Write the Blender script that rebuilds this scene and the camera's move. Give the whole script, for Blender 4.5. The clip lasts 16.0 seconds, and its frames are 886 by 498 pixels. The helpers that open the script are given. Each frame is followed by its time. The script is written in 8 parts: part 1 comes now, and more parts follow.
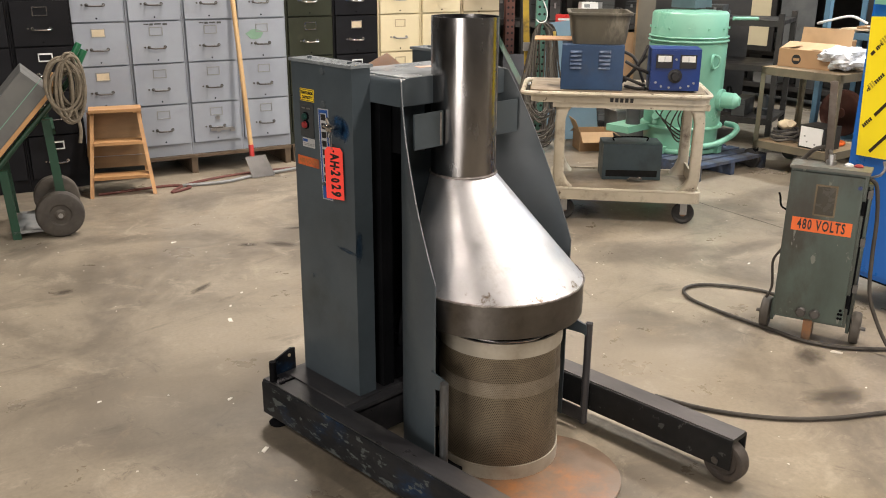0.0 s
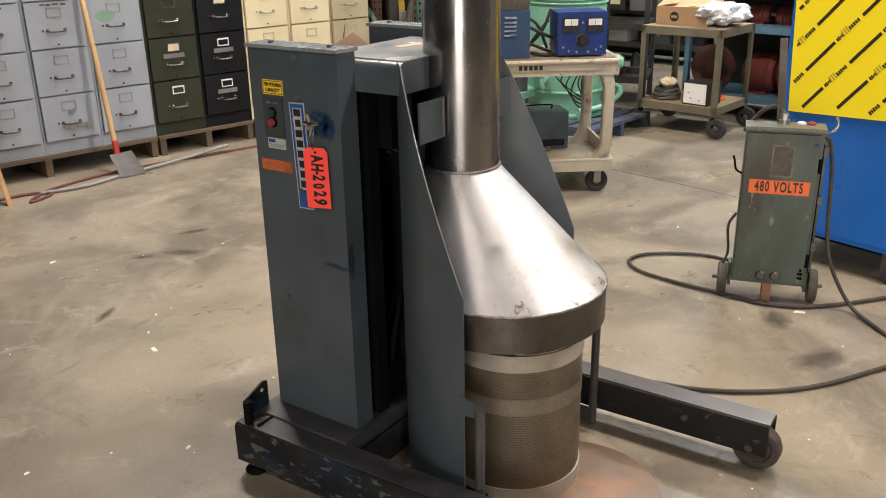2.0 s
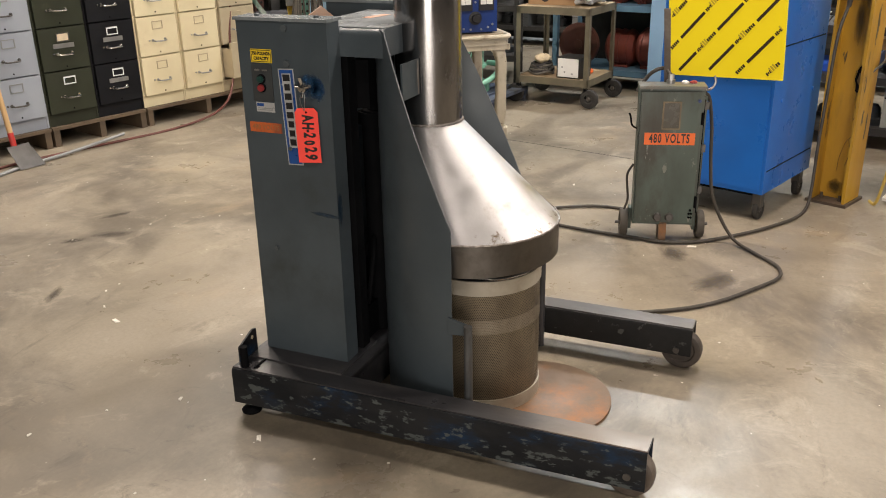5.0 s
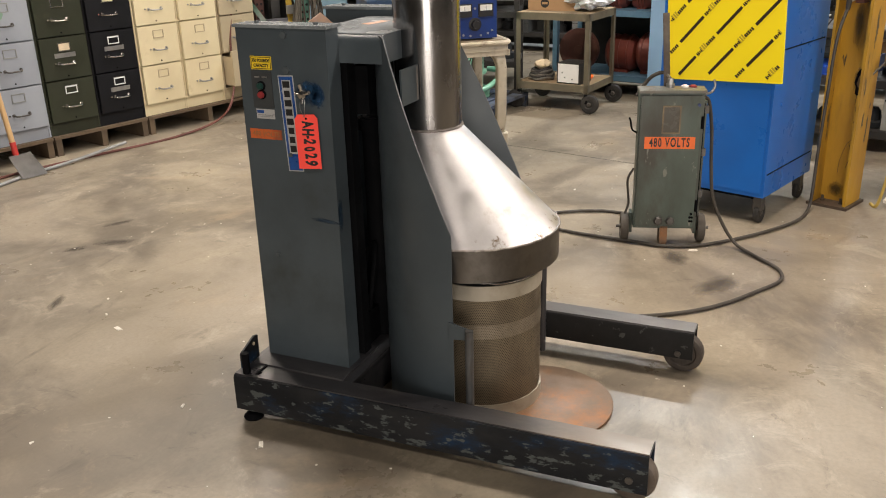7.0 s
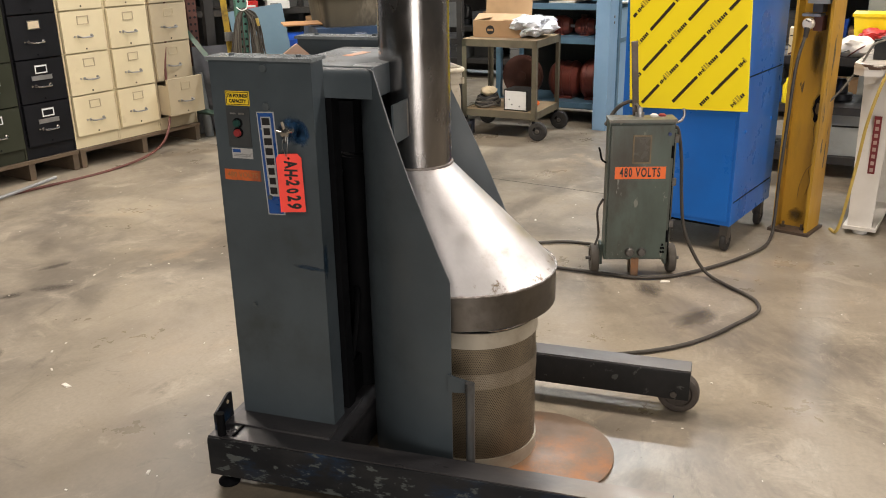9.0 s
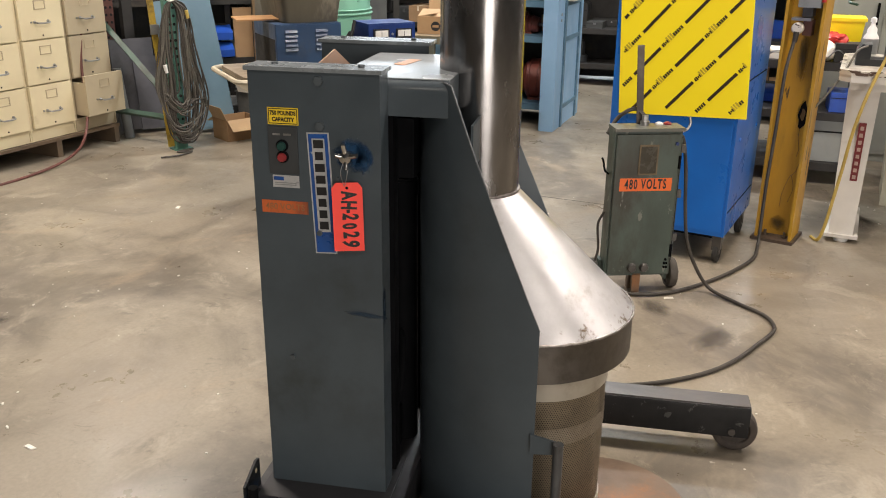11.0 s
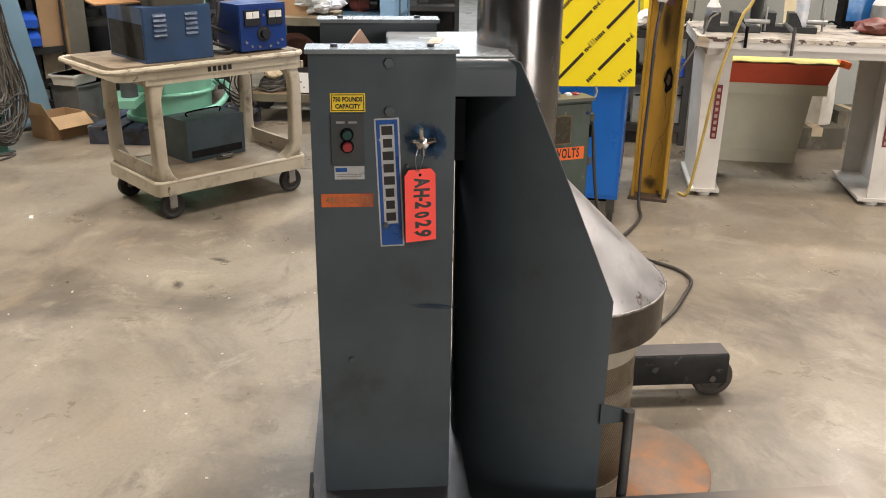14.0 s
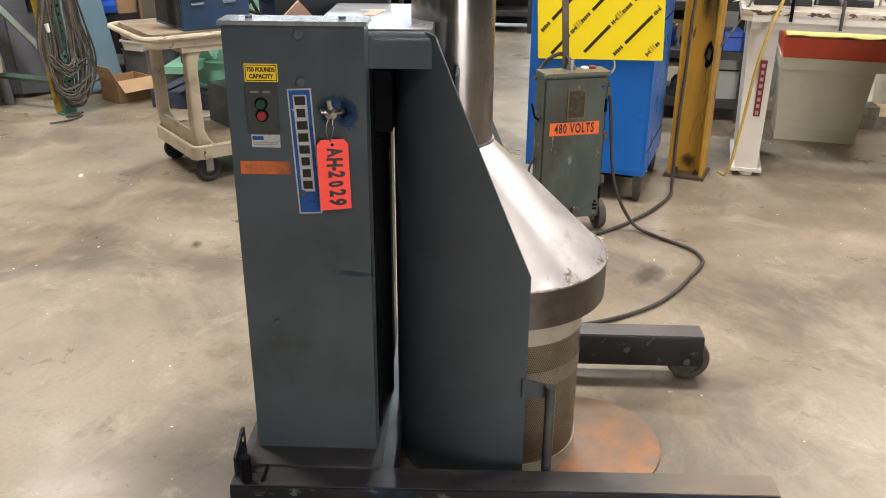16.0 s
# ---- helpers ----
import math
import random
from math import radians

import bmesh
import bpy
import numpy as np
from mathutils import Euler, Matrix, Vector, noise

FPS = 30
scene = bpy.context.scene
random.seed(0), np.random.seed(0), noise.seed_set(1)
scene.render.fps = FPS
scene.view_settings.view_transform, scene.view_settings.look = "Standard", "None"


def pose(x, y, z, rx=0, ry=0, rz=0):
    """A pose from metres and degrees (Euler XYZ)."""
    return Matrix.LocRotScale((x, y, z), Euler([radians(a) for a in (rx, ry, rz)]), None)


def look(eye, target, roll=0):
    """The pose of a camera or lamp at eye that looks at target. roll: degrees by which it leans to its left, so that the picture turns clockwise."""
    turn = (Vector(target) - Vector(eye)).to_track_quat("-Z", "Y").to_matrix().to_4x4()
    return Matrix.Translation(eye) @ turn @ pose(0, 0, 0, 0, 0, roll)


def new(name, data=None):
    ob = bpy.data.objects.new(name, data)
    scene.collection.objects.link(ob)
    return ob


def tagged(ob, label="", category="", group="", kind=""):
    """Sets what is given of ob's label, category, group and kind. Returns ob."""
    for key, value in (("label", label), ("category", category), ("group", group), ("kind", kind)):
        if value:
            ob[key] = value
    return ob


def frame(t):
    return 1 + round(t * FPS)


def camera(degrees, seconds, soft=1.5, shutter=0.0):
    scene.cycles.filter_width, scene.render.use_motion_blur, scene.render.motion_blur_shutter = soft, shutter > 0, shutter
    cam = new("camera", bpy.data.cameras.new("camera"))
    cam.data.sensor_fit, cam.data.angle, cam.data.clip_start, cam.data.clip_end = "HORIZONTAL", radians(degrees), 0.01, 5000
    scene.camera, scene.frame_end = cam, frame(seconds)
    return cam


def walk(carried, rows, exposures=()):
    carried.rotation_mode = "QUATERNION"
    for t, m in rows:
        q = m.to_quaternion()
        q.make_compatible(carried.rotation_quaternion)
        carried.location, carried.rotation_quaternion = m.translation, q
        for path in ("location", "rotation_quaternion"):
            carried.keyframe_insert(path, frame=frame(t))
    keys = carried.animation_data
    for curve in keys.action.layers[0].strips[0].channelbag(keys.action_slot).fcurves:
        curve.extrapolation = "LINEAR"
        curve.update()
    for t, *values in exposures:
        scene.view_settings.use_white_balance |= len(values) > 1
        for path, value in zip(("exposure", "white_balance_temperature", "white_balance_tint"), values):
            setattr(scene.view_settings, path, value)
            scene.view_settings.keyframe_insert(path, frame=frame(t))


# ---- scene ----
cam = camera(53.7, 16.0, soft=1.0)
PATH = [
    (0, (-0.031, -0.012, 1.398), (1.293, 1.345, 0.76), 0.4),
    (0.5, (-0.059, 0.137, 1.398), (1.319, 1.437, 0.755), -0.7),
    (1, (-0.081, 0.244, 1.384), (1.347, 1.476, 0.717), -0.5),
    (1.5, (-0.067, 0.405, 1.37), (1.419, 1.548, 0.676), -0.7),
    (2, (-0.079, 0.534, 1.386), (1.472, 1.581, 0.681), -1.0),
    (2.5, (-0.152, 0.665, 1.381), (1.463, 1.602, 0.664), -1.2),
    (3, (-0.259, 0.766, 1.38), (1.425, 1.56, 0.65), -1.5),
    (3.5, (-0.353, 0.762, 1.381), (1.357, 1.506, 0.657), -0.9),
    (4, (-0.434, 0.703, 1.376), (1.269, 1.459, 0.65), -1.0),
    (6.3, (-0.538, 0.643, 1.381), (1.168, 1.389, 0.65), -1.3),
    (6.5, (-0.537, 0.645, 1.377), (1.171, 1.396, 0.656), -1.3),
    (7, (-0.522, 0.647, 1.375), (1.184, 1.407, 0.66), -1.6),
    (7.5, (-0.513, 0.644, 1.376), (1.195, 1.409, 0.67), -1.7),
    (8, (-0.493, 0.66, 1.375), (1.22, 1.422, 0.677), -1.4),
    (8.5, (-0.468, 0.744, 1.38), (1.268, 1.46, 0.692), -1.0),
    (9, (-0.433, 0.875, 1.377), (1.352, 1.48, 0.708), -1.1),
    (9.2, (-0.428, 0.919, 1.377), (1.37, 1.485, 0.708), -0.9),
    (11.3, (-0.226, 1.457, 1.379), (1.63, 1.744, 0.691), 0.3),
    (11.5, (-0.226, 1.514, 1.377), (1.638, 1.748, 0.689), 0.0),
    (12, (-0.19, 1.623, 1.374), (1.682, 1.782, 0.689), -0.2),
    (12.5, (-0.129, 1.735, 1.38), (1.756, 1.823, 0.717), -0.9),
    (13, (-0.136, 1.841, 1.389), (1.755, 1.806, 0.739), -1.0),
    (13.5, (-0.169, 1.94, 1.376), (1.707, 1.788, 0.7), -0.1),
    (14, (-0.215, 1.979, 1.36), (1.642, 1.814, 0.637), 0.8),
    (14.5, (-0.229, 1.985, 1.35), (1.608, 1.813, 0.579), 0.8),
    (15, (-0.226, 1.952, 1.356), (1.607, 1.797, 0.57), 0.1),
    (15.5, (-0.251, 1.792, 1.364), (1.591, 1.758, 0.586), 0.0),
    (16, (-0.253, 1.597, 1.375), (1.584, 1.671, 0.588), 0.3),
]
walk(cam, [(t, look(eye, target, roll)) for t, eye, target, roll in PATH],
     exposures=[(0.0, 0.24, 6500, 10), (1.0, 0.21, 6500, 10), (3.0, 0.06, 6560, 10), (6.5, 0.05, 6720, 10), (9.0, 0.03, 6560, 10), (12.5, 0.04, 6480, 10),
                (14.0, 0.12, 6400, 10), (14.5, 0.21, 6350, 10), (15.5, 0.30, 6300, 10), (16.0, 0.23, 6350, 10)])

# ---- world and light ----
world = bpy.data.worlds.new("world")
world.use_nodes = True
scene.world = world
world.node_tree.nodes["Background"].inputs[0].default_value = (0.9, 0.95, 1.0, 1)
world.node_tree.nodes["Background"].inputs[1].default_value = 0.004
CEIL = 4.4
WARM, COOL = (1.0, 0.885, 0.788), (0.93, 0.97, 1.0)
LAMPS = [(-1.8, -2.6, 118, WARM), (-1.8, 2.0, 45, WARM), (2.8, -2.6, 132, WARM), (3.0, 0.9, 135, WARM), (3.2, 4.4, 185, WARM),
         (6.2, -2.4, 170, WARM), (6.9, 1.6, 190, COOL), (6.4, 5.6, 90, WARM), (10.6, -0.6, 70, COOL), (13.4, -0.8, 70, COOL)]
WINDOW_W = 210.0
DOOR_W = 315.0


# ---- materials ----
def mat(name, base, var=None, rough=0.5, metal=0.0, scale=6.0, bump=0.15, dirt=None, amount=0.35, dscale=2.5,
        fine=60.0, stretch=(1, 1, 1), rvar=0.12, chip=None, chip_amount=0.0, chip_scale=9.0, coat=0.0, bdist=0.002, spec=0.5,
        worn=None, dust=None, edge=0.03):
    """Paint, metal, wood or plastic: two colours by noise, a coat of dirt, chips, uneven gloss and fine relief."""
    m = bpy.data.materials.new(name)
    m.use_nodes = True
    nt = m.node_tree
    n, ln = nt.nodes, nt.links
    b = n["Principled BSDF"]
    tc = n.new("ShaderNodeTexCoord")
    oi = n.new("ShaderNodeObjectInfo")
    sh = n.new("ShaderNodeVectorMath")
    sh.operation = "MULTIPLY_ADD"
    sh.inputs[1].default_value = stretch
    mul = n.new("ShaderNodeMath")
    mul.operation = "MULTIPLY"
    mul.inputs[1].default_value = 7.3
    ln.new(oi.outputs["Random"], mul.inputs[0])
    ln.new(tc.outputs["Object"], sh.inputs[0])
    ln.new(mul.outputs[0], sh.inputs[2])

    def noise_node(s, detail=6.0, rg=0.6):
        k = n.new("ShaderNodeTexNoise")
        k.inputs["Scale"].default_value = s
        k.inputs["Detail"].default_value = detail
        k.inputs["Roughness"].default_value = rg
        ln.new(sh.outputs[0], k.inputs["Vector"])
        return k

    def step(src, lo, hi):
        r = n.new("ShaderNodeMapRange")
        r.interpolation_type = "SMOOTHSTEP"
        r.inputs["From Min"].default_value = lo
        r.inputs["From Max"].default_value = hi
        ln.new(src, r.inputs["Value"])
        return r.outputs["Result"]

    def mix(fac, a, c):
        x = n.new("ShaderNodeMix")
        x.data_type = "RGBA"
        ln.new(fac, x.inputs["Factor"])
        if isinstance(a, tuple):
            x.inputs["A"].default_value = (*a, 1)
        else:
            ln.new(a, x.inputs["A"])
        x.inputs["B"].default_value = (*c, 1)
        return x.outputs["Result"]

    var = var or tuple(v * 0.82 for v in base)
    n1 = noise_node(scale)
    col = mix(step(n1.outputs["Fac"], 0.35, 0.68), tuple(base), tuple(var))
    if dirt:
        n2 = noise_node(dscale, 8.0, 0.68)
        col = mix(step(n2.outputs["Fac"], 0.72 - amount * 0.5, 0.92 - amount * 0.35), col, tuple(dirt))
    if chip:
        src = noise_node(chip_scale, 9.0, 0.62).outputs["Fac"]
        if worn:
            # worn: axis, where wear is least, where it is most, how much it adds
            sp = n.new("ShaderNodeSeparateXYZ")
            ln.new(tc.outputs["Object"], sp.inputs[0])
            wr = n.new("ShaderNodeMapRange")
            for key, v in zip(("From Min", "From Max", "To Min", "To Max"), (worn[1], worn[2], -worn[3], worn[3])):
                wr.inputs[key].default_value = v
            ln.new(sp.outputs[worn[0]], wr.inputs["Value"])
            ad = n.new("ShaderNodeMath")
            ad.operation = "ADD"
            ln.new(src, ad.inputs[0])
            ln.new(wr.outputs["Result"], ad.inputs[1])
            src = ad.outputs[0]
        col = mix(step(src, 0.66 - chip_amount * 0.3, 0.66 + edge - chip_amount * 0.3), col, tuple(chip))
    if dust:
        # dust: axis, clean end and dusty end (signs turned), colour
        sp = n.new("ShaderNodeSeparateXYZ")
        ln.new(tc.outputs["Object"], sp.inputs[0])
        nm = n.new("ShaderNodeMath")
        nm.operation = "MULTIPLY"
        nm.inputs[1].default_value = 0.9 * (dust[2] - dust[1])
        ln.new(noise_node(11.0, 7.0, 0.65).outputs["Fac"], nm.inputs[0])
        dm = n.new("ShaderNodeMath")
        dm.operation = "SUBTRACT"
        ln.new(nm.outputs[0], dm.inputs[0])
        ln.new(sp.outputs[dust[0]], dm.inputs[1])
        col = mix(step(dm.outputs[0], dust[1], dust[2]), col, tuple(dust[3]))
    ln.new(col, b.inputs["Base Color"])
    b.inputs["Metallic"].default_value = metal
    b.inputs["Specular IOR Level"].default_value = spec
    n4 = noise_node(scale * 2.1, 5.0)
    r = n.new("ShaderNodeMapRange")
    r.inputs["From Min"].default_value, r.inputs["From Max"].default_value = 0.3, 0.7
    r.inputs["To Min"].default_value = max(0.04, rough - rvar)
    r.inputs["To Max"].default_value = min(1.0, rough + rvar)
    ln.new(n4.outputs["Fac"], r.inputs["Value"])
    ln.new(r.outputs["Result"], b.inputs["Roughness"])
    if coat:
        b.inputs["Coat Weight"].default_value = coat
        b.inputs["Coat Roughness"].default_value = 0.25
    if bump:
        n5 = noise_node(fine, 4.0)
        bp = n.new("ShaderNodeBump")
        bp.inputs["Strength"].default_value = bump
        bp.inputs["Distance"].default_value = bdist
        ln.new(n5.outputs["Fac"], bp.inputs["Height"])
        ln.new(bp.outputs["Normal"], b.inputs["Normal"])
    return m


def glow(name, colour, strength):
    m = bpy.data.materials.new(name)
    m.use_nodes = True
    b = m.node_tree.nodes["Principled BSDF"]
    b.inputs["Base Color"].default_value = (*colour, 1)
    b.inputs["Emission Color"].default_value = (*colour, 1)
    b.inputs["Emission Strength"].default_value = strength
    return m


def concrete():
    """Worn, sealed shop floor: warm grey with broad stains, grime, trowel mottling and an uneven sheen."""
    m = bpy.data.materials.new("concrete")
    m.use_nodes = True
    nt = m.node_tree
    n, ln = nt.nodes, nt.links
    b = n["Principled BSDF"]
    tc = n.new("ShaderNodeTexCoord")

    def nz(s, detail, rg, stretch=None, dist=0.0):
        k = n.new("ShaderNodeTexNoise")
        k.inputs["Scale"].default_value = s
        k.inputs["Detail"].default_value = detail
        k.inputs["Roughness"].default_value = rg
        k.inputs["Distortion"].default_value = dist
        if stretch:
            mp = n.new("ShaderNodeMapping")
            mp.inputs["Scale"].default_value = stretch[:3]
            mp.inputs["Rotation"].default_value = (0, 0, stretch[3])
            ln.new(tc.outputs["Object"], mp.inputs["Vector"])
            ln.new(mp.outputs["Vector"], k.inputs["Vector"])
        else:
            ln.new(tc.outputs["Object"], k.inputs["Vector"])
        return k.outputs["Fac"]

    def rng(src, a, c, d=0.0, e=1.0):
        r = n.new("ShaderNodeMapRange")
        r.interpolation_type = "SMOOTHSTEP"
        for key, v in zip(("From Min", "From Max", "To Min", "To Max"), (a, c, d, e)):
            r.inputs[key].default_value = v
        ln.new(src, r.inputs["Value"])
        return r.outputs["Result"]

    def mix(fac, a, c, kind="MIX"):
        x = n.new("ShaderNodeMix")
        x.data_type, x.blend_type = "RGBA", kind
        ln.new(fac, x.inputs["Factor"])
        for key, v in (("A", a), ("B", c)):
            if isinstance(v, tuple):
                x.inputs[key].default_value = (*v, 1)
            else:
                ln.new(v, x.inputs[key])
        return x.outputs["Result"]

    col = mix(rng(nz(1.3, 8, 0.66, dist=0.7), 0.40, 0.62), (0.275, 0.238, 0.182), (0.142, 0.122, 0.096))
    col = mix(rng(nz(0.45, 5, 0.6), 0.45, 0.7), col, (0.27, 0.231, 0.175))
    col = mix(rng(nz(2.0, 9, 0.72, (1.0, 2.6, 1, 0.5), 1.0), 0.54, 0.72, 0, 0.66), col, (0.078, 0.066, 0.052))
    col = mix(rng(nz(1.7, 8, 0.7, dist=0.9), 0.56, 0.70, 0, 0.55), col, (0.33, 0.262, 0.182))
    col = mix(rng(nz(3.8, 9, 0.75, dist=0.8), 0.54, 0.66, 0, 0.6), col, (0.365, 0.32, 0.248))
    col = mix(rng(nz(6.5, 9, 0.78, (1.6, 0.8, 1, 1.1), 1.1), 0.57, 0.68, 0, 0.55), col, (0.082, 0.07, 0.056))
    col = mix(rng(nz(9.0, 9, 0.78, dist=0.6), 0.67, 0.76, 0, 0.6), col, (0.08, 0.066, 0.052))
    col = mix(rng(nz(14.0, 8, 0.75, (1, 2, 1, 2.2)), 0.60, 0.72, 0, 0.4), col, (0.44, 0.385, 0.30))
    col = mix(rng(nz(70, 3, 0.6), 0.3, 0.8, 0, 0.3), col, (0.14, 0.12, 0.094))
    col = mix(rng(nz(26, 2, 0.5), 0.75, 0.80, 0, 0.7), col, (0.45, 0.42, 0.36))
    ln.new(col, b.inputs["Base Color"])
    ln.new(rng(nz(2.2, 7, 0.7), 0.32, 0.68, 0.26, 0.50), b.inputs["Roughness"])
    b.inputs["Specular IOR Level"].default_value = 0.5
    bp = n.new("ShaderNodeBump")
    bp.inputs["Strength"].default_value = 0.07
    bp.inputs["Distance"].default_value = 0.003
    ln.new(nz(24, 6, 0.7), bp.inputs["Height"])
    ln.new(bp.outputs["Normal"], b.inputs["Normal"])
    return m


def perforated(name, c0, c1):
    """Tinned sheet with staggered round holes through it, by the sheet's own coordinates in metres."""
    m = mat(name, c0, c1, 0.5, 0.45, 12, 0.1, dirt=(0.16, 0.13, 0.095), amount=0.5)
    nt = m.node_tree
    n, ln = nt.nodes, nt.links
    b = n["Principled BSDF"]
    uv = n.new("ShaderNodeUVMap")
    sep = n.new("ShaderNodeSeparateXYZ")
    ln.new(uv.outputs["UV"], sep.inputs[0])

    def op(kind, a, c=None):
        k = n.new("ShaderNodeMath")
        k.operation = kind
        for i, v in enumerate((a, c)):
            if v is None:
                continue
            if isinstance(v, (int, float)):
                k.inputs[i].default_value = v
            else:
                ln.new(v, k.inputs[i])
        return k.outputs[0]

    P = 0.0057
    Q = P * 0.866

    def cell(du, dv):
        u = op("SUBTRACT", op("FRACT", op("ADD", op("DIVIDE", sep.outputs[0], P), du)), 0.5)
        v = op("SUBTRACT", op("FRACT", op("ADD", op("DIVIDE", sep.outputs[1], 2 * Q), dv)), 0.5)
        u, v = op("MULTIPLY", u, P), op("MULTIPLY", v, 2 * Q)
        return op("SQRT", op("ADD", op("MULTIPLY", u, u), op("MULTIPLY", v, v)))

    d = op("MINIMUM", cell(0.0, 0.0), cell(0.5, 0.5))
    hole = op("LESS_THAN", d, 0.00145)
    clear = n.new("ShaderNodeBsdfTransparent")
    mx = n.new("ShaderNodeMixShader")
    ln.new(hole, mx.inputs[0])
    ln.new(b.outputs[0], mx.inputs[1])
    ln.new(clear.outputs[0], mx.inputs[2])
    ln.new(mx.outputs[0], n["Material Output"].inputs["Surface"])
    return m


def spray(name, c0, c1, nscale=60.0, low=0.0):
    """A soft-edged mark that thins out raggedly from its middle."""
    m = mat(name, c0, c1, 0.45, 0, 30, 0)
    nt = m.node_tree
    n, ln = nt.nodes, nt.links
    tc = n.new("ShaderNodeTexCoord")
    nz = n.new("ShaderNodeTexNoise")
    nz.inputs["Scale"].default_value = nscale
    nz.inputs["Detail"].default_value = 5
    ln.new(tc.outputs["Object"], nz.inputs["Vector"])
    le = n.new("ShaderNodeVectorMath")
    le.operation = "LENGTH"
    ln.new(tc.outputs["Object"], le.inputs[0])
    ad = n.new("ShaderNodeMath")
    ad.operation = "MULTIPLY_ADD"
    ad.inputs[1].default_value = 0.035
    ln.new(nz.outputs["Fac"], ad.inputs[0])
    ln.new(le.outputs["Value"], ad.inputs[2])
    r = n.new("ShaderNodeMapRange")
    for key, v in zip(("From Min", "From Max", "To Min", "To Max"), (0.030, 0.058, low, 1.0)):
        r.inputs[key].default_value = v
    ln.new(ad.outputs[0], r.inputs["Value"])
    clear = n.new("ShaderNodeBsdfTransparent")
    mx = n.new("ShaderNodeMixShader")
    ln.new(r.outputs["Result"], mx.inputs[0])
    ln.new(n["Principled BSDF"].outputs[0], mx.inputs[1])
    ln.new(clear.outputs[0], mx.inputs[2])
    ln.new(mx.outputs[0], n["Material Output"].inputs["Surface"])
    return m


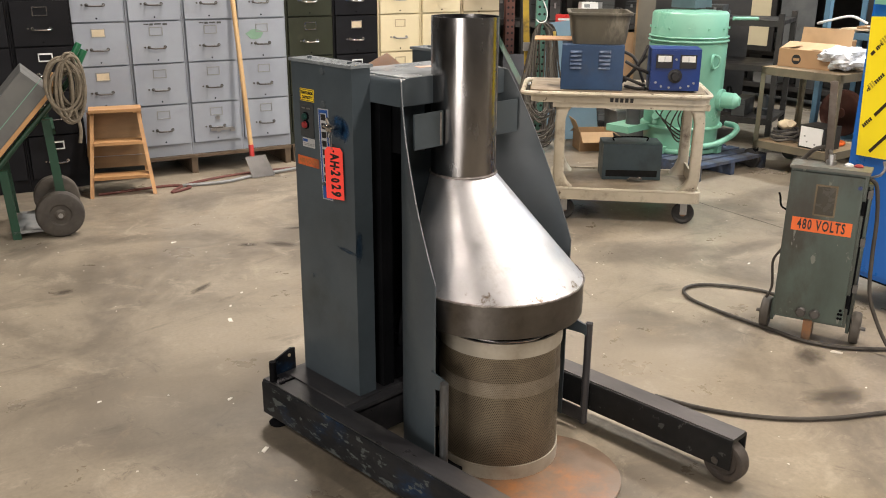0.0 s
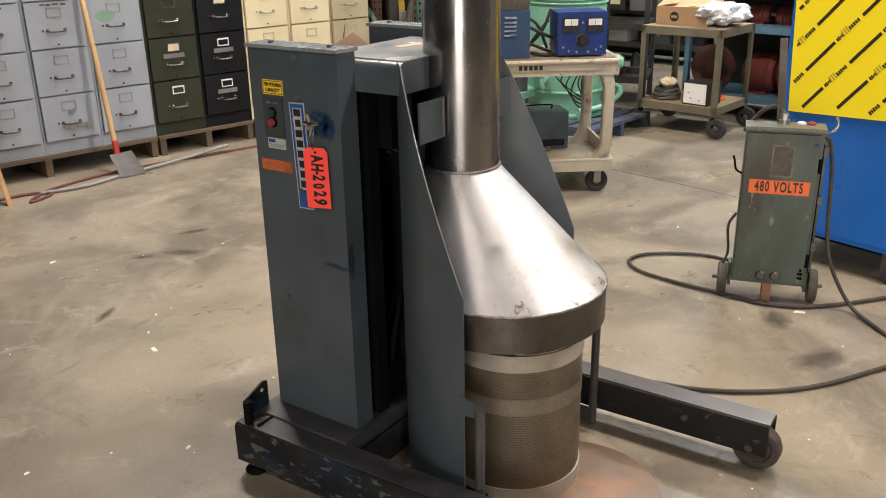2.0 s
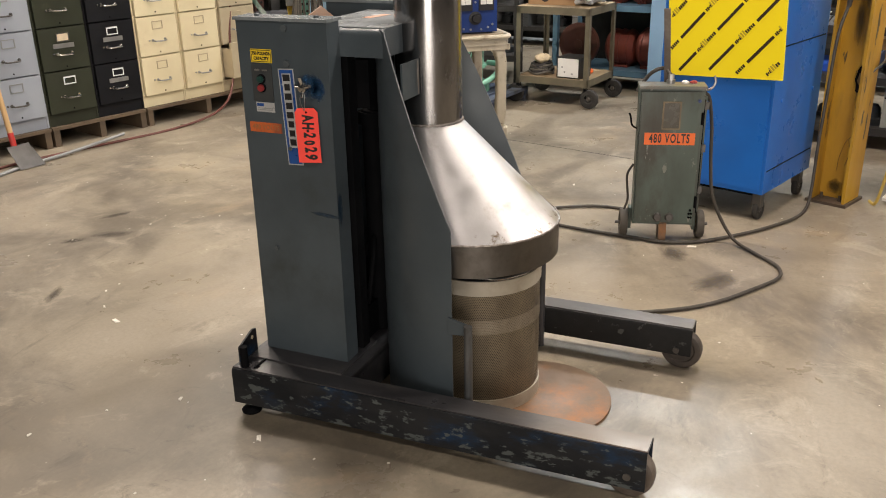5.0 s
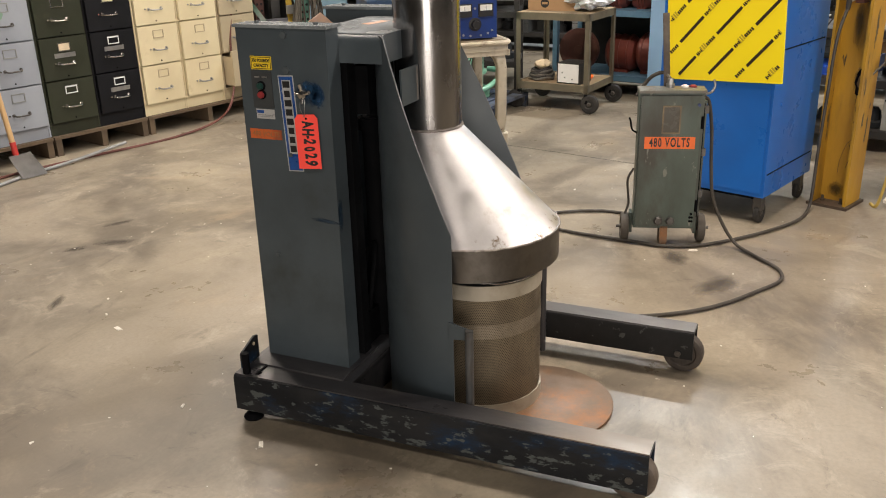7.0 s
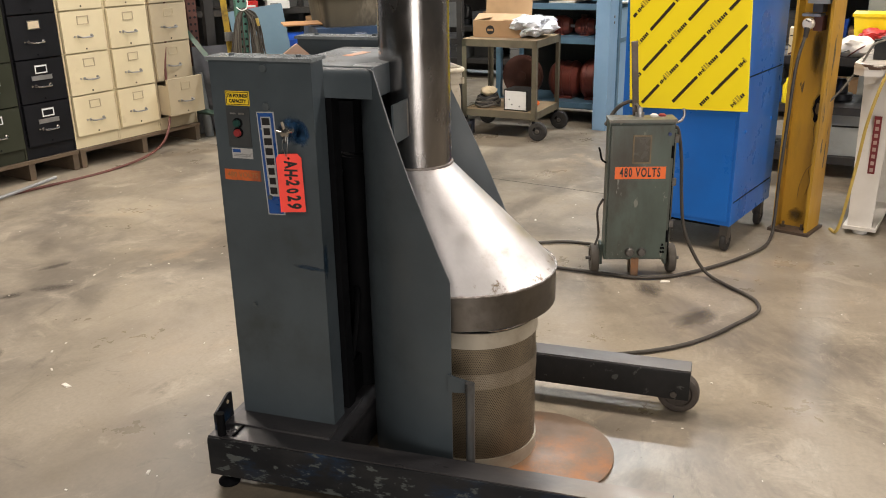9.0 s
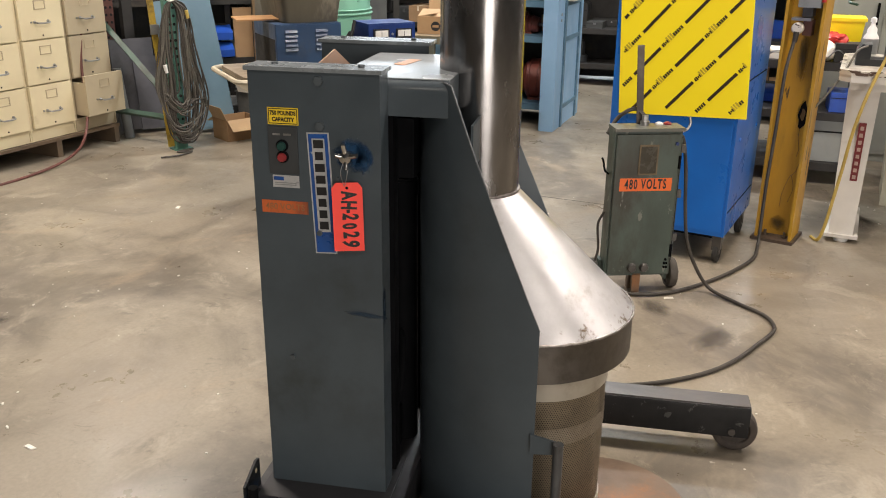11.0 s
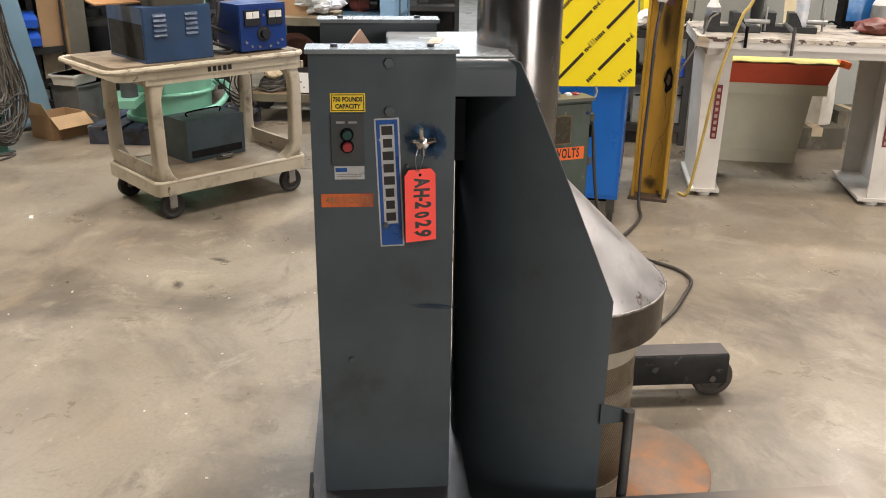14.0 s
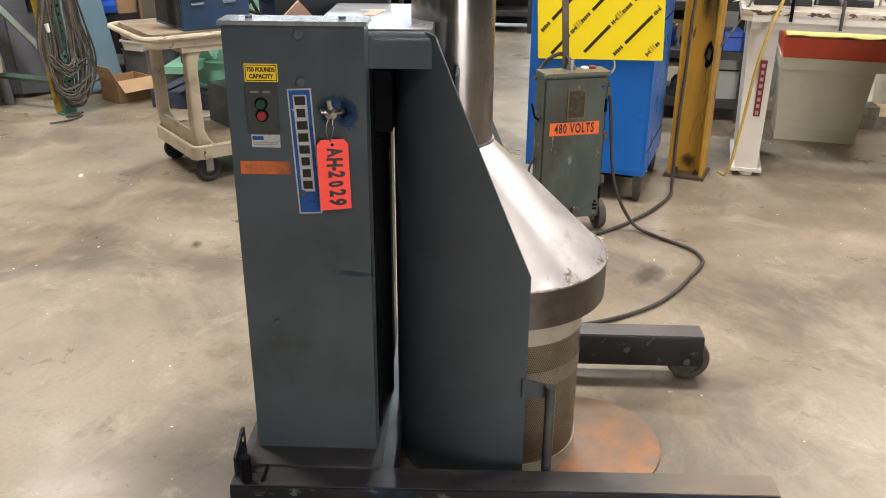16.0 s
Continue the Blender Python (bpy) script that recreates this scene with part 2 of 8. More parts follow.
M = dict(
    locker_pale=mat("pale_grey_green_enamel", (0.30, 0.315, 0.295), (0.26, 0.275, 0.26), 0.45, 0, 4, 0.06, dirt=(0.17, 0.165, 0.15), amount=0.3),
    locker_beige=mat("beige_grey_enamel", (0.14, 0.126, 0.10), (0.115, 0.103, 0.083), 0.5, 0, 4, 0.06, dirt=(0.07, 0.06, 0.048), amount=0.4),
    sheet_grey=mat("dull_lilac_grey_sheet", (0.105, 0.105, 0.118), (0.08, 0.08, 0.09), 0.5, 0.1, 5, 0.1, dirt=(0.05, 0.048, 0.046), amount=0.4),
    strap=mat("dirty_yellow_webbing", (0.46, 0.31, 0.03), (0.36, 0.24, 0.03), 0.7, 0, 16, 0.3, dirt=(0.09, 0.06, 0.02), amount=0.45, dscale=9),
    can_print=mat("printed_can_sleeve", (0.42, 0.47, 0.55), (0.62, 0.62, 0.62), 0.35, 0, 24, 0, dirt=(0.2, 0.08, 0.08), amount=0.25, dscale=18),
    spray=spray("blue_overspray", (0.012, 0.05, 0.12), (0.02, 0.085, 0.20)),
    scuff=spray("dull_blue_scuff", (0.018, 0.038, 0.065), (0.03, 0.055, 0.085), 60.0, 0.3),
    # worn leg paint for the far leg, darkened to paint in its shaded side
    leg_far=mat("worn_paint_in_shade", (0.0052, 0.0055, 0.006), (0.009, 0.009, 0.0095), 0.6, 0.0, 8, 0.2, dirt=(0.03, 0.027, 0.024), amount=0.16, dscale=9, chip=(0.05, 0.052, 0.05), chip_amount=0.12, chip_scale=30, spec=0.3),
    wheel_grey=mat("dusty_grey_rubber", (0.085, 0.075, 0.063), (0.06, 0.052, 0.044), 0.7, 0, 18, 0.3, dirt=(0.13, 0.115, 0.095), amount=0.35),
    wheel_dusty=mat("dusty_brown_rubber", (0.050, 0.044, 0.037), (0.036, 0.031, 0.027), 0.75, 0, 14, 0.3, dirt=(0.085, 0.073, 0.058), amount=0.45),
    brass=mat("dull_brass", (0.17, 0.125, 0.07), (0.12, 0.09, 0.055), 0.4, 0.4, 16, 0.1),
    smoked=mat("smoked_glass", (0.035, 0.032, 0.022), (0.06, 0.05, 0.032), 0.25, 0, 9, 0.02),
    pale_green=mat("pale_green_paint", (0.17, 0.30, 0.21), (0.22, 0.33, 0.26), 0.5, 0, 20, 0.05),
    grip_green=mat("bright_green_rubber", (0.012, 0.14, 0.06), (0.01, 0.11, 0.048), 0.4, 0, 12, 0.1),
    pump_grey=mat("dark_pump_enamel", (0.075, 0.078, 0.082), (0.055, 0.058, 0.06), 0.4, 0.1, 9, 0.1, dirt=(0.03, 0.028, 0.026), amount=0.4),
    iron=mat("plain_dark_steel", (0.11, 0.105, 0.10), (0.075, 0.07, 0.066), 0.45, 0.6, 9, 0.15, dirt=(0.06, 0.045, 0.035), amount=0.4),
    guard=mat("dusty_grey_sheet", (0.15, 0.155, 0.15), (0.11, 0.115, 0.115), 0.5, 0.1, 5, 0.1, dirt=(0.07, 0.07, 0.066), amount=0.4, dscale=4),
    wood_dark=mat("aged_plywood", (0.25, 0.155, 0.075), (0.16, 0.10, 0.05), 0.5, 0, 7, 0.2, dirt=(0.06, 0.042, 0.026), amount=0.45, stretch=(0.3, 1, 1), fine=90),
    locker_dark=mat("dark_locker_enamel", (0.055, 0.058, 0.058), (0.045, 0.047, 0.047), 0.5, 0, 5, 0.08, dirt=(0.035, 0.034, 0.03), amount=0.3),
    chipped_lip=mat("chipped_white_lip", (0.60, 0.56, 0.49), (0.50, 0.45, 0.38), 0.4, 0, 9, 0.15, dirt=(0.25, 0.19, 0.13), amount=0.35, dscale=9, stretch=(0.5, 0.5, 1), chip=(0.075, 0.045, 0.03), chip_amount=0.36, chip_scale=38),
    rack_green=mat("dull_green_brace", (0.055, 0.11, 0.085), (0.045, 0.085, 0.066), 0.5, 0, 6, 0.1, dirt=(0.05, 0.045, 0.035), amount=0.45),
    # lighter than the columns: the lamps' reflection on the lids is in the colour
    cap_grey=mat("sheen_grey_lid", (0.20, 0.225, 0.24), (0.16, 0.18, 0.19), 0.26, 0.05, 6, 0.03, dirt=(0.13, 0.145, 0.155), amount=0.2, rvar=0.05),
    deck=mat("scuffed_black_deck", (0.034, 0.034, 0.038), (0.050, 0.049, 0.053), 0.38, 0.1, 7, 0.2, dirt=(0.11, 0.107, 0.108), amount=0.40, dscale=7, stretch=(1, 0.4, 1)),
    liner=mat("brown_liner", (0.045, 0.036, 0.025), (0.03, 0.024, 0.017), 0.7, 0, 6, 0.1),
    post_scratch=mat("brown_scratch", (0.11, 0.068, 0.022), (0.07, 0.045, 0.018), 0.5, 0, 20, 0.1),
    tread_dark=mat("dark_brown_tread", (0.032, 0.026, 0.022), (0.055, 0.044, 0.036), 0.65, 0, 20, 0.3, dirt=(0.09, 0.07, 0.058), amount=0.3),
    plate_brown=mat("rusty_brown_base", (0.085, 0.058, 0.038), (0.055, 0.04, 0.03), 0.6, 0.1, 12, 0.2, dirt=(0.13, 0.085, 0.035), amount=0.35),
    soot=spray("sooty_streak", (0.045, 0.032, 0.014), (0.07, 0.048, 0.018), 40.0, 0.55),
    pale_yellow=mat("pale_yellow_sheet", (0.74, 0.63, 0.20), (0.66, 0.55, 0.17), 0.5, 0, 8, 0.1, dirt=(0.45, 0.36, 0.13), amount=0.25),
    # serves oil smears and the painted shade under cart and table
    stain=spray("oily_stain_and_shade", (0.075, 0.063, 0.050), (0.095, 0.080, 0.064), 45.0, 0.42),
    concrete=concrete(),
    perforated=perforated("perforated_sheet", (0.205, 0.168, 0.115), (0.15, 0.122, 0.084)),
    perforated_band=perforated("perforated_pale_band", (0.32, 0.28, 0.215), (0.25, 0.215, 0.165)),
    # wall and ceiling colours are kept dark so that little light bounces
    wall=mat("painted_wall", (0.075, 0.078, 0.078), rough=0.8, scale=1.5, dirt=(0.11, 0.105, 0.10), amount=0.3),
    ceiling=mat("ceiling_panel", (0.06, 0.06, 0.057), rough=0.9, scale=2),
    machine=mat("grey_enamel", (0.058, 0.0755, 0.089), (0.046, 0.060, 0.071), 0.40, 0.0, 4, 0.12, dirt=(0.034, 0.043, 0.046), amount=0.46, dscale=3.4, fine=220, bdist=0.0006),
    # pale grey holds the bright reflection seen on top of the hood
    hood=mat("sheen_pale_enamel", (0.38, 0.41, 0.43), (0.33, 0.355, 0.37), 0.2, 0.1, 3, 0.05, dirt=(0.26, 0.28, 0.29), amount=0.08, dscale=4, fine=120),
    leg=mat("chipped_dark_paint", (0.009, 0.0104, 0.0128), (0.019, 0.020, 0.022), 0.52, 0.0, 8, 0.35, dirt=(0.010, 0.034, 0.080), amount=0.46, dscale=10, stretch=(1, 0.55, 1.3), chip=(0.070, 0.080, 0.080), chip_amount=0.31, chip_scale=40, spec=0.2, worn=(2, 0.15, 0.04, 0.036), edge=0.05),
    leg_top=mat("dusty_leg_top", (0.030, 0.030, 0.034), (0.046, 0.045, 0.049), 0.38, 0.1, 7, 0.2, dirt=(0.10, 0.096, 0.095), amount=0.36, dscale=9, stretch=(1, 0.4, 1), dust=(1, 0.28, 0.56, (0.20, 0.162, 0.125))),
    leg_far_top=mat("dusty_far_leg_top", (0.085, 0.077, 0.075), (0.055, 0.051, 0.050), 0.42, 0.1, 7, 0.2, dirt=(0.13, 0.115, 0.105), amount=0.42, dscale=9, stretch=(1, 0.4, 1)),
    guard_edge=mat("rubbed_guard_bar", (0.055, 0.060, 0.064), (0.13, 0.135, 0.14), 0.4, 0.4, 14, 0.2, dirt=(0.045, 0.028, 0.016), amount=0.5, dscale=12, stretch=(1, 1, 0.3)),
    # near-black with hardly any gloss: the shade inside the mast is in this colour
    dark=mat("shade_black_steel", (0.0038, 0.0042, 0.0052), (0.006, 0.0064, 0.0075), 0.7, 0, 8, 0.2, spec=0.05),
    steel=mat("bare_sheet_steel", (0.60, 0.595, 0.605), (0.50, 0.495, 0.505), 0.46, 1.0, 6, 0.35, dirt=(0.36, 0.335, 0.31), amount=0.34, dscale=9, fine=12, rvar=0.14, bdist=0.004, chip=(0.20, 0.15, 0.11), chip_amount=0.12, chip_scale=30, worn=(2, 0.63, 0.552, 0.12), edge=0.12),
    steel_dark=mat("heat_dulled_steel", (0.33, 0.325, 0.33), (0.22, 0.215, 0.215), 0.22, 1.0, 7, 0.16, dirt=(0.13, 0.118, 0.108), amount=0.45, dscale=5, fine=14, stretch=(1, 1, 0.4), rvar=0.09, bdist=0.003),
    rim=mat("brown_grey_steel", (0.135, 0.125, 0.115), (0.09, 0.083, 0.076), 0.40, 1.0, 6, 0.2, dirt=(0.055, 0.048, 0.042), amount=0.45, dscale=5, fine=30),
    edge=mat("rubbed_edge", (0.24, 0.25, 0.26), (0.14, 0.15, 0.16), 0.4, 0.6, 30, 0.1),
    weld=mat("weld_bead", (0.20, 0.18, 0.17), (0.33, 0.30, 0.28), 0.45, 0.9, 60, 0.8, fine=160),
    band=mat("galvanised_band", (0.43, 0.395, 0.33), (0.34, 0.31, 0.25), 0.45, 0.35, 10, 0.15, dirt=(0.20, 0.165, 0.115), amount=0.42, dscale=6),
    rust=mat("rusty_plate", (0.185, 0.130, 0.090), (0.125, 0.088, 0.062), 0.5, 0.05, 5, 0.25, dirt=(0.37, 0.145, 0.04), amount=0.58, dscale=4.2, chip=(0.075, 0.052, 0.038), chip_amount=0.13, chip_scale=6),
    rubber=mat("black_rubber", (0.016, 0.015, 0.0145), (0.032, 0.030, 0.027), 0.7, 0, 14, 0.3, dirt=(0.06, 0.053, 0.045), amount=0.25),
    tread=mat("worn_brown_tread", (0.085, 0.066, 0.052), (0.12, 0.10, 0.085), 0.6, 0, 20, 0.3, dirt=(0.16, 0.13, 0.11), amount=0.35),
    chrome=mat("chrome", (0.62, 0.61, 0.60), (0.45, 0.44, 0.43), 0.2, 1.0, 20, 0.02, rvar=0.06),
    zinc=mat("dull_zinc", (0.42, 0.42, 0.42), (0.32, 0.32, 0.32), 0.4, 0.9, 20, 0.1),
    bolt=mat("painted_bolt", (0.07, 0.085, 0.095), rough=0.4, scale=30),
    yellow_lbl=mat("yellow_decal", (0.80, 0.58, 0.03), (0.70, 0.50, 0.03), 0.4, 0, 30, 0),
    black_ink=mat("black_ink", (0.012, 0.012, 0.013), rough=0.5, scale=30, bump=0),
    orange_lbl=mat("orange_decal", (0.85, 0.16, 0.025), (0.78, 0.14, 0.03), 0.45, 0, 20, 0, dirt=(0.45, 0.10, 0.03), amount=0.2),
    orange_worn=mat("faded_orange_decal", (0.55, 0.12, 0.03), (0.40, 0.09, 0.03), 0.5, 0, 25, 0.1, dirt=(0.16, 0.055, 0.028), amount=0.6, dscale=22, stretch=(1, 1, 0.18)),
    tag=mat("fluorescent_red_card", (0.98, 0.075, 0.055), (0.93, 0.07, 0.05), 0.55, 0, 10, 0.03),
    blue_lbl=mat("blue_foil_decal", (0.013, 0.075, 0.29), (0.016, 0.06, 0.22), 0.35, 0, 14, 0, chip=(0.40, 0.46, 0.52), chip_amount=0.05, chip_scale=22),
    silver_lbl=mat("silver_foil_decal", (0.48, 0.49, 0.49), (0.38, 0.39, 0.40), 0.35, 0.2, 20, 0, dirt=(0.22, 0.235, 0.24), amount=0.4),
    white_lbl=mat("white_decal", (0.72, 0.74, 0.75), rough=0.5, scale=20, bump=0),
    green_btn=mat("green_button", (0.014, 0.055, 0.048), rough=0.3, scale=20, bump=0),
    red_btn=mat("red_button", (0.26, 0.03, 0.033), rough=0.35, scale=20, bump=0),
    panel=mat("button_panel_grey", (0.040, 0.045, 0.048), rough=0.5, scale=20, bump=0.1),
    volts=mat("oily_green_enamel", (0.070, 0.098, 0.083), (0.050, 0.070, 0.058), 0.42, 0, 6, 0.15, dirt=(0.036, 0.030, 0.022), amount=0.60, dscale=5, stretch=(1, 1, 0.4), chip=(0.17, 0.18, 0.155), chip_amount=0.10, chip_scale=30),
    volts_top=mat("worn_green_lid", (0.105, 0.118, 0.103), (0.15, 0.14, 0.12), 0.4, 0.1, 9, 0.15, dirt=(0.09, 0.066, 0.044), amount=0.5, dscale=9, chip=(0.25, 0.24, 0.21), chip_amount=0.06, chip_scale=20),
    blue=mat("gloss_blue_enamel", (0.012, 0.135, 0.52), (0.014, 0.12, 0.46), 0.3, 0, 2.5, 0.03, rvar=0.06),
    sign_yellow=mat("yellow_sign_sheet", (0.95, 0.77, 0.018), (0.93, 0.74, 0.018), 0.35, 0, 2, 0.02, rvar=0.05),
    sign_dark=mat("dark_brown_ink", (0.028, 0.018, 0.01), rough=0.5, scale=20, bump=0),
    sign_line=mat("ochre_ink", (0.55, 0.42, 0.03), rough=0.5, scale=20, bump=0),
    post=mat("yellow_post_paint", (0.46, 0.26, 0.022), (0.36, 0.19, 0.02), 0.45, 0, 5, 0.15, dirt=(0.13, 0.08, 0.024), amount=0.42, dscale=6, stretch=(1, 1, 0.22), chip=(0.06, 0.043, 0.026), chip_amount=0.08, chip_scale=14),
    white_iron=mat("white_machine_enamel", (0.66, 0.64, 0.60), (0.58, 0.56, 0.52), 0.4, 0, 4, 0.1, dirt=(0.33, 0.28, 0.21), amount=0.3, dscale=4),
    worktop=mat("grimy_white_top", (0.46, 0.42, 0.36), (0.33, 0.29, 0.24), 0.45, 0, 8, 0.15, dirt=(0.10, 0.075, 0.06), amount=0.55, dscale=9),
    maroon=mat("maroon_plate", (0.16, 0.018, 0.022), rough=0.4, scale=20, bump=0),
    pale_lbl=mat("pale_ink", (0.42, 0.31, 0.27), rough=0.5, scale=20, bump=0),
    bin=mat("beige_enamel", (0.45, 0.435, 0.345), (0.40, 0.385, 0.30), 0.5, 0, 4, 0.1, dirt=(0.22, 0.20, 0.15), amount=0.25),
    red_tray=mat("red_orange_enamel", (0.50, 0.062, 0.018), (0.42, 0.05, 0.015), 0.45, 0, 6, 0.1),
    cream=mat("cream_enamel", (0.66, 0.58, 0.385), (0.60, 0.52, 0.34), 0.42, 0, 3, 0.05, dirt=(0.42, 0.34, 0.21), amount=0.22, dscale=4),
    tan=mat("tan_enamel", (0.42, 0.35, 0.235), (0.37, 0.31, 0.21), 0.5, 0, 3, 0.05, dirt=(0.28, 0.22, 0.15), amount=0.25, dscale=4),
    grey_file=mat("grey_file_enamel", (0.30, 0.33, 0.375), (0.265, 0.29, 0.335), 0.42, 0, 3, 0.06, dirt=(0.22, 0.235, 0.25), amount=0.3, dscale=3.5),
    olive=mat("olive_enamel", (0.030, 0.034, 0.022), (0.025, 0.028, 0.018), 0.42, 0, 4, 0.06, dirt=(0.07, 0.065, 0.045), amount=0.2, spec=0.3),
    black_file=mat("black_file_enamel", (0.006, 0.0063, 0.008), (0.009, 0.0095, 0.012), 0.5, 0, 4, 0.06, dirt=(0.025, 0.025, 0.026), amount=0.18, spec=0.2),
    card=mat("label_card", (0.62, 0.52, 0.36), rough=0.8, scale=20, bump=0),
    void=mat("dark_interior", (0.012, 0.012, 0.012), rough=0.9, scale=10, bump=0),
    pallet=mat("weathered_pallet_wood", (0.11, 0.076, 0.046), (0.075, 0.053, 0.034), 0.8, 0, 6, 0.4, dirt=(0.16, 0.115, 0.075), amount=0.3, stretch=(0.25, 1, 1)),
    wood=mat("varnished_pine", (0.50, 0.285, 0.125), (0.36, 0.20, 0.088), 0.42, 0, 7, 0.15, dirt=(0.22, 0.11, 0.05), amount=0.3, stretch=(0.3, 1, 1), fine=90),
    broom=mat("pale_wood_handle", (0.52, 0.345, 0.165), (0.44, 0.28, 0.13), 0.5, 0, 9, 0.1, stretch=(1, 1, 0.15), dirt=(0.20, 0.12, 0.06), amount=0.25, dscale=8),
    red_paint=mat("red_paint", (0.45, 0.03, 0.025), rough=0.45, scale=12),
    hose=mat("red_air_hose", (0.13, 0.042, 0.033), (0.10, 0.035, 0.028), 0.6, 0, 15, 0.1),
    cable=mat("dusty_black_cable", (0.034, 0.029, 0.024), (0.052, 0.045, 0.037), 0.6, 0, 12, 0.25),
    cord_grey=mat("grey_cord", (0.085, 0.078, 0.066), (0.12, 0.11, 0.092), 0.55, 0, 12, 0.1),
    cord_yellow=mat("yellow_cord", (0.50, 0.37, 0.09), (0.42, 0.30, 0.07), 0.5, 0, 12, 0.1),
    rope=mat("tan_rope", (0.20, 0.17, 0.125), (0.13, 0.11, 0.08), 0.8, 0, 30, 0.5),
    green=mat("machine_green_enamel", (0.010, 0.050, 0.028), (0.012, 0.042, 0.025), 0.45, 0, 6, 0.15, dirt=(0.04, 0.04, 0.03), amount=0.3),
    teal=mat("rack_teal_enamel", (0.085, 0.215, 0.17), (0.07, 0.175, 0.14), 0.5, 0, 6, 0.15, dirt=(0.09, 0.08, 0.06), amount=0.3),
    mint=mat("mint_enamel", (0.195, 0.44, 0.325), (0.17, 0.39, 0.29), 0.36, 0, 3, 0.05, dirt=(0.12, 0.24, 0.18), amount=0.28, dscale=4),
    pallet_blue=mat("blue_pallet_paint", (0.035, 0.06, 0.12), (0.07, 0.085, 0.115), 0.75, 0, 8, 0.35, dirt=(0.03, 0.027, 0.024), amount=0.7, dscale=6),
    cart=mat("grubby_cream_plastic", (0.50, 0.45, 0.345), (0.42, 0.37, 0.28), 0.5, 0, 6, 0.1, dirt=(0.16, 0.125, 0.09), amount=0.42, dscale=9, chip=(0.10, 0.075, 0.05), chip_amount=0.05, chip_scale=16),
    cart_grime=mat("grimy_brown_plastic", (0.21, 0.165, 0.115), (0.30, 0.25, 0.18), 0.55, 0, 7, 0.15, dirt=(0.10, 0.07, 0.045), amount=0.45, dscale=6, fine=90),
    box_blue=mat("dull_blue_enamel", (0.028, 0.068, 0.150), (0.022, 0.052, 0.115), 0.45, 0, 7, 0.1, dirt=(0.05, 0.065, 0.09), amount=0.38, dscale=5),
    meter_blue=mat("bright_blue_enamel", (0.008, 0.034, 0.17), (0.007, 0.027, 0.13), 0.4, 0, 6, 0.05, dirt=(0.012, 0.025, 0.07), amount=0.25),
    grey_box=mat("blue_grey_enamel", (0.072, 0.108, 0.125), (0.055, 0.085, 0.10), 0.5, 0, 7, 0.1, dirt=(0.042, 0.05, 0.055), amount=0.4),
    tray=mat("dirty_plastic_tub", (0.095, 0.085, 0.06), (0.065, 0.058, 0.042), 0.55, 0, 6, 0.15, dirt=(0.24, 0.215, 0.165), amount=0.42, dscale=7, stretch=(1, 1, 0.4)),
    cardboard=mat("cardboard", (0.33, 0.205, 0.105), (0.285, 0.175, 0.09), 0.85, 0, 5, 0.1, fine=120),
    cardboard_in=mat("cardboard_inside", (0.47, 0.32, 0.18), rough=0.85, scale=5, bump=0.1),
    foil=mat("crinkled_plastic_bag", (0.62, 0.66, 0.72), (0.75, 0.77, 0.80), 0.25, 0.2, 12, 0.5, fine=35),
    panel_blue=mat("pale_blue_board", (0.155, 0.255, 0.335), (0.13, 0.22, 0.29), 0.5, 0, 3, 0.05, dirt=(0.12, 0.18, 0.22), amount=0.25),
    upright_blue=mat("light_blue_enamel", (0.25, 0.42, 0.62), (0.22, 0.38, 0.57), 0.45, 0, 3, 0.05, dirt=(0.14, 0.22, 0.32), amount=0.25),
    shelf_blue=mat("shelf_blue_enamel", (0.10, 0.20, 0.29), (0.085, 0.17, 0.25), 0.5, 0, 5, 0.1, dirt=(0.06, 0.08, 0.10), amount=0.35),
    motor_red=mat("motor_red_enamel", (0.19, 0.040, 0.025), (0.14, 0.029, 0.019), 0.5, 0, 6, 0.1, dirt=(0.04, 0.016, 0.012), amount=0.4),
    cart_steel=mat("greenish_steel_cart", (0.165, 0.145, 0.10), (0.13, 0.115, 0.082), 0.5, 0.2, 7, 0.15, dirt=(0.09, 0.075, 0.05), amount=0.4),
    cart_deck=mat("worn_plywood_deck", (0.30, 0.225, 0.135), (0.22, 0.16, 0.095), 0.7, 0, 5, 0.2, dirt=(0.12, 0.09, 0.06), amount=0.35, stretch=(0.4, 1, 1)),
    white=mat("white_plastic", (0.76, 0.76, 0.74), (0.7, 0.7, 0.68), 0.4, 0, 8, 0.03),
    paper=mat("paper_scrap", (0.74, 0.72, 0.66), (0.66, 0.63, 0.56), 0.8, 0, 20, 0.1),
    bin_blue=mat("blue_plastic_bin", (0.015, 0.075, 0.42), (0.012, 0.06, 0.34), 0.4, 0, 8, 0.03),
    shelf_dark=mat("dark_shelf_steel", (0.018, 0.017, 0.016), (0.028, 0.026, 0.024), 0.55, 0, 6, 0.15, dirt=(0.08, 0.06, 0.04), amount=0.3),
    rack_rust=mat("rust_red_rack", (0.105, 0.04, 0.028), (0.08, 0.03, 0.022), 0.6, 0, 6, 0.15),
    vice=mat("vice_grey_iron", (0.022, 0.025, 0.028), (0.034, 0.036, 0.038), 0.42, 0.3, 12, 0.2),
    glass_meter=mat("meter_face", (0.78, 0.78, 0.74), rough=0.15, scale=20, bump=0),
    red_bottle=mat("red_plastic", (0.55, 0.03, 0.025), rough=0.35, scale=10, bump=0.02),
    screen=mat("blue_display", (0.02, 0.10, 0.32), (0.03, 0.16, 0.42), 0.2, 0, 6, 0),
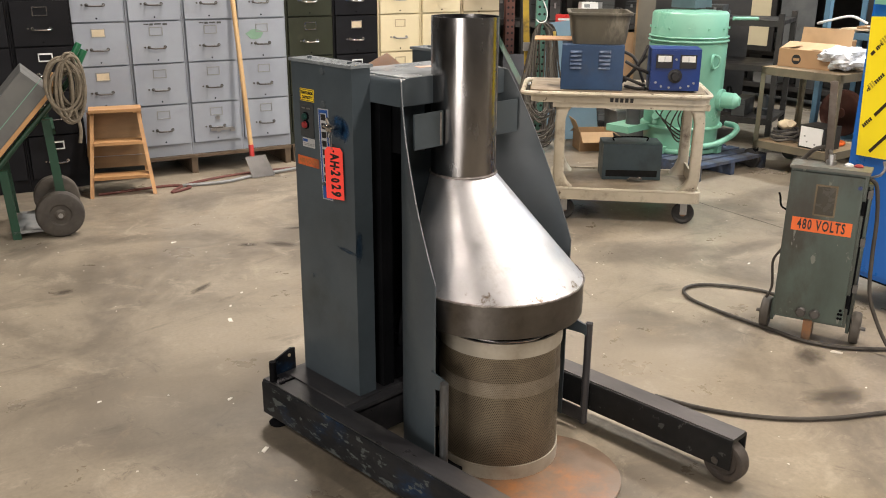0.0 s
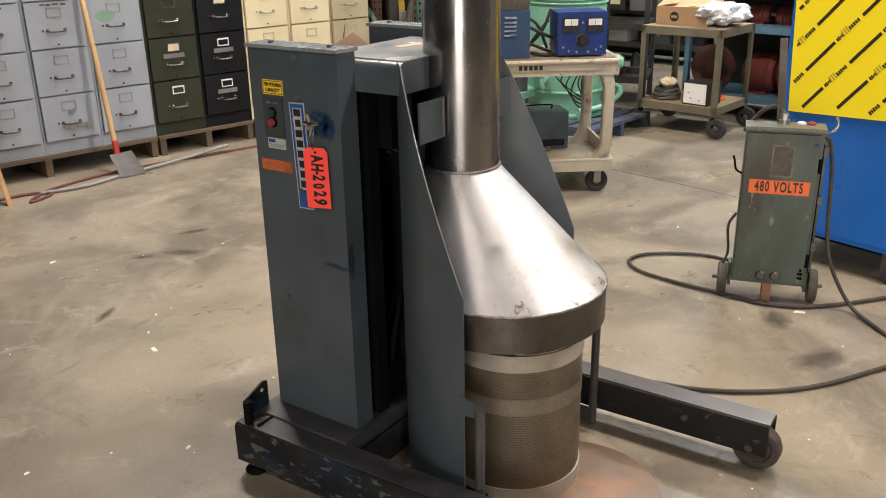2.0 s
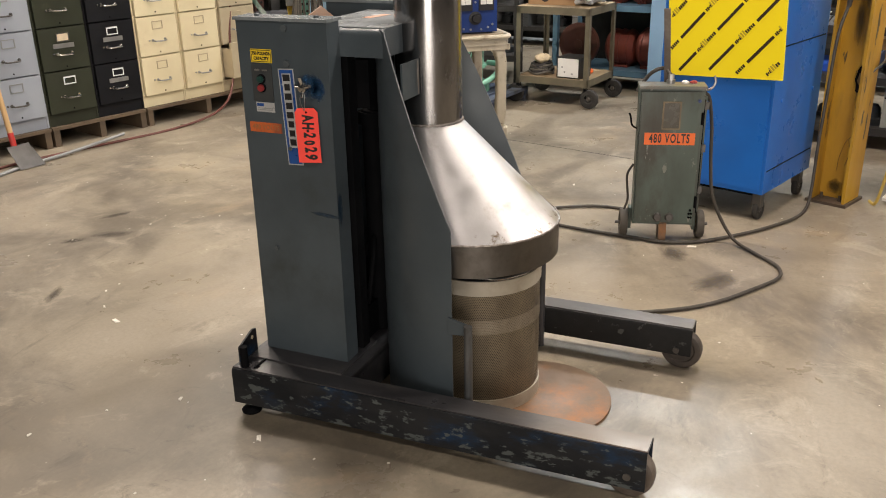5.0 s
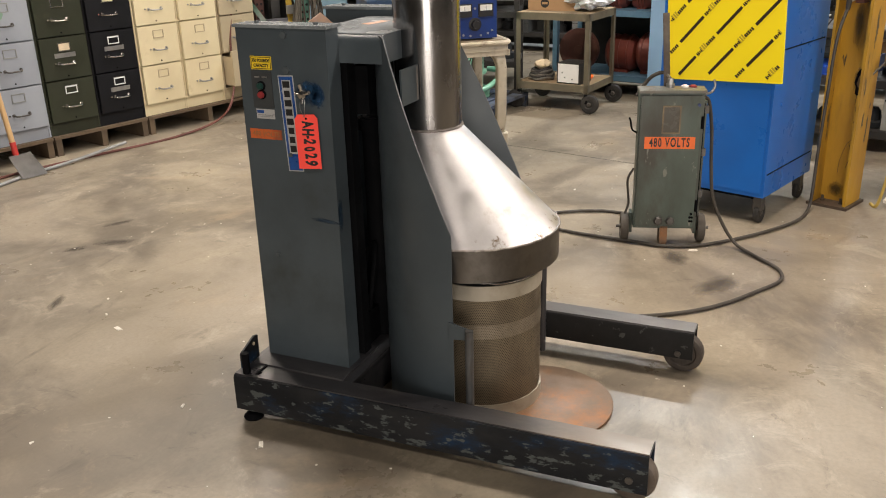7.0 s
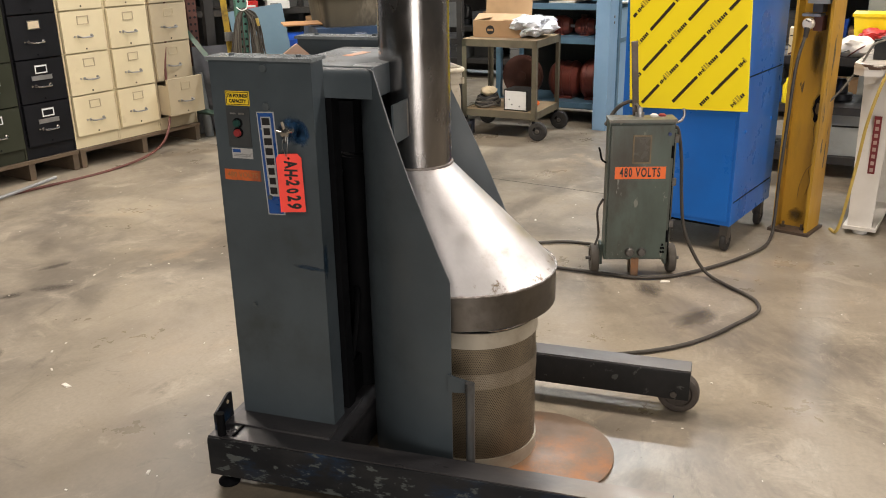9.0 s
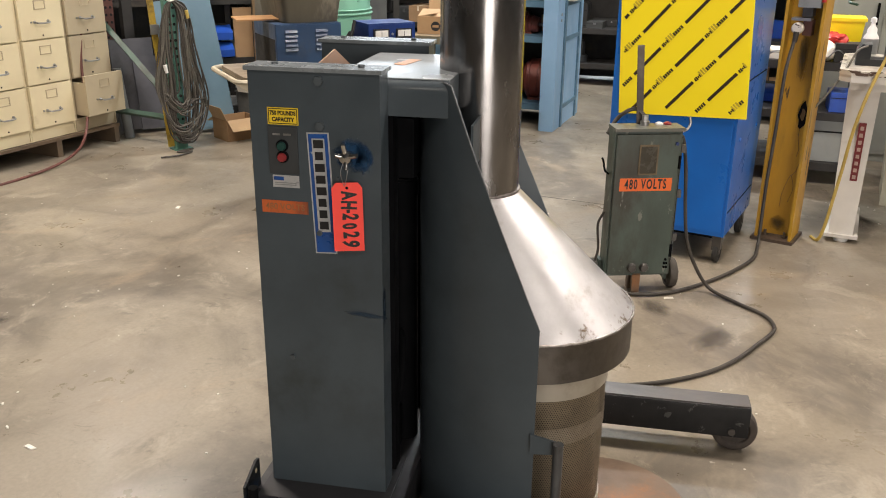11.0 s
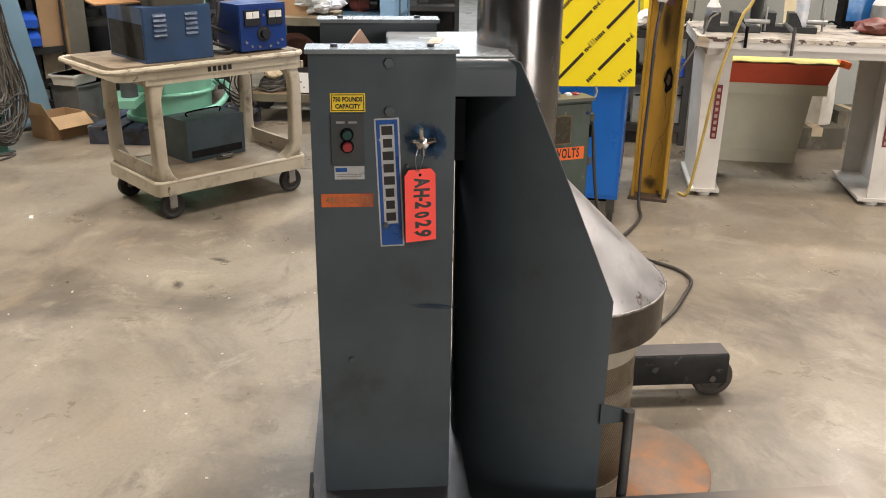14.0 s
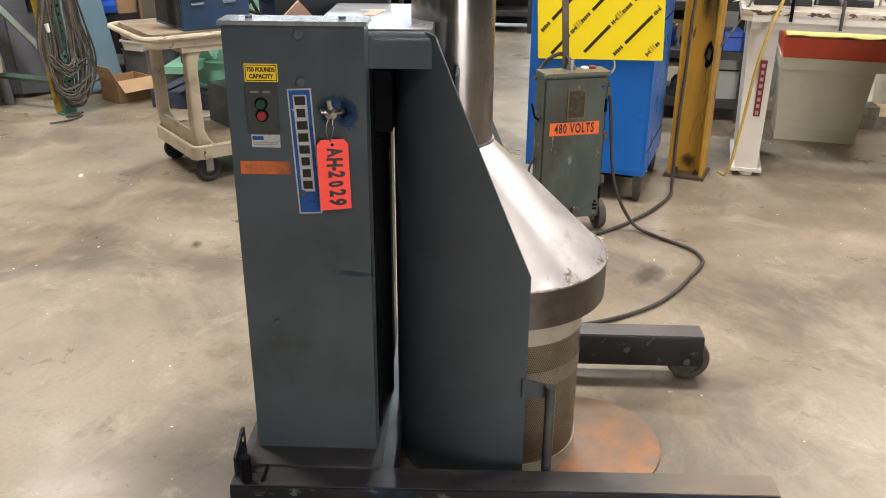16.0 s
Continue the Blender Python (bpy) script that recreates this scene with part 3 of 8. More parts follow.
    grey_plain=mat("mid_grey_enamel", (0.24, 0.25, 0.25), (0.20, 0.21, 0.21), 0.5, 0, 5, 0.08, dirt=(0.12, 0.12, 0.11), amount=0.3),
    scrap_card=mat("faded_pinkish_card", (0.40, 0.33, 0.29), (0.50, 0.30, 0.20), 0.7, 0, 14, 0.05),
    sticker=mat("faded_orange_sticker", (0.62, 0.30, 0.17), (0.5, 0.36, 0.28), 0.5, 0, 30, 0),
    lamp=glow("lamp_tube", (1.0, 0.93, 0.82), 8.0),
)


# ---- mesh helpers ----
def box(bm, x0, x1, y0, y1, z0, z1, m=None):
    vs = [bm.verts.new((x, y, z)) for z in (z0, z1) for x, y in ((x0, y0), (x1, y0), (x1, y1), (x0, y1))]
    for f in ((3, 2, 1, 0), (4, 5, 6, 7), (0, 1, 5, 4), (1, 2, 6, 5), (2, 3, 7, 6), (3, 0, 4, 7)):
        bm.faces.new([vs[i] for i in f])
    if m is not None:
        bmesh.ops.transform(bm, matrix=m, verts=vs)
    return vs


def ring_loft(bm, rings, cap=(True, True), closed=True):
    """Skin between rings of equal count."""
    loops = [[bm.verts.new(p) for p in r] for r in rings]
    k = len(loops[0])
    for a, c in zip(loops, loops[1:]):
        for i in range(k if closed else k - 1):
            j = (i + 1) % k
            bm.faces.new((a[i], a[j], c[j], c[i]))
    if cap[0]:
        bm.faces.new(loops[0][::-1])
    if cap[1]:
        bm.faces.new(loops[-1])
    return loops


def cyl(bm, p0, p1, r, seg=20, r2=None, cap=(True, True)):
    p0, p1 = Vector(p0), Vector(p1)
    q = (p1 - p0).to_track_quat("Z", "Y")
    r2 = r if r2 is None else r2
    rings = []
    for p, rr in ((p0, r), (p1, r2)):
        rings.append([p + q @ Vector((rr * math.cos(a), rr * math.sin(a), 0)) for a in (2 * math.pi * i / seg for i in range(seg))])
    return ring_loft(bm, rings, cap)


def lathe(bm, profile, c=(0, 0, 0), seg=32, axis="z"):
    """Turns (radius, height) pairs round an axis through c."""
    rings = []
    for r, h in profile:
        ring = []
        for i in range(seg):
            a = 2 * math.pi * i / seg
            u, v = r * math.cos(a), r * math.sin(a)
            p = {"z": (u, v, h), "x": (h, u, v), "y": (v, h, u)}[axis]
            ring.append(Vector(c) + Vector(p))
        rings.append(ring)
    return ring_loft(bm, rings, (profile[0][0] > 1e-5, profile[-1][0] > 1e-5))


def prism(bm, pts, a, b, axis="y"):
    """A polygon pulled from a to b along an axis; pts are the other two coordinates in x, y, z order."""
    def at(p, h):
        return {"x": (h, p[0], p[1]), "y": (p[0], h, p[1]), "z": (p[0], p[1], h)}[axis]
    return ring_loft(bm, [[at(p, a) for p in pts], [at(p, b) for p in pts]])


def smooth_path(pts, n=8):
    """Catmull-Rom through the given points."""
    P = [Vector(p) for p in pts]
    P = [2 * P[0] - P[1]] + P + [2 * P[-1] - P[-2]]
    out = []
    for i in range(1, len(P) - 2):
        for k in range(n):
            t = k / n
            a, b, c, d = P[i - 1:i + 3]
            out.append(0.5 * (2 * b + (c - a) * t + (2 * a - 5 * b + 4 * c - d) * t * t + (3 * b - a - 3 * c + d) * t ** 3))
    out.append(P[-2])
    return out


def sweep(bm, pts, r, seg=8, n=8, smooth=True):
    P = smooth_path(pts, n) if smooth else [Vector(p) for p in pts]
    rings = []
    up = Vector((0.13, 0.21, 0.97))
    for i, p in enumerate(P):
        t = (P[min(i + 1, len(P) - 1)] - P[max(i - 1, 0)]).normalized()
        s = t.cross(up)
        s = s.normalized() if s.length > 1e-4 else t.orthogonal().normalized()
        up = s.cross(t).normalized()
        rings.append([p + r * (math.cos(a) * s + math.sin(a) * up) for a in (2 * math.pi * k / seg for k in range(seg))])
    return ring_loft(bm, rings)


def tube_open(bm, r, th, z0, z1, c=(0, 0), seg=64):
    """An open pipe with wall thickness."""
    rings = [[(c[0] + rr * math.cos(a), c[1] + rr * math.sin(a), z) for a in (2 * math.pi * i / seg for i in range(seg))]
             for rr, z in ((r, z0), (r, z1), (r - th, z1), (r - th, z0))]
    rings.append(rings[0])
    loops = ring_loft(bm, rings, (False, False))
    bmesh.ops.remove_doubles(bm, verts=[v for l in loops for v in l], dist=1e-6)


def bevel(bm, w, seg=2, angle=35):
    es = [e for e in bm.edges if len(e.link_faces) == 2 and e.calc_face_angle(0) > radians(angle)]
    bmesh.ops.bevel(bm, geom=es, offset=w, segments=seg, profile=0.6, affect="EDGES", clamp_overlap=True)


def mesh_of(name, bm, material, angle=40):
    bmesh.ops.recalc_face_normals(bm, faces=bm.faces)
    for f in bm.faces:
        f.smooth = True
    for e in bm.edges:
        e.smooth = not (len(e.link_faces) == 2 and e.calc_face_angle(0) > radians(angle))
    me = bpy.data.meshes.new(name)
    bm.to_mesh(me)
    bm.free()
    me.materials.append(M[material])
    return me


def part(name, bm, material, parent, label="", m=None):
    ob = new(name, mesh_of(name, bm, material))
    ob.parent = parent
    if m is not None:
        ob.matrix_basis = m
    if label:
        tagged(ob, label)
    return ob


def share(name, ob, parent, m):
    """Another piece on the same mesh."""
    o = new(name, ob.data)
    o.parent = parent
    o.matrix_basis = m
    return o


def thing(name, label, category, m=None, group="", kind=""):
    e = new(name)
    e.empty_display_size = 0.1
    if m is not None:
        e.matrix_basis = m
    return tagged(e, label, category, group, kind)


def solo(name, bm, material, label, category, m=None, group="", kind=""):
    ob = new(name, mesh_of(name, bm, material))
    if m is not None:
        ob.matrix_basis = m
    return tagged(ob, label, category, group, kind)


def bbox(x0, x1, y0, y1, z0, z1, w=0.0, seg=2):
    bm = bmesh.new()
    box(bm, x0, x1, y0, y1, z0, z1)
    if w:
        bevel(bm, w, seg)
    return bm


def words(name, body, size, material, parent, m, wide=1.0, heavy=0.0, label="", gap=1.0):
    cu = bpy.data.curves.new(name, "FONT")
    cu.body, cu.size, cu.align_x, cu.align_y = body, size, "CENTER", "CENTER"
    cu.extrude, cu.offset, cu.resolution_u, cu.space_character = 0.0004, heavy, 3, gap
    tmp = new("tmp", cu)
    bpy.context.view_layer.update()
    me = bpy.data.meshes.new_from_object(tmp.evaluated_get(bpy.context.evaluated_depsgraph_get()))
    bpy.data.objects.remove(tmp)
    me.materials.clear()
    me.materials.append(M[material])
    ob = new(name, me)
    ob.parent = parent
    ob.matrix_basis = m @ Matrix.Diagonal((wide, 1, 1, 1))
    if label:
        tagged(ob, label)
    return ob


FACE_W = Matrix(((0, 0, -1, 0), (-1, 0, 0, 0), (0, 1, 0, 0), (0, 0, 0, 1)))   # flat things on a face that looks along -x
FACE_S = Matrix(((1, 0, 0, 0), (0, 0, -1, 0), (0, 1, 0, 0), (0, 0, 0, 1)))    # on a face that looks along -y


# ---- the room ----
def room():
    X0, X1, Y0, Y1 = -6.0, 17.0, -7.0, 7.6
    solo("floor", bbox(X0, X1, Y0, Y1, -0.12, 0.0), "concrete", "worn sealed concrete shop floor with stains", "floor", kind="structure")
    t = 0.15
    for nm, b in (("wall_north", (X0, X1, Y1, Y1 + t)), ("wall_south", (X0, X1, Y0 - t, Y0))):
        solo(nm, bbox(*b, 0, CEIL), "wall", "plain grey painted workshop wall", "wall", kind="structure")
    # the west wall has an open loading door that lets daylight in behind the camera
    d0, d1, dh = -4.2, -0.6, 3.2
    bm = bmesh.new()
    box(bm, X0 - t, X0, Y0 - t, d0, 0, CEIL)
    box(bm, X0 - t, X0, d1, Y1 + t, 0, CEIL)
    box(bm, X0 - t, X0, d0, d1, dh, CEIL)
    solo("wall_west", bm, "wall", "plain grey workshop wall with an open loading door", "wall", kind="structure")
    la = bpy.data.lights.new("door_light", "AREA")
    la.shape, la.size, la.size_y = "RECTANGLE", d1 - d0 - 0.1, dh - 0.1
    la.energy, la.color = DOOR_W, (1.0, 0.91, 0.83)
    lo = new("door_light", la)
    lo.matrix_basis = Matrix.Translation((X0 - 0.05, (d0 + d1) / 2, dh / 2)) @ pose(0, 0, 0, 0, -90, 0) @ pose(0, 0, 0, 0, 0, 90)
    # the far east wall has a long band of windows
    w0, w1, b0, b1 = -2.0, 6.6, 1.3, 4.3
    bm = bmesh.new()
    box(bm, X1, X1 + t, Y0 - t, w0, 0, CEIL)
    box(bm, X1, X1 + t, w1, Y1 + t, 0, CEIL)
    box(bm, X1, X1 + t, w0, w1, 0, b0)
    box(bm, X1, X1 + t, w0, w1, b1, CEIL)
    solo("wall_east", bm, "wall", "plain grey workshop wall with a band of windows", "wall", kind="structure")
    win = thing("window_1", "long steel-framed workshop window in the far wall", "window", pose(X1, w0, b0), kind="structure")
    for k in range(7):
        y = k * (w1 - w0) / 6
        part("mullion", bbox(-0.02, 0.08, max(0.0, y - 0.03), min(w1 - w0, y + 0.03), 0.0, b1 - b0), "shelf_dark", win)
    la = bpy.data.lights.new("window_light", "AREA")
    la.shape, la.size, la.size_y = "RECTANGLE", w1 - w0 - 0.1, b1 - b0 - 0.1
    la.energy, la.color = WINDOW_W, (0.84, 0.93, 1.0)
    lo = new("window_light", la)
    lo.matrix_basis = Matrix.Translation((X1 + 0.1, (w0 + w1) / 2, (b0 + b1) / 2)) @ pose(0, 0, 0, 0, 90, 0) @ pose(0, 0, 0, 0, 0, 90)
    solo("ceiling", bbox(X0 - t, X1 + t, Y0 - t, Y1 + t, CEIL, CEIL + 0.1), "ceiling", "plain dark workshop ceiling", "ceiling", kind="structure")


def ceiling_lamp(x, y, power, tint):
    e = thing("ceiling_lamp", "long white twin-tube ceiling lamp under the ceiling", "ceiling lamp", pose(x, y, CEIL), "ceiling lamps")
    bm = bmesh.new()
    prism(bm, [(-0.16, -0.02), (0.16, -0.02), (0.11, -0.09), (0.05, -0.06), (-0.05, -0.06), (-0.11, -0.09)], -0.62, 0.62, "y")
    part("housing", bm, "white", e)
    for dx in (-0.07, 0.07):
        bm = bmesh.new()
        cyl(bm, (dx, -0.6, -0.105), (dx, 0.6, -0.105), 0.016, 10)
        part("tube", bm, "lamp", e)
    la = bpy.data.lights.new("lamp_light", "AREA")
    la.shape, la.size, la.size_y = "RECTANGLE", 0.3, 1.2
    la.energy, la.color = power, tint
    lo = new("lamp_light", la)
    lo.matrix_basis = pose(x, y, CEIL - 0.14)


def floor_stain(x, y, a, sx, sy):
    bm = bmesh.new()
    vs = [bm.verts.new(p) for p in ((-0.06, -0.06, 0), (0.06, -0.06, 0), (0.06, 0.06, 0), (-0.06, 0.06, 0))]
    bm.faces.new(vs)
    solo("floor_stain", bm, "stain", "dark smear of oil and painted shade on the concrete floor", "stain", pose(x, y, 0.0006, 0, 0, a) @ Matrix.Diagonal((sx, sy, 1, 1)), "floor stains", "structure")


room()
# the last two entries paint the shade under the cart and under the table
for st in ((2.33, 3.57, -60, 2.6, 1.1), (2.20, 3.68, -40, 1.5, 0.8), (1.26, 3.66, 0, 1.3, 0.8), (2.55, 3.75, -30, 2.2, 0.7),
           (2.95, 2.72, 10, 1.2, 0.6), (3.2, 2.6, 60, 1.6, 0.5), (2.75, 0.95, -30, 3.5, 1.6), (3.0, 1.15, 20, 2.5, 1.5), (1.72, 3.3, 25, 2.2, 0.6), (3.95, 2.9, 38, 4.0, 2.2), (4.3, 0.1, -14, 4.0, 2.5)):
    floor_stain(*st)
for pts in ([(4.72, 3.05), (4.60, 2.55), (4.50, 2.08), (4.40, 1.66), (4.32, 1.32)],):
    bm = bmesh.new()
    for (xa, ya), (xb, yb) in zip(pts, pts[1:]):
        prism(bm, [(xa - 0.002, ya), (xa + 0.002, ya), (xb + 0.002, yb), (xb - 0.002, yb)], 0.0003, 0.0008, "z")
    solo("floor_joint", bm, "void", "thin dark joint in the concrete floor", "joint", kind="structure")
for lamp in LAMPS:
    ceiling_lamp(*lamp)


# ---- the drum lifter ----
def wheel_parts(parent, c, r, w, axis="x", tyre="rubber", hub="zinc", m=None, hubr=0.62):
    """A tyre and a hub on an axle."""
    bm = bmesh.new()
    q = hubr
    lathe(bm, [(r * q, -w * 0.36), (r * (q + 0.06), -w * 0.47), (r * 0.86, -w / 2), (r * 0.95, -w * 0.44), (r, -w * 0.27), (r, w * 0.27), (r * 0.95, w * 0.44), (r * 0.86, w / 2), (r * (q + 0.06), w * 0.47), (r * q, w * 0.36)], c, 32, axis)
    t = part("tyre", bm, tyre, parent)
    bm = bmesh.new()
    lathe(bm, [(0.0, -w * 0.56), (r * 0.16, -w * 0.56), (r * 0.2, -w * 0.4), (r * (q - 0.06), -w * 0.26), (r * (q + 0.02), -w * 0.38), (r * (q + 0.02), w * 0.38),
               (r * (q - 0.06), w * 0.26), (r * 0.2, w * 0.4), (r * 0.16, w * 0.56), (0.0, w * 0.56)], c, 20, axis)
    part("hub", bm, hub, parent)
    return t


def drum_lifter():
    e = thing("drum_lifter", "dark grey steel drum lifter with twin columns and steel funnel", "machine", pose(1.675, 1.5, 0))
    # forked base: two channels open below, tied by a deck under the columns
    for side, xa, xb in ((-1, -0.405, -0.385), (1, 0.40, 0.40)):
        bm = bmesh.new()
        w, h0, h1, th = 0.082, (0.038 if side < 0 else 0.056), 0.15, 0.006
        rings = []
        for y, x in ((0.62, xa), (-0.57, xb)):
            s = -side
            c = 0.012
            pr = [(0, h0), (0, h1 - c), (c * 0.3, h1 - c * 0.3), (c, h1), (w - c, h1), (w - c * 0.3, h1 - c * 0.3), (w, h1 - c), (w, h0), (w - th, h0), (w - th, h1 - th - 0.006), (th, h1 - th - 0.006), (th, h0)]
            rings.append([(x + s * px, y, pz) for px, pz in pr])
        ring_loft(bm, rings)
        bevel(bm, 0.0028, 2) if side > 0 else bevel(bm, 0.0029, 3)
        # the far leg gets the copy with shade in its colour
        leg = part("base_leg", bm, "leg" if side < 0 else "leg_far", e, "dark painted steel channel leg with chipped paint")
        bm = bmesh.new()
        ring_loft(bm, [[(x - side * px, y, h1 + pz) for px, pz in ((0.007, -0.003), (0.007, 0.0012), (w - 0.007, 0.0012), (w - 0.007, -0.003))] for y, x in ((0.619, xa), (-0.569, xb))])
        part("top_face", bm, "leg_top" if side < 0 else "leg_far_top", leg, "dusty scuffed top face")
        bm = bmesh.new()
        box(bm, xa - side * 0.008, xa - side * (w - 0.008), 0.60, 0.622, h0 + 0.01, h1 - 0.004)
        part("end_plate", bm, "leg", leg)
        cx = (xb - side * w / 2)
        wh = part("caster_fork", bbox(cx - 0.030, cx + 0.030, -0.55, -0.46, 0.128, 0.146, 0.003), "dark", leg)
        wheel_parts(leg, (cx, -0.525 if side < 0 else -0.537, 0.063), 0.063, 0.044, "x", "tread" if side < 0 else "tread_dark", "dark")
        bm = bmesh.new()
        cyl(bm, (cx - 0.045, -0.525, 0.072), (cx + 0.045, -0.525, 0.072), 0.010, 12)
        part("axle", bm, "iron", leg)
        bm = bmesh.new()
        fx = xa - side * 0.03
        lathe(bm, [(0.0, 0.0), (0.028, 0.0), (0.030, 0.006), (0.022, 0.014), (0.008, 0.018), (0.008, 0.06), (0, 0.06)], (fx, 0.585, 0), 18)
        part("levelling_foot", bm, "dark", leg)
    bm = bmesh.new()
    box(bm, -0.325, 0.32, 0.27, 0.62, 0.135, 0.152)
    box(bm, -0.325, 0.32, 0.27, 0.285, 0.04, 0.14)
    bevel(bm, 0.003)
    deck = part("base_deck", bm, "deck", e, "dark steel deck plate under the columns")
    part("seam_plate", bbox(-0.385, -0.33, 0.55, 0.555, 0.151, 0.156), "dark", deck)
    part("cover_plate", bbox(-0.33, -0.11, 0.30, 0.60, 0.151, 0.157, 0.002), "deck", deck)
    # corner bracket with a hole and a pin
    bm = bmesh.new()
    prism(bm, [(-0.368, 0.15), (-0.283, 0.15), (-0.283, 0.222), (-0.30, 0.226), (-0.368, 0.198)], 0.611, 0.617, "y")
    br = part("corner_bracket", bm, "leg", e)
    bm = bmesh.new()
    cyl(bm, (-0.385, 0.585, 0.15), (-0.385, 0.585, 0.215), 0.011, 14)
    part("pin", bm, "dark", br)
    bm = bmesh.new()
    cyl(bm, (-0.306, 0.610, 0.203), (-0.306, 0.618, 0.203), 0.0055, 12)
    part("hole", bm, "card", br)
    # columns
    for side in (-1, 1):
        xo, xi = side * 0.263, side * 0.2
        bm = bmesh.new()
        box(bm, min(xo, xi), max(xo, xi), 0.315, 0.587, 0.157, 1.113)
        bevel(bm, 0.005, 3)
        col = part("column", bm, "machine", e, "grey painted sheet steel column")
        bm = bmesh.new()
        box(bm, min(xo, xi) - 0.006, max(xo, xi) + 0.006, 0.309, 0.593, 1.113, 1.121)
        bevel(bm, 0.002, 2)
        cap = part("column_cap", bm, "cap_grey", col, "grey lid paled by a painted-in reflection")
        for y in (0.36, 0.54):
            bm = bmesh.new()
            cyl(bm, (side * 0.232, y, 1.121), (side * 0.232, y, 1.126), 0.007, 8)
            part("cap_bolt", bm, "bolt", cap)
        if side < 0:
            near = col
    xf = -0.263
    for y, z, r in ((0.439, 1.096, 0.0105), (0.439, 1.006, 0.0105), (0.521, 0.484, 0.006), (0.448, 0.78, 0.006), (0.405, 0.9, 0.004)):
        bm = bmesh.new()
        cyl(bm, (xf - 0.006, y, z), (xf, y, z), r * 0.9, 6 if r > 0.01 else 12, r)
        part("bolt", bm, "bolt", near)
    # control panel with two buttons
    pn = part("button_panel", bbox(xf - 0.004, xf, 0.487, 0.549, 0.904, 1.002, 0.0015), "panel", near, "small dark grey push button panel")
    for z, mt in ((0.963, "green_btn"), (0.940, "red_btn")):
        bm = bmesh.new()
        lathe(bm, [(0.0, -0.012), (0.008, -0.012), (0.0095, -0.009), (0.0095, 0.0), (0, 0)], (xf - 0.004, 0.519, z), 20, "x")
        part("push_button", bm, mt, pn)
        bm = bmesh.new()
        lathe(bm, [(0.0095, -0.005), (0.0125, -0.004), (0.0125, 0.0), (0.0095, 0.0)], (xf - 0.004, 0.519, z), 20, "x")
        part("bezel", bm, "dark", pn)
    for y in (0.531, 0.508):
        part("legend", bbox(xf - 0.0046, xf - 0.004, y - 0.008, y + 0.008, 0.984, 0.988), "zinc", pn)
    cp = part("capacity_label", bbox(xf - 0.001, xf, 0.484, 0.549, 1.005, 1.040), "yellow_lbl", near, "yellow capacity label with black border")
    for b in ((0.486, 0.547, 1.0365, 1.038), (0.486, 0.547, 1.007, 1.0085), (0.486, 0.4875, 1.007, 1.038), (0.5455, 0.547, 1.007, 1.038)):
        part("border", bbox(xf - 0.0014, xf - 0.001, *b), "black_ink", cp)
    for z, s, wd in ((1.0285, "750 POUNDS", 0.80), (1.0155, "CAPACITY", 0.84)):
        words("lettering", s, 0.0118, "black_ink", cp, Matrix.Translation((xf - 0.0014, 0.5165, z)) @ FACE_W, wd, 0.0004)
    wl = part("rating_label", bbox(xf - 0.001, xf, 0.488, 0.545, 0.874, 0.900), "silver_lbl", near, "small white and blue rating label")
    part("bar", bbox(xf - 0.0014, xf - 0.001, 0.521, 0.543, 0.889, 0.897), "blue_lbl", wl)
    for z in (0.884, 0.880):
        part("bar", bbox(xf - 0.0014, xf - 0.001, 0.495, 0.541, z - 0.001, z + 0.001), "grey_plain", wl)
    vl = part("voltage_label", bbox(xf - 0.0008, xf, 0.471, 0.572, 0.818, 0.845), "orange_worn", near, "faded orange voltage label")
    words("lettering", "480 VOLTS", 0.019, "rust", vl, Matrix.Translation((xf - 0.001, 0.5215, 0.8315)) @ FACE_W, 0.95, 0.0002)
    # maker's strip: eight dark marks on silver in a blue field
    tilt = Matrix.Translation((0, 0.440, 0.863)) @ Matrix.Rotation(radians(-2.2), 4, "X") @ Matrix.Translation((0, -0.440, -0.863))
    bm = bbox(xf - 0.0008, xf, 0.4165, 0.4635, 0.735, 0.993)
    nm = part("name_strip", bm, "silver_lbl", near, "blue and silver vertical maker's strip", tilt)
    part("field", bbox(xf - 0.0012, xf - 0.0008, 0.4195, 0.4605, 0.738, 0.990), "blue_lbl", nm)
    part("field_inner", bbox(xf - 0.0016, xf - 0.0012, 0.4265, 0.4535, 0.783, 0.981), "silver_lbl", nm)
    for i in range(8):
        z = 0.9695 - i * 0.0246
        hw = (0.0105, 0.0085, 0.0105, 0.010, 0.0105, 0.0085, 0.0085, 0.0095)[i]
        part("mark", bbox(xf - 0.0020, xf - 0.0016, 0.440 - hw, 0.440 + hw, z - 0.0085, z + 0.0085), "black_ink", nm)
    # overspray, scuff
    for y, z, wy, wz in ((0.372, 0.950, 1.0, 0.85), (0.352, 0.945, 0.55, 0.8)):
        part("paint_blotch", bbox(-0.0006, -0.0002, -0.055, 0.055, -0.055, 0.055), "spray", near, "soft blue paint overspray", pose(xf, y, z) @ Matrix.Diagonal((1, wy, wz, 1)))
    part("scuff", bbox(-0.0006, -0.0002, -0.055, 0.055, -0.055, 0.055), "scuff", near, "dark blue scuff", pose(xf, 0.352, 0.601, 4) @ Matrix.Diagonal((1, 1.25, 0.16, 1)))
    part("edge_scuff", bbox(-0.055, 0.055, -0.0004, 0.0, -0.055, 0.055), "scuff", near, "blue scuff down the column edge", pose(xf + 0.012, 0.3148, 0.62) @ Matrix.Diagonal((0.35, 1, 1.2, 1)))
    # star knob and the tag that hangs from it
    kn = bmesh.new()
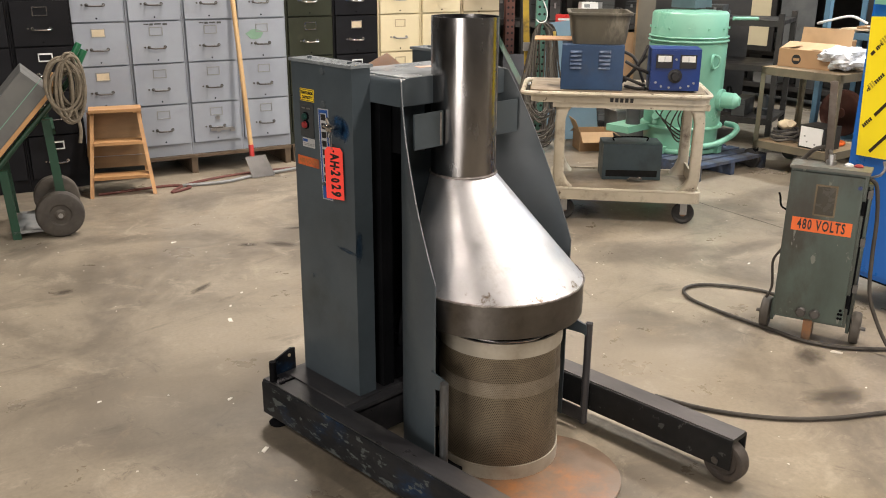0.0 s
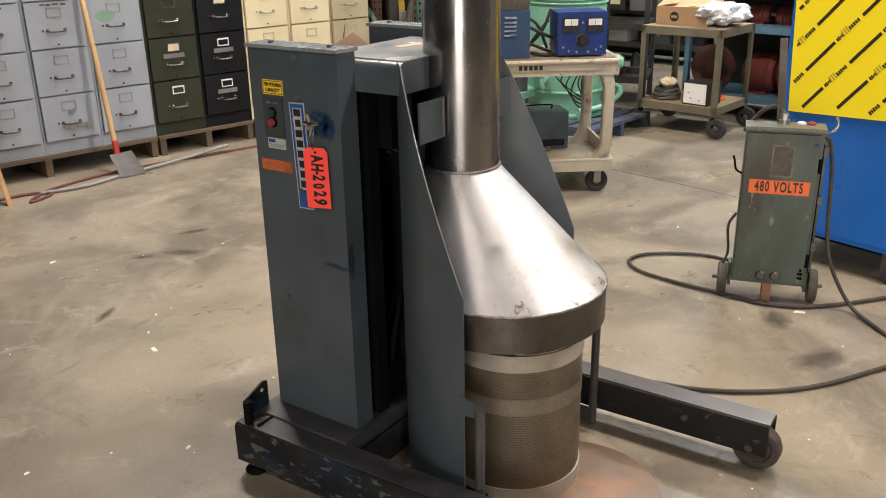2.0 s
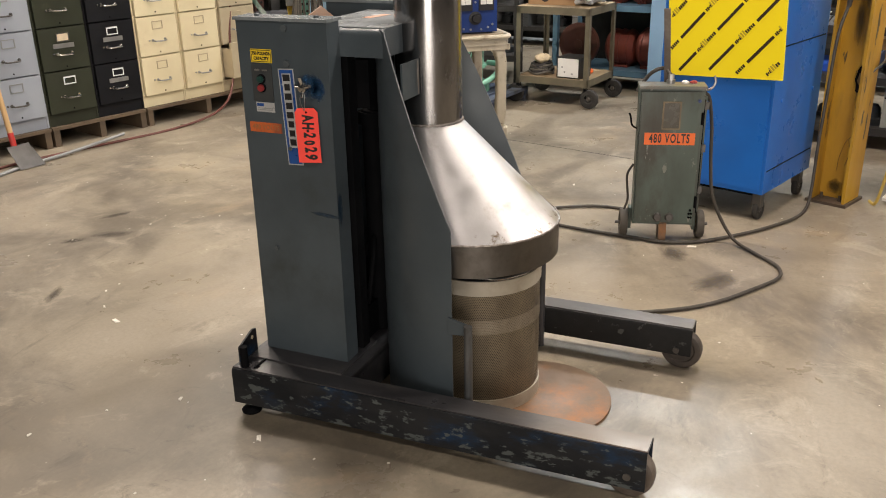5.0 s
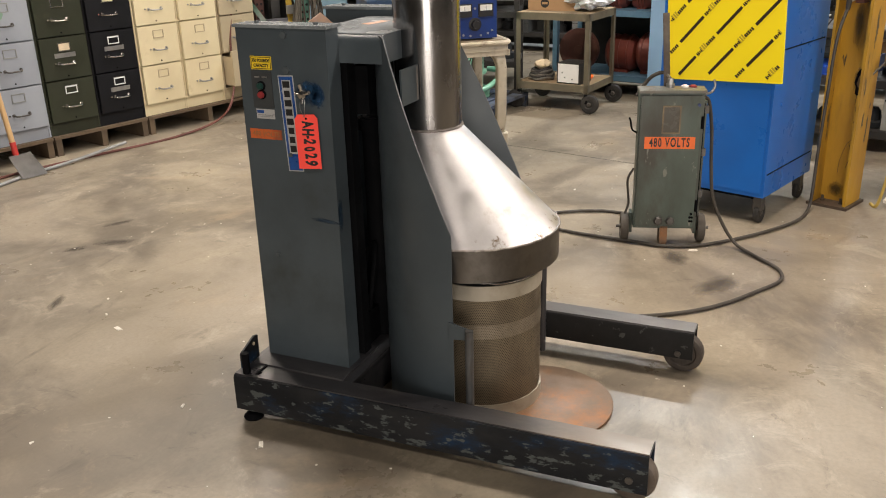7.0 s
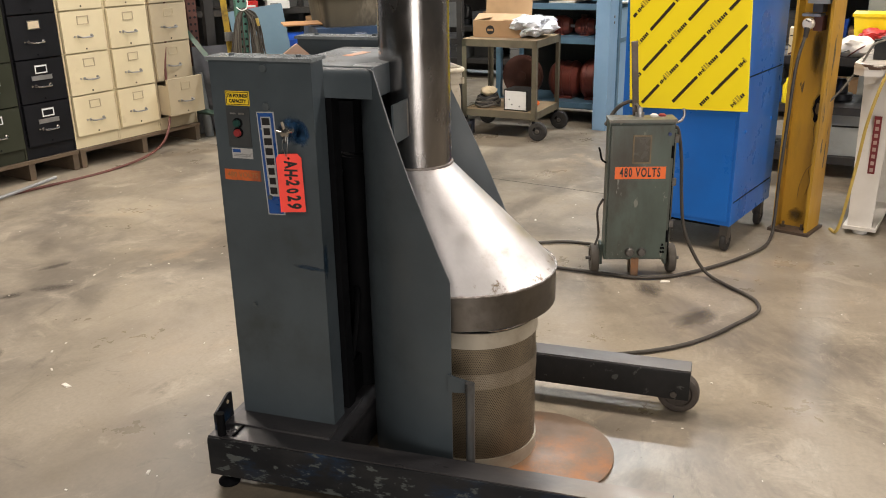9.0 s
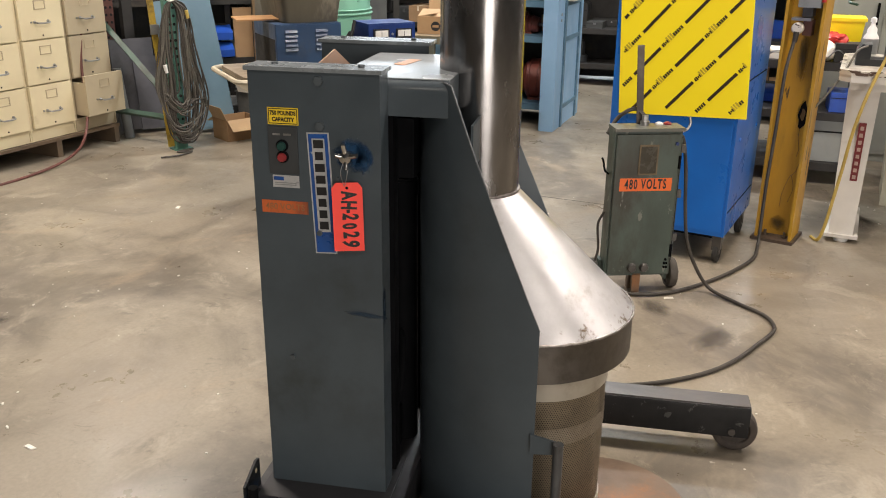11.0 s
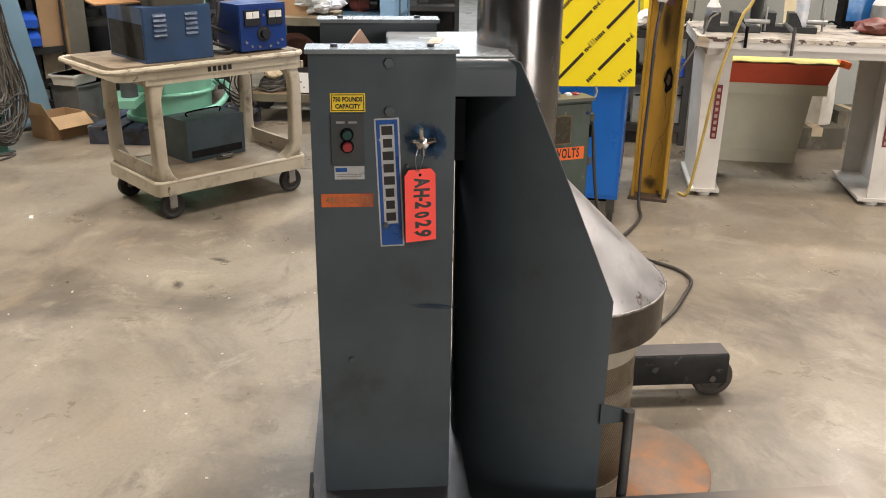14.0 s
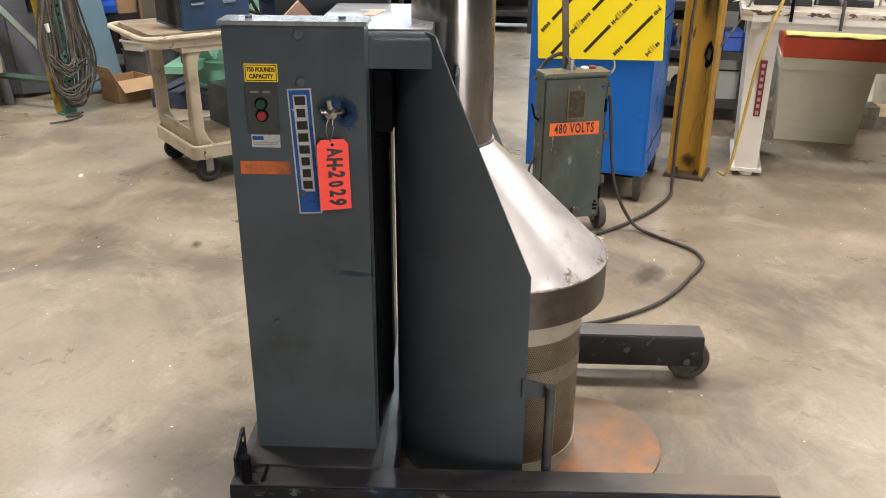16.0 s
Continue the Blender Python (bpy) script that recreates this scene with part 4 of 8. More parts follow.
    cyl(kn, (xf - 0.03, 0.379, 0.952), (xf, 0.379, 0.952), 0.008, 14)
    lathe(kn, [(0.0, -0.036), (0.012, -0.034), (0.014, -0.026), (0.012, -0.02), (0, -0.02)], (xf, 0.379, 0.952), 18, "x")
    for k, ln in ((95, 0.028), (15, 0.026), (-85, 0.024), (165, 0.02)):
        a = radians(k)
        d = Vector((0, -math.cos(a), math.sin(a)))
        c0 = Vector((xf - 0.028, 0.379, 0.952))
        cyl(kn, c0 + d * 0.006, c0 + d * ln + Vector((-0.008, 0, 0)), 0.0062, 10, 0.0045)
    knob = part("star_knob", kn, "chrome", near, "chrome three-armed handle")
    bm = bmesh.new()
    prism(bm, [(-0.031, -0.073), (0.031, -0.073), (0.031, 0.062), (0.022, 0.073), (-0.022, 0.073), (-0.031, 0.062)], -0.0005, 0.0005, "z")
    tm = Matrix.Translation((xf - 0.016, 0.381, 0.824)) @ FACE_W @ Matrix.Rotation(radians(1.0), 4, "Z") @ Matrix.Rotation(radians(14), 4, "Y")
    tg = part("hanging_tag", bm, "tag", near, "bright red card tag with handwritten code", tm)
    along = 0.047
    for ch, sz, adv, turn in (("A", 0.040, 0.021, 4), ("H", 0.042, 0.013, -3), ("-", 0.034, 0.012, 5), ("2", 0.043, 0.020, -4), ("0", 0.038, 0.019, 3), ("2", 0.043, 0.019, 2), ("9", 0.046, 0.0, -5)):
        words("lettering", ch, sz, "black_ink", tg, pose(0.001 + 0.0012 * (turn % 3), along, 0.0006, 0, 0, -90 + turn), 0.62, 0.0019)
        along -= adv
    bm = bmesh.new()
    cyl(bm, (0, 0.062, 0.0004), (0, 0.062, 0.0009), 0.003, 12)
    part("eyelet", bm, "dark", tg)
    bm = bmesh.new()
    for dy in (-0.003, 0.004):
        sweep(bm, [(xf - 0.02, 0.379 + dy, 0.948), (xf - 0.026, 0.383 + dy * 2, 0.92), (xf - 0.016, 0.387, 0.886)], 0.0008, 5)
    part("tag_wire", bm, "zinc", near)
    # hood across the top
    bm = bmesh.new()
    arc = [(0.202 - 0.026 + 0.026 * math.cos(a), 1.067 + 0.026 * math.sin(a)) for a in (radians(15 * k) for k in range(7))]
    prism(bm, [(0.202, 1.021)] + arc + [(-x, z) for x, z in reversed(arc)] + [(-0.202, 1.021)], 0.1905, 0.435, "y")
    hd = part("hood", bm, "machine", e, "grey top cover with rounded edges")
    # separate top face, its paleness is painted reflection
    part("hood_top", bbox(-0.182, 0.182, 0.192, 0.433, 1.0932, 1.0952), "hood", hd, "pale top face with the overhead reflection painted in")
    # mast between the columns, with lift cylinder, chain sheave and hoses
    # these inner pieces carry the shade of the gap in their near-black colour
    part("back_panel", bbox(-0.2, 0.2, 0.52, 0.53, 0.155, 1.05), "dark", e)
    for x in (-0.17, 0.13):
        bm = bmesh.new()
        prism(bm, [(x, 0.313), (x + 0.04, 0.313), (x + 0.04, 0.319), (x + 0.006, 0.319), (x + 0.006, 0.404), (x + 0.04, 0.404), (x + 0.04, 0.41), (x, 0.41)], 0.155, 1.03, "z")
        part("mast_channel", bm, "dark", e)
    bm = bmesh.new()
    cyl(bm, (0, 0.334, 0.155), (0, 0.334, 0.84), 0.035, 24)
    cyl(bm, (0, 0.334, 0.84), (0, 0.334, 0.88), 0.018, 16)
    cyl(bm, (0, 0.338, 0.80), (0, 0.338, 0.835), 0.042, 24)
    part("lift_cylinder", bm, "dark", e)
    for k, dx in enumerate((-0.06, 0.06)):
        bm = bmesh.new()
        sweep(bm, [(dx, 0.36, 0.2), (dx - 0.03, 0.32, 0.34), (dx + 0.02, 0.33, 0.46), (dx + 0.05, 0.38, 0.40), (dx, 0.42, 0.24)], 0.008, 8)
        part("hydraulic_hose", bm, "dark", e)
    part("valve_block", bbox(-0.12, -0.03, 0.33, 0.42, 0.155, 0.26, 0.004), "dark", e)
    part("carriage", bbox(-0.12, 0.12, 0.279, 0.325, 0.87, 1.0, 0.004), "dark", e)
    # curved shroud: half a cylinder whose front edge rises straight, then slopes back
    R, th, seg = 0.278, 0.004, 56
    def top(y):
        return 0.605 if y < -0.018 else min(1.090, 0.605 + (y + 0.02) * 2.36)
    cols = [(-R, -0.02), (-R, -0.0199)] + [(-R * math.cos(a), -0.019 + 0.3045 * math.sin(a)) for a in (math.pi * k / seg for k in range(1, seg))] + [(R, -0.0199), (R, -0.02)]
    rings = []
    for x, y in cols:
        l = math.hypot(x, max(y, 0.0))
        nx, ny = x / l, max(y, 0) / l
        z = top(y)
        rings.append([(x, y, 0.03), (x, y, z), (x - nx * th, y - ny * th, z), (x - nx * th, y - ny * th, 0.03)])
    bm = bmesh.new()
    ring_loft(bm, rings)
    sh = part("shroud", bm, "machine", e, "grey curved sheet steel shroud with sloping edges")
    bm = bmesh.new()
    ring = []
    for x, y in cols:
        ring.append((x * 0.993, y, top(y)))
    sweep(bm, ring, 0.0018, 6, smooth=False)
    part("edge_bead", bm, "edge", sh, "bare rubbed edge")
    # near-black for the shade within the shroud
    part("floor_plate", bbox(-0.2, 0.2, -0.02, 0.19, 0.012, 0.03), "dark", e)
    # brackets that hold the funnel
    for s in (-1, 1):
        bm = bmesh.new()
        box(bm, min(s * 0.200, s * 0.098), max(s * 0.200, s * 0.098), 0.139, 0.144, 0.915, 1.008)
        bk = part("funnel_bracket", bm, "machine", e, "flat grey bracket with bare edges")
        bm = bmesh.new()
        cyl(bm, (s * 0.106, 0.1415, 0.918), (s * 0.106, 0.1415, 1.004), 0.004, 8)
        part("weld", bm, "weld", bk)
        # guard bar beside the drum
        y0 = -0.073 if s < 0 else -0.092
        xb = s * 0.294
        bm = bmesh.new()
        cyl(bm, (xb, y0, 0.02), (xb, y0, 0.356), 0.0115, 14)
        gb = part("guard_bar", bm, "guard_edge" if s < 0 else "deck", e, "dark steel bar beside the drum")
        bm = bmesh.new()
        prism(bm, [(y0, 0.352), (-0.012, 0.366), (-0.012, 0.318), (y0 + 0.012, 0.322), (y0, 0.318)], min(s * 0.279, s * 0.285), max(s * 0.279, s * 0.285), "x")
        part("bar_tab", bm, "machine", gb)
        bm = bmesh.new()
        prism(bm, [(0.0, 0.03), (y0, 0.03), (y0, 0.075), (0.0, 0.075)], min(s * 0.279, s * 0.283), max(s * 0.279, s * 0.283), "x")
        part("bar_plate", bm, "deck", gb)
    # funnel: pipe, leaning cone, rim
    seg = 72
    c0, r0, z0 = (0.003, 0.033), 0.247, 0.552
    c1, r1, z1 = (-0.003, 0.155), 0.0905, 0.826
    bm = bmesh.new()
    tube_open(bm, r1, 0.003, z1 - 0.004, 1.245, c1, seg)
    sp = part("funnel_pipe", bm, "steel_dark", e, "heat-dulled steel pipe with a welded seam")
    bm = bmesh.new()
    rings = []
    for k in range(13):
        f = k / 12
        cx, cy, r = c0[0] + (c1[0] - c0[0]) * f, c0[1] + (c1[1] - c0[1]) * f, r0 + (r1 - r0) * f
        rings.append([(cx + r * (1 + 0.006 * math.sin(5 * a + 2 * f)) * math.cos(a), cy + r * (1 + 0.006 * math.sin(4 * a)) * math.sin(a), z0 + (z1 - z0) * f)
                      for a in (2 * math.pi * i / seg for i in range(seg))])
    ring_loft(bm, rings, (False, False))
    cn = part("funnel_cone", bm, "steel", e, "bright brushed steel leaning cone with dents")
    bm = bmesh.new()
    tube_open(bm, r0 + 0.001, 0.004, 0.462, 0.553, c0, seg)
    rm = part("funnel_rim", bm, "rim", e, "dull grey steel rim")
    for cc, rr, zz, w, ow in ((c0, r0 + 0.001, 0.553, 0.003, rm), (c1, r1 + 0.001, z1, 0.0035, sp)):
        bm = bmesh.new()
        sweep(bm, [(cc[0] + (rr + 0.0006 * (i % 3)) * math.cos(a), cc[1] + (rr + 0.0006 * ((i * 7) % 3)) * math.sin(a), zz + 0.0008 * ((i * 5) % 3)) for i, a in ((i, 2 * math.pi * i / 90) for i in range(91))], w, 6, smooth=False)
        part("weld_bead", bm, "weld", ow)
    bm = bmesh.new()
    a = radians(-62)
    sweep(bm, [(c1[0] + r1 * math.cos(a), c1[1] + r1 * math.sin(a), z) for z in (0.83, 0.95, 1.1, 1.243)], 0.0016, 6)
    part("seam", bm, "weld", sp)
    # round foot plate
    bm = bmesh.new()
    lathe(bm, [(0, 0.001), (0.214, 0.001), (0.216, 0.004), (0.216, 0.010), (0.213, 0.012), (0, 0.012)], (-0.002, -0.178, 0), 64)
    part("foot_plate", bm, "rust", e, "round rusty steel foot plate")
    return e


def sheet_ring(r, z0, z1, seg=72):
    """A rolled sheet whose flat coordinates are in metres."""
    bm = bmesh.new()
    uvl = bm.loops.layers.uv.new("UVMap")
    ring_loft(bm, [[(r * math.cos(a), r * math.sin(a), z) for a in (2 * math.pi * i / seg for i in range(seg))] for z in (z0, z1)], (False, False))
    for f in bm.faces:
        c = f.calc_center_median()
        am = math.atan2(c.y, c.x)
        for l in f.loops:
            a = math.atan2(l.vert.co.y, l.vert.co.x)
            a += 2 * math.pi * round((am - a) / (2 * math.pi))
            l[uvl].uv = (a * r, l.vert.co.z)
    return bm


def perforated_drum():
    e = thing("perforated_drum", "perforated metal drum with pale bands standing under the funnel", "drum", pose(1.68, 1.506, 0.0122))
    r, h = 0.172, 0.415
    bm = sheet_ring(r, 0.03, 0.39)
    part("drum_wall", bm, "perforated", e, "perforated sheet wall with fine round holes")
    bm = bmesh.new()
    lathe(bm, [(0.0, 0.02), (r - 0.012, 0.02), (r - 0.012, 0.395), (0.0, 0.395)], (0, 0, 0), 48)
    part("liner", bm, "liner", e)
    for z0, z1, o in ((0.0, 0.04, 0.0035), (0.368, 0.412, 0.0035)):
        bm = bmesh.new()
        tube_open(bm, r + o, 0.006, z0, z1, (0, 0), 64)
        part("band", bm, "band", e, "pale metal band")
    part("middle_band", sheet_ring(r + 0.0015, 0.25, 0.294), "perforated_band", e, "pale perforated band")
    bm = bmesh.new()
    lathe(bm, [(r - 0.03, 0.395), (r - 0.002, 0.395), (r - 0.002, 0.418), (r - 0.012, 0.425), (r - 0.03, 0.425)], (0, 0, 0), 48)
    part("rim_ring", bm, "dark", e)
    bm = bmesh.new()
    sweep(bm, [((r + 0.006) * math.cos(radians(a)), (r + 0.006) * math.sin(radians(a)), z) for a, z in
               ((-195, 0.436), (-175, 0.432), (-158, 0.424), (-140, 0.42), (-115, 0.421), (-98, 0.426), (-82, 0.437), (-68, 0.441))], 0.0036, 8)
    part("bail", bm, "chrome", e, "bright wire bail handle")


drum_lifter()
perforated_drum()


# ---- control box on wheels, blue cabinet ----
def control_box():
    e = thing("electrical_box", "oily green electrical box on two wheels with orange label", "electrical box", pose(3.122, 1.222, 0, 0, 0, -73.7))
    w, d, z0, z1 = 0.131, 0.085, 0.080, 0.668
    bm = bmesh.new()
    box(bm, -w, w, 0.0, d, z0, z1)
    bevel(bm, 0.006, 3)
    body = part("body", bm, "volts", e)
    bm = bmesh.new()
    box(bm, -w + 0.006, w - 0.012, -0.014, 0.0, z0 + 0.012, z1 - 0.012)
    bevel(bm, 0.004, 2)
    door = part("door", bm, "volts", e)
    part("lid", bbox(-w - 0.004, w + 0.004, -0.018, d, z1, z1 + 0.012, 0.003), "volts_top", e, "worn pale top")
    f = -0.014
    wn = part("window_frame", bbox(-0.037, 0.038, f - 0.004, f, 0.500, 0.617, 0.0015), "brass", door, "small window with a brass-coloured frame")
    part("pane", bbox(-0.031, 0.032, f - 0.0052, f - 0.004, 0.506, 0.611), "smoked", wn)
    lb = part("voltage_label", bbox(-0.104, 0.102, f - 0.001, f, 0.435, 0.486), "orange_lbl", door, "bright orange voltage label")
    words("lettering", "480 VOLTS", 0.053, "black_ink", lb, Matrix.Translation((-0.002, f - 0.0014, 0.4605)) @ FACE_S, 0.55, 0.0013, gap=1.22)
    for x in (-0.028, 0.022):
        bm = bmesh.new()
        lathe(bm, [(0, -0.014), (0.014, -0.014), (0.018, -0.008), (0.019, 0), (0, 0)], (x, f, 0.118), 20, "y")
        k = part("cable_gland", bm, "iron", door)
    for x, z in ((0.112, 0.118), (0.112, 0.135), (0.103, 0.118), (0.103, 0.135), (0.1075, 0.150)):
        bm = bmesh.new()
        cyl(bm, (x, f - 0.004, z), (x, f, z), 0.005, 10)
        part("screw", bm, "dark", door)
    bm = bmesh.new()
    cyl(bm, (0.108, f - 0.006, 0.620), (0.108, f, 0.620), 0.007, 12)
    part("lock", bm, "meter_blue", door)
    for z in (0.16, 0.52):
        bm = bmesh.new()
        cyl(bm, (w - 0.004, -0.008, z), (w - 0.004, -0.008, z + 0.05), 0.006, 10)
        part("hinge", bm, "dark", body)
    sc = part("side_channel", bbox(w, w + 0.016, 0.03, 0.08, z0 + 0.05, z1 - 0.04, 0.003), "volts", body)
    part("channel_gap", bbox(w - 0.001, w + 0.006, 0.010, 0.030, z0 + 0.05, z1 - 0.05), "dark", sc)
    for z in (0.22, 0.40, 0.58):
        part("clip", bbox(w + 0.004, w + 0.020, 0.004, 0.024, z, z + 0.03, 0.002), "iron", sc)
    for s in (-1, 1):
        wh = part("axle_arm", bbox(min(s * w, s * (w + 0.012)), max(s * w, s * (w + 0.012)), 0.05, 0.11, 0.04, 0.13), "volts", e)
        wheel_parts(wh, (s * (w + 0.032), 0.07, 0.062), 0.062, 0.034, "x", "wheel_grey", "wheel_grey")
        bm = bmesh.new()
        cyl(bm, (s * (w + 0.03), 0.07, 0.062), (s * (w + 0.068), 0.07, 0.062), 0.007, 10)
        part("axle_end", bm, "iron", wh)
    part("front_foot", bbox(-0.016, 0.016, 0.0, 0.02, 0.0, 0.088, 0.002), "rust", e)
    part("back_foot", bbox(-0.016, 0.016, d - 0.03, d, 0.0, 0.088, 0.002), "rust", e)
    bm = bmesh.new()
    cyl(bm, (-0.005, 0.05, z1 + 0.01), (-0.005, 0.05, z1 + 0.028), 0.018, 12)
    cyl(bm, (-0.005, 0.05, z1 + 0.026), (-0.005, 0.05, z1 + 0.05), 0.013, 6)
    cg = part("cable_clamp", bm, "zinc", e)
    bm = bmesh.new()
    sweep(bm, [(-0.005, 0.05, z1 + 0.045), (-0.03, 0.09, z1 + 0.066), (-0.07, 0.09, z1 + 0.055), (-0.10, 0.11, z1 + 0.02), (-0.135, 0.09, z1 - 0.03)], 0.008, 8)
    part("lead", bm, "cable", cg)
    bm = bmesh.new()
    box(bm, -0.013, 0.013, -0.004, 0.004, 0, 0.30, Matrix.Translation((-0.016, 0.075, z1 + 0.01)) @ Matrix.Rotation(radians(-4), 4, "Y"))
    bevel(bm, 0.002)
    part("handle_bar", bm, "tread", e, "brown flat steel handle bar")
    for x, mt in ((0.055, "white"), (0.088, "red_btn")):
        bm = bmesh.new()
        lathe(bm, [(0, 0), (0.016, 0), (0.016, 0.005), (0.01, 0.009), (0, 0.009)], (x, 0.058, z1 + 0.012), 16)
        part("indicator", bm, mt, e)
    bm = bmesh.new()
    sweep(bm, [(w, 0.05, z1 - 0.02), (w + 0.03, 0.04, z1 - 0.005), (w + 0.042, 0.04, z1 + 0.02), (w + 0.036, 0.04, z1 + 0.045)], 0.005, 8)
    part("hook", bm, "zinc", e)
    bm = bmesh.new()
    sweep(bm, [(-w, 0.05, z1 - 0.18), (-w - 0.022, 0.03, z1 - 0.16), (-w - 0.030, 0.03, z1 - 0.125), (-w - 0.036, 0.03, z1 - 0.11)], 0.004, 8)
    part("hook", bm, "dark", e)
    bm = bmesh.new()
    sweep(bm, [(-w - 0.004, 0.06, 0.33), (-w - 0.028, 0.05, 0.28), (-w - 0.02, 0.05, 0.18), (-w - 0.034, 0.04, 0.13)], 0.005, 8)
    part("side_lead", bm, "cable", e)


def blue_cabinet():
    e = thing("blue_cabinet", "glossy blue steel cabinet on casters with a large yellow sign", "cabinet", pose(3.515, 0.853, 0, 0, 0, -108))
    # local x runs from the front corner to the left, towards negative
    W, R, D, z0, z1 = 0.545, 0.0, 0.57, 0.132, 1.42
    bm = bmesh.new()
    box(bm, -W, R, 0, D, z0, z1)
    bevel(bm, 0.006, 3)
    body = part("body", bm, "blue", e)
    part("door", bbox(-W + 0.012, R - 0.014, -0.004, 0.002, z0 + 0.02, z1 - 0.03, 0.002), "blue", body)
    for sz in (0.235, 0.785):
        part("side_seam", bbox(R - 0.0005, R + 0.0012, 0.02, D - 0.02, sz, sz + 0.006), "dark", body)
    for sy in (0.10, 0.47):
        bm = bmesh.new()
        cyl(bm, (R - 0.001, sy, 0.545), (R + 0.004, sy, 0.545), 0.009, 12)
        part("side_bolt", bm, "blue", body)
    part("plinth", bbox(-W + 0.03, R - 0.03, 0.03, D - 0.03, z0 - 0.02, z0, 0.002), "dark", e)
    for x in (-W + 0.05, R - 0.03):
        for y in (0.04, D - 0.06):
            c = part("caster_fork", bbox(x - 0.019, x + 0.019, y - 0.022, y + 0.022, 0.062, 0.132, 0.003), "iron", e)
            wheel_parts(c, (x, y + 0.012, 0.047), 0.047, 0.026, "x", "rubber", "iron")
    s0, s1, f = 0.650, 1.20, -0.012
    turn = Matrix.Translation((-0.25, 0, 0.92)) @ Matrix.Rotation(radians(-3.0), 4, "Y") @ Matrix.Translation((0.25, 0, -0.928))
    sg = part("sign", bbox(-0.520, 0.020, f - 0.003, f + 0.008, s0, s1), "sign_yellow", e, "yellow sign with rows of slanting dark bars", turn)
    # slanting rows: solid bars, ghost letters and short dark words as plain bars, kept inside the sheet
    d = Vector((math.cos(radians(46)), math.sin(radians(46))))
    nrm = Vector((-d.y, d.x))
    lo, hi = Vector((-0.510, s0 + 0.012)), Vector((0.014, s1 - 0.012))

    def inside(p):
        return lo.x < p.x < hi.x and lo.y < p.y < hi.y

    def strip(a, b, o, w, mt, nmx, n=1):
        pts = [d * a + nrm * (o - w), d * b + nrm * (o - w), d * b + nrm * (o + w), d * a + nrm * (o + w)]
        base = Vector((-0.520, s0))
        pts = [base + p for p in pts]
        if not all(inside(p) for p in pts):
            return
        bm = bmesh.new()
        prism(bm, [(p.x, p.y) for p in pts], f - 0.0038, f - 0.003, "y")
        part(nmx, bm, mt, sg)
    for r in range(-5, 8):
        o = r * 0.0985 + 0.070
        k = -1.034 + (r % 2) * 0.15
        while k < 1.0:
            for q in range(15):
                strip(k + q * 0.0105, k + (q + 1) * 0.0105 + 0.0002, o, 0.0066, "sign_dark", "bar")
            for q, w in enumerate((0.0070, 0.0078, 0.0040, 0.0070)):
                strip(k + 0.168 + q * 0.0085, k + 0.1745 + q * 0.0085, o, w, "sign_dark", "word_bar")
            for q in range(3):
                strip(k + 0.198 + q * 0.0115, k + 0.2055 + q * 0.0115, o + 0.004, 0.0125, "sign_line", "ghost_mark")
            for q, w in enumerate((0.0078, 0.0070, 0.0078, 0.0065, 0.0075)):
                strip(k + 0.232 + q * 0.0105, k + 0.240 + q * 0.0105, o, w, "sign_dark", "word_bar")
            k += 0.30
    part("green_sheet", bbox(-0.53, -0.18, f - 0.003, f, 1.225, 1.38), "mint", e, "green sheet above the sign")


control_box()
blue_cabinet()


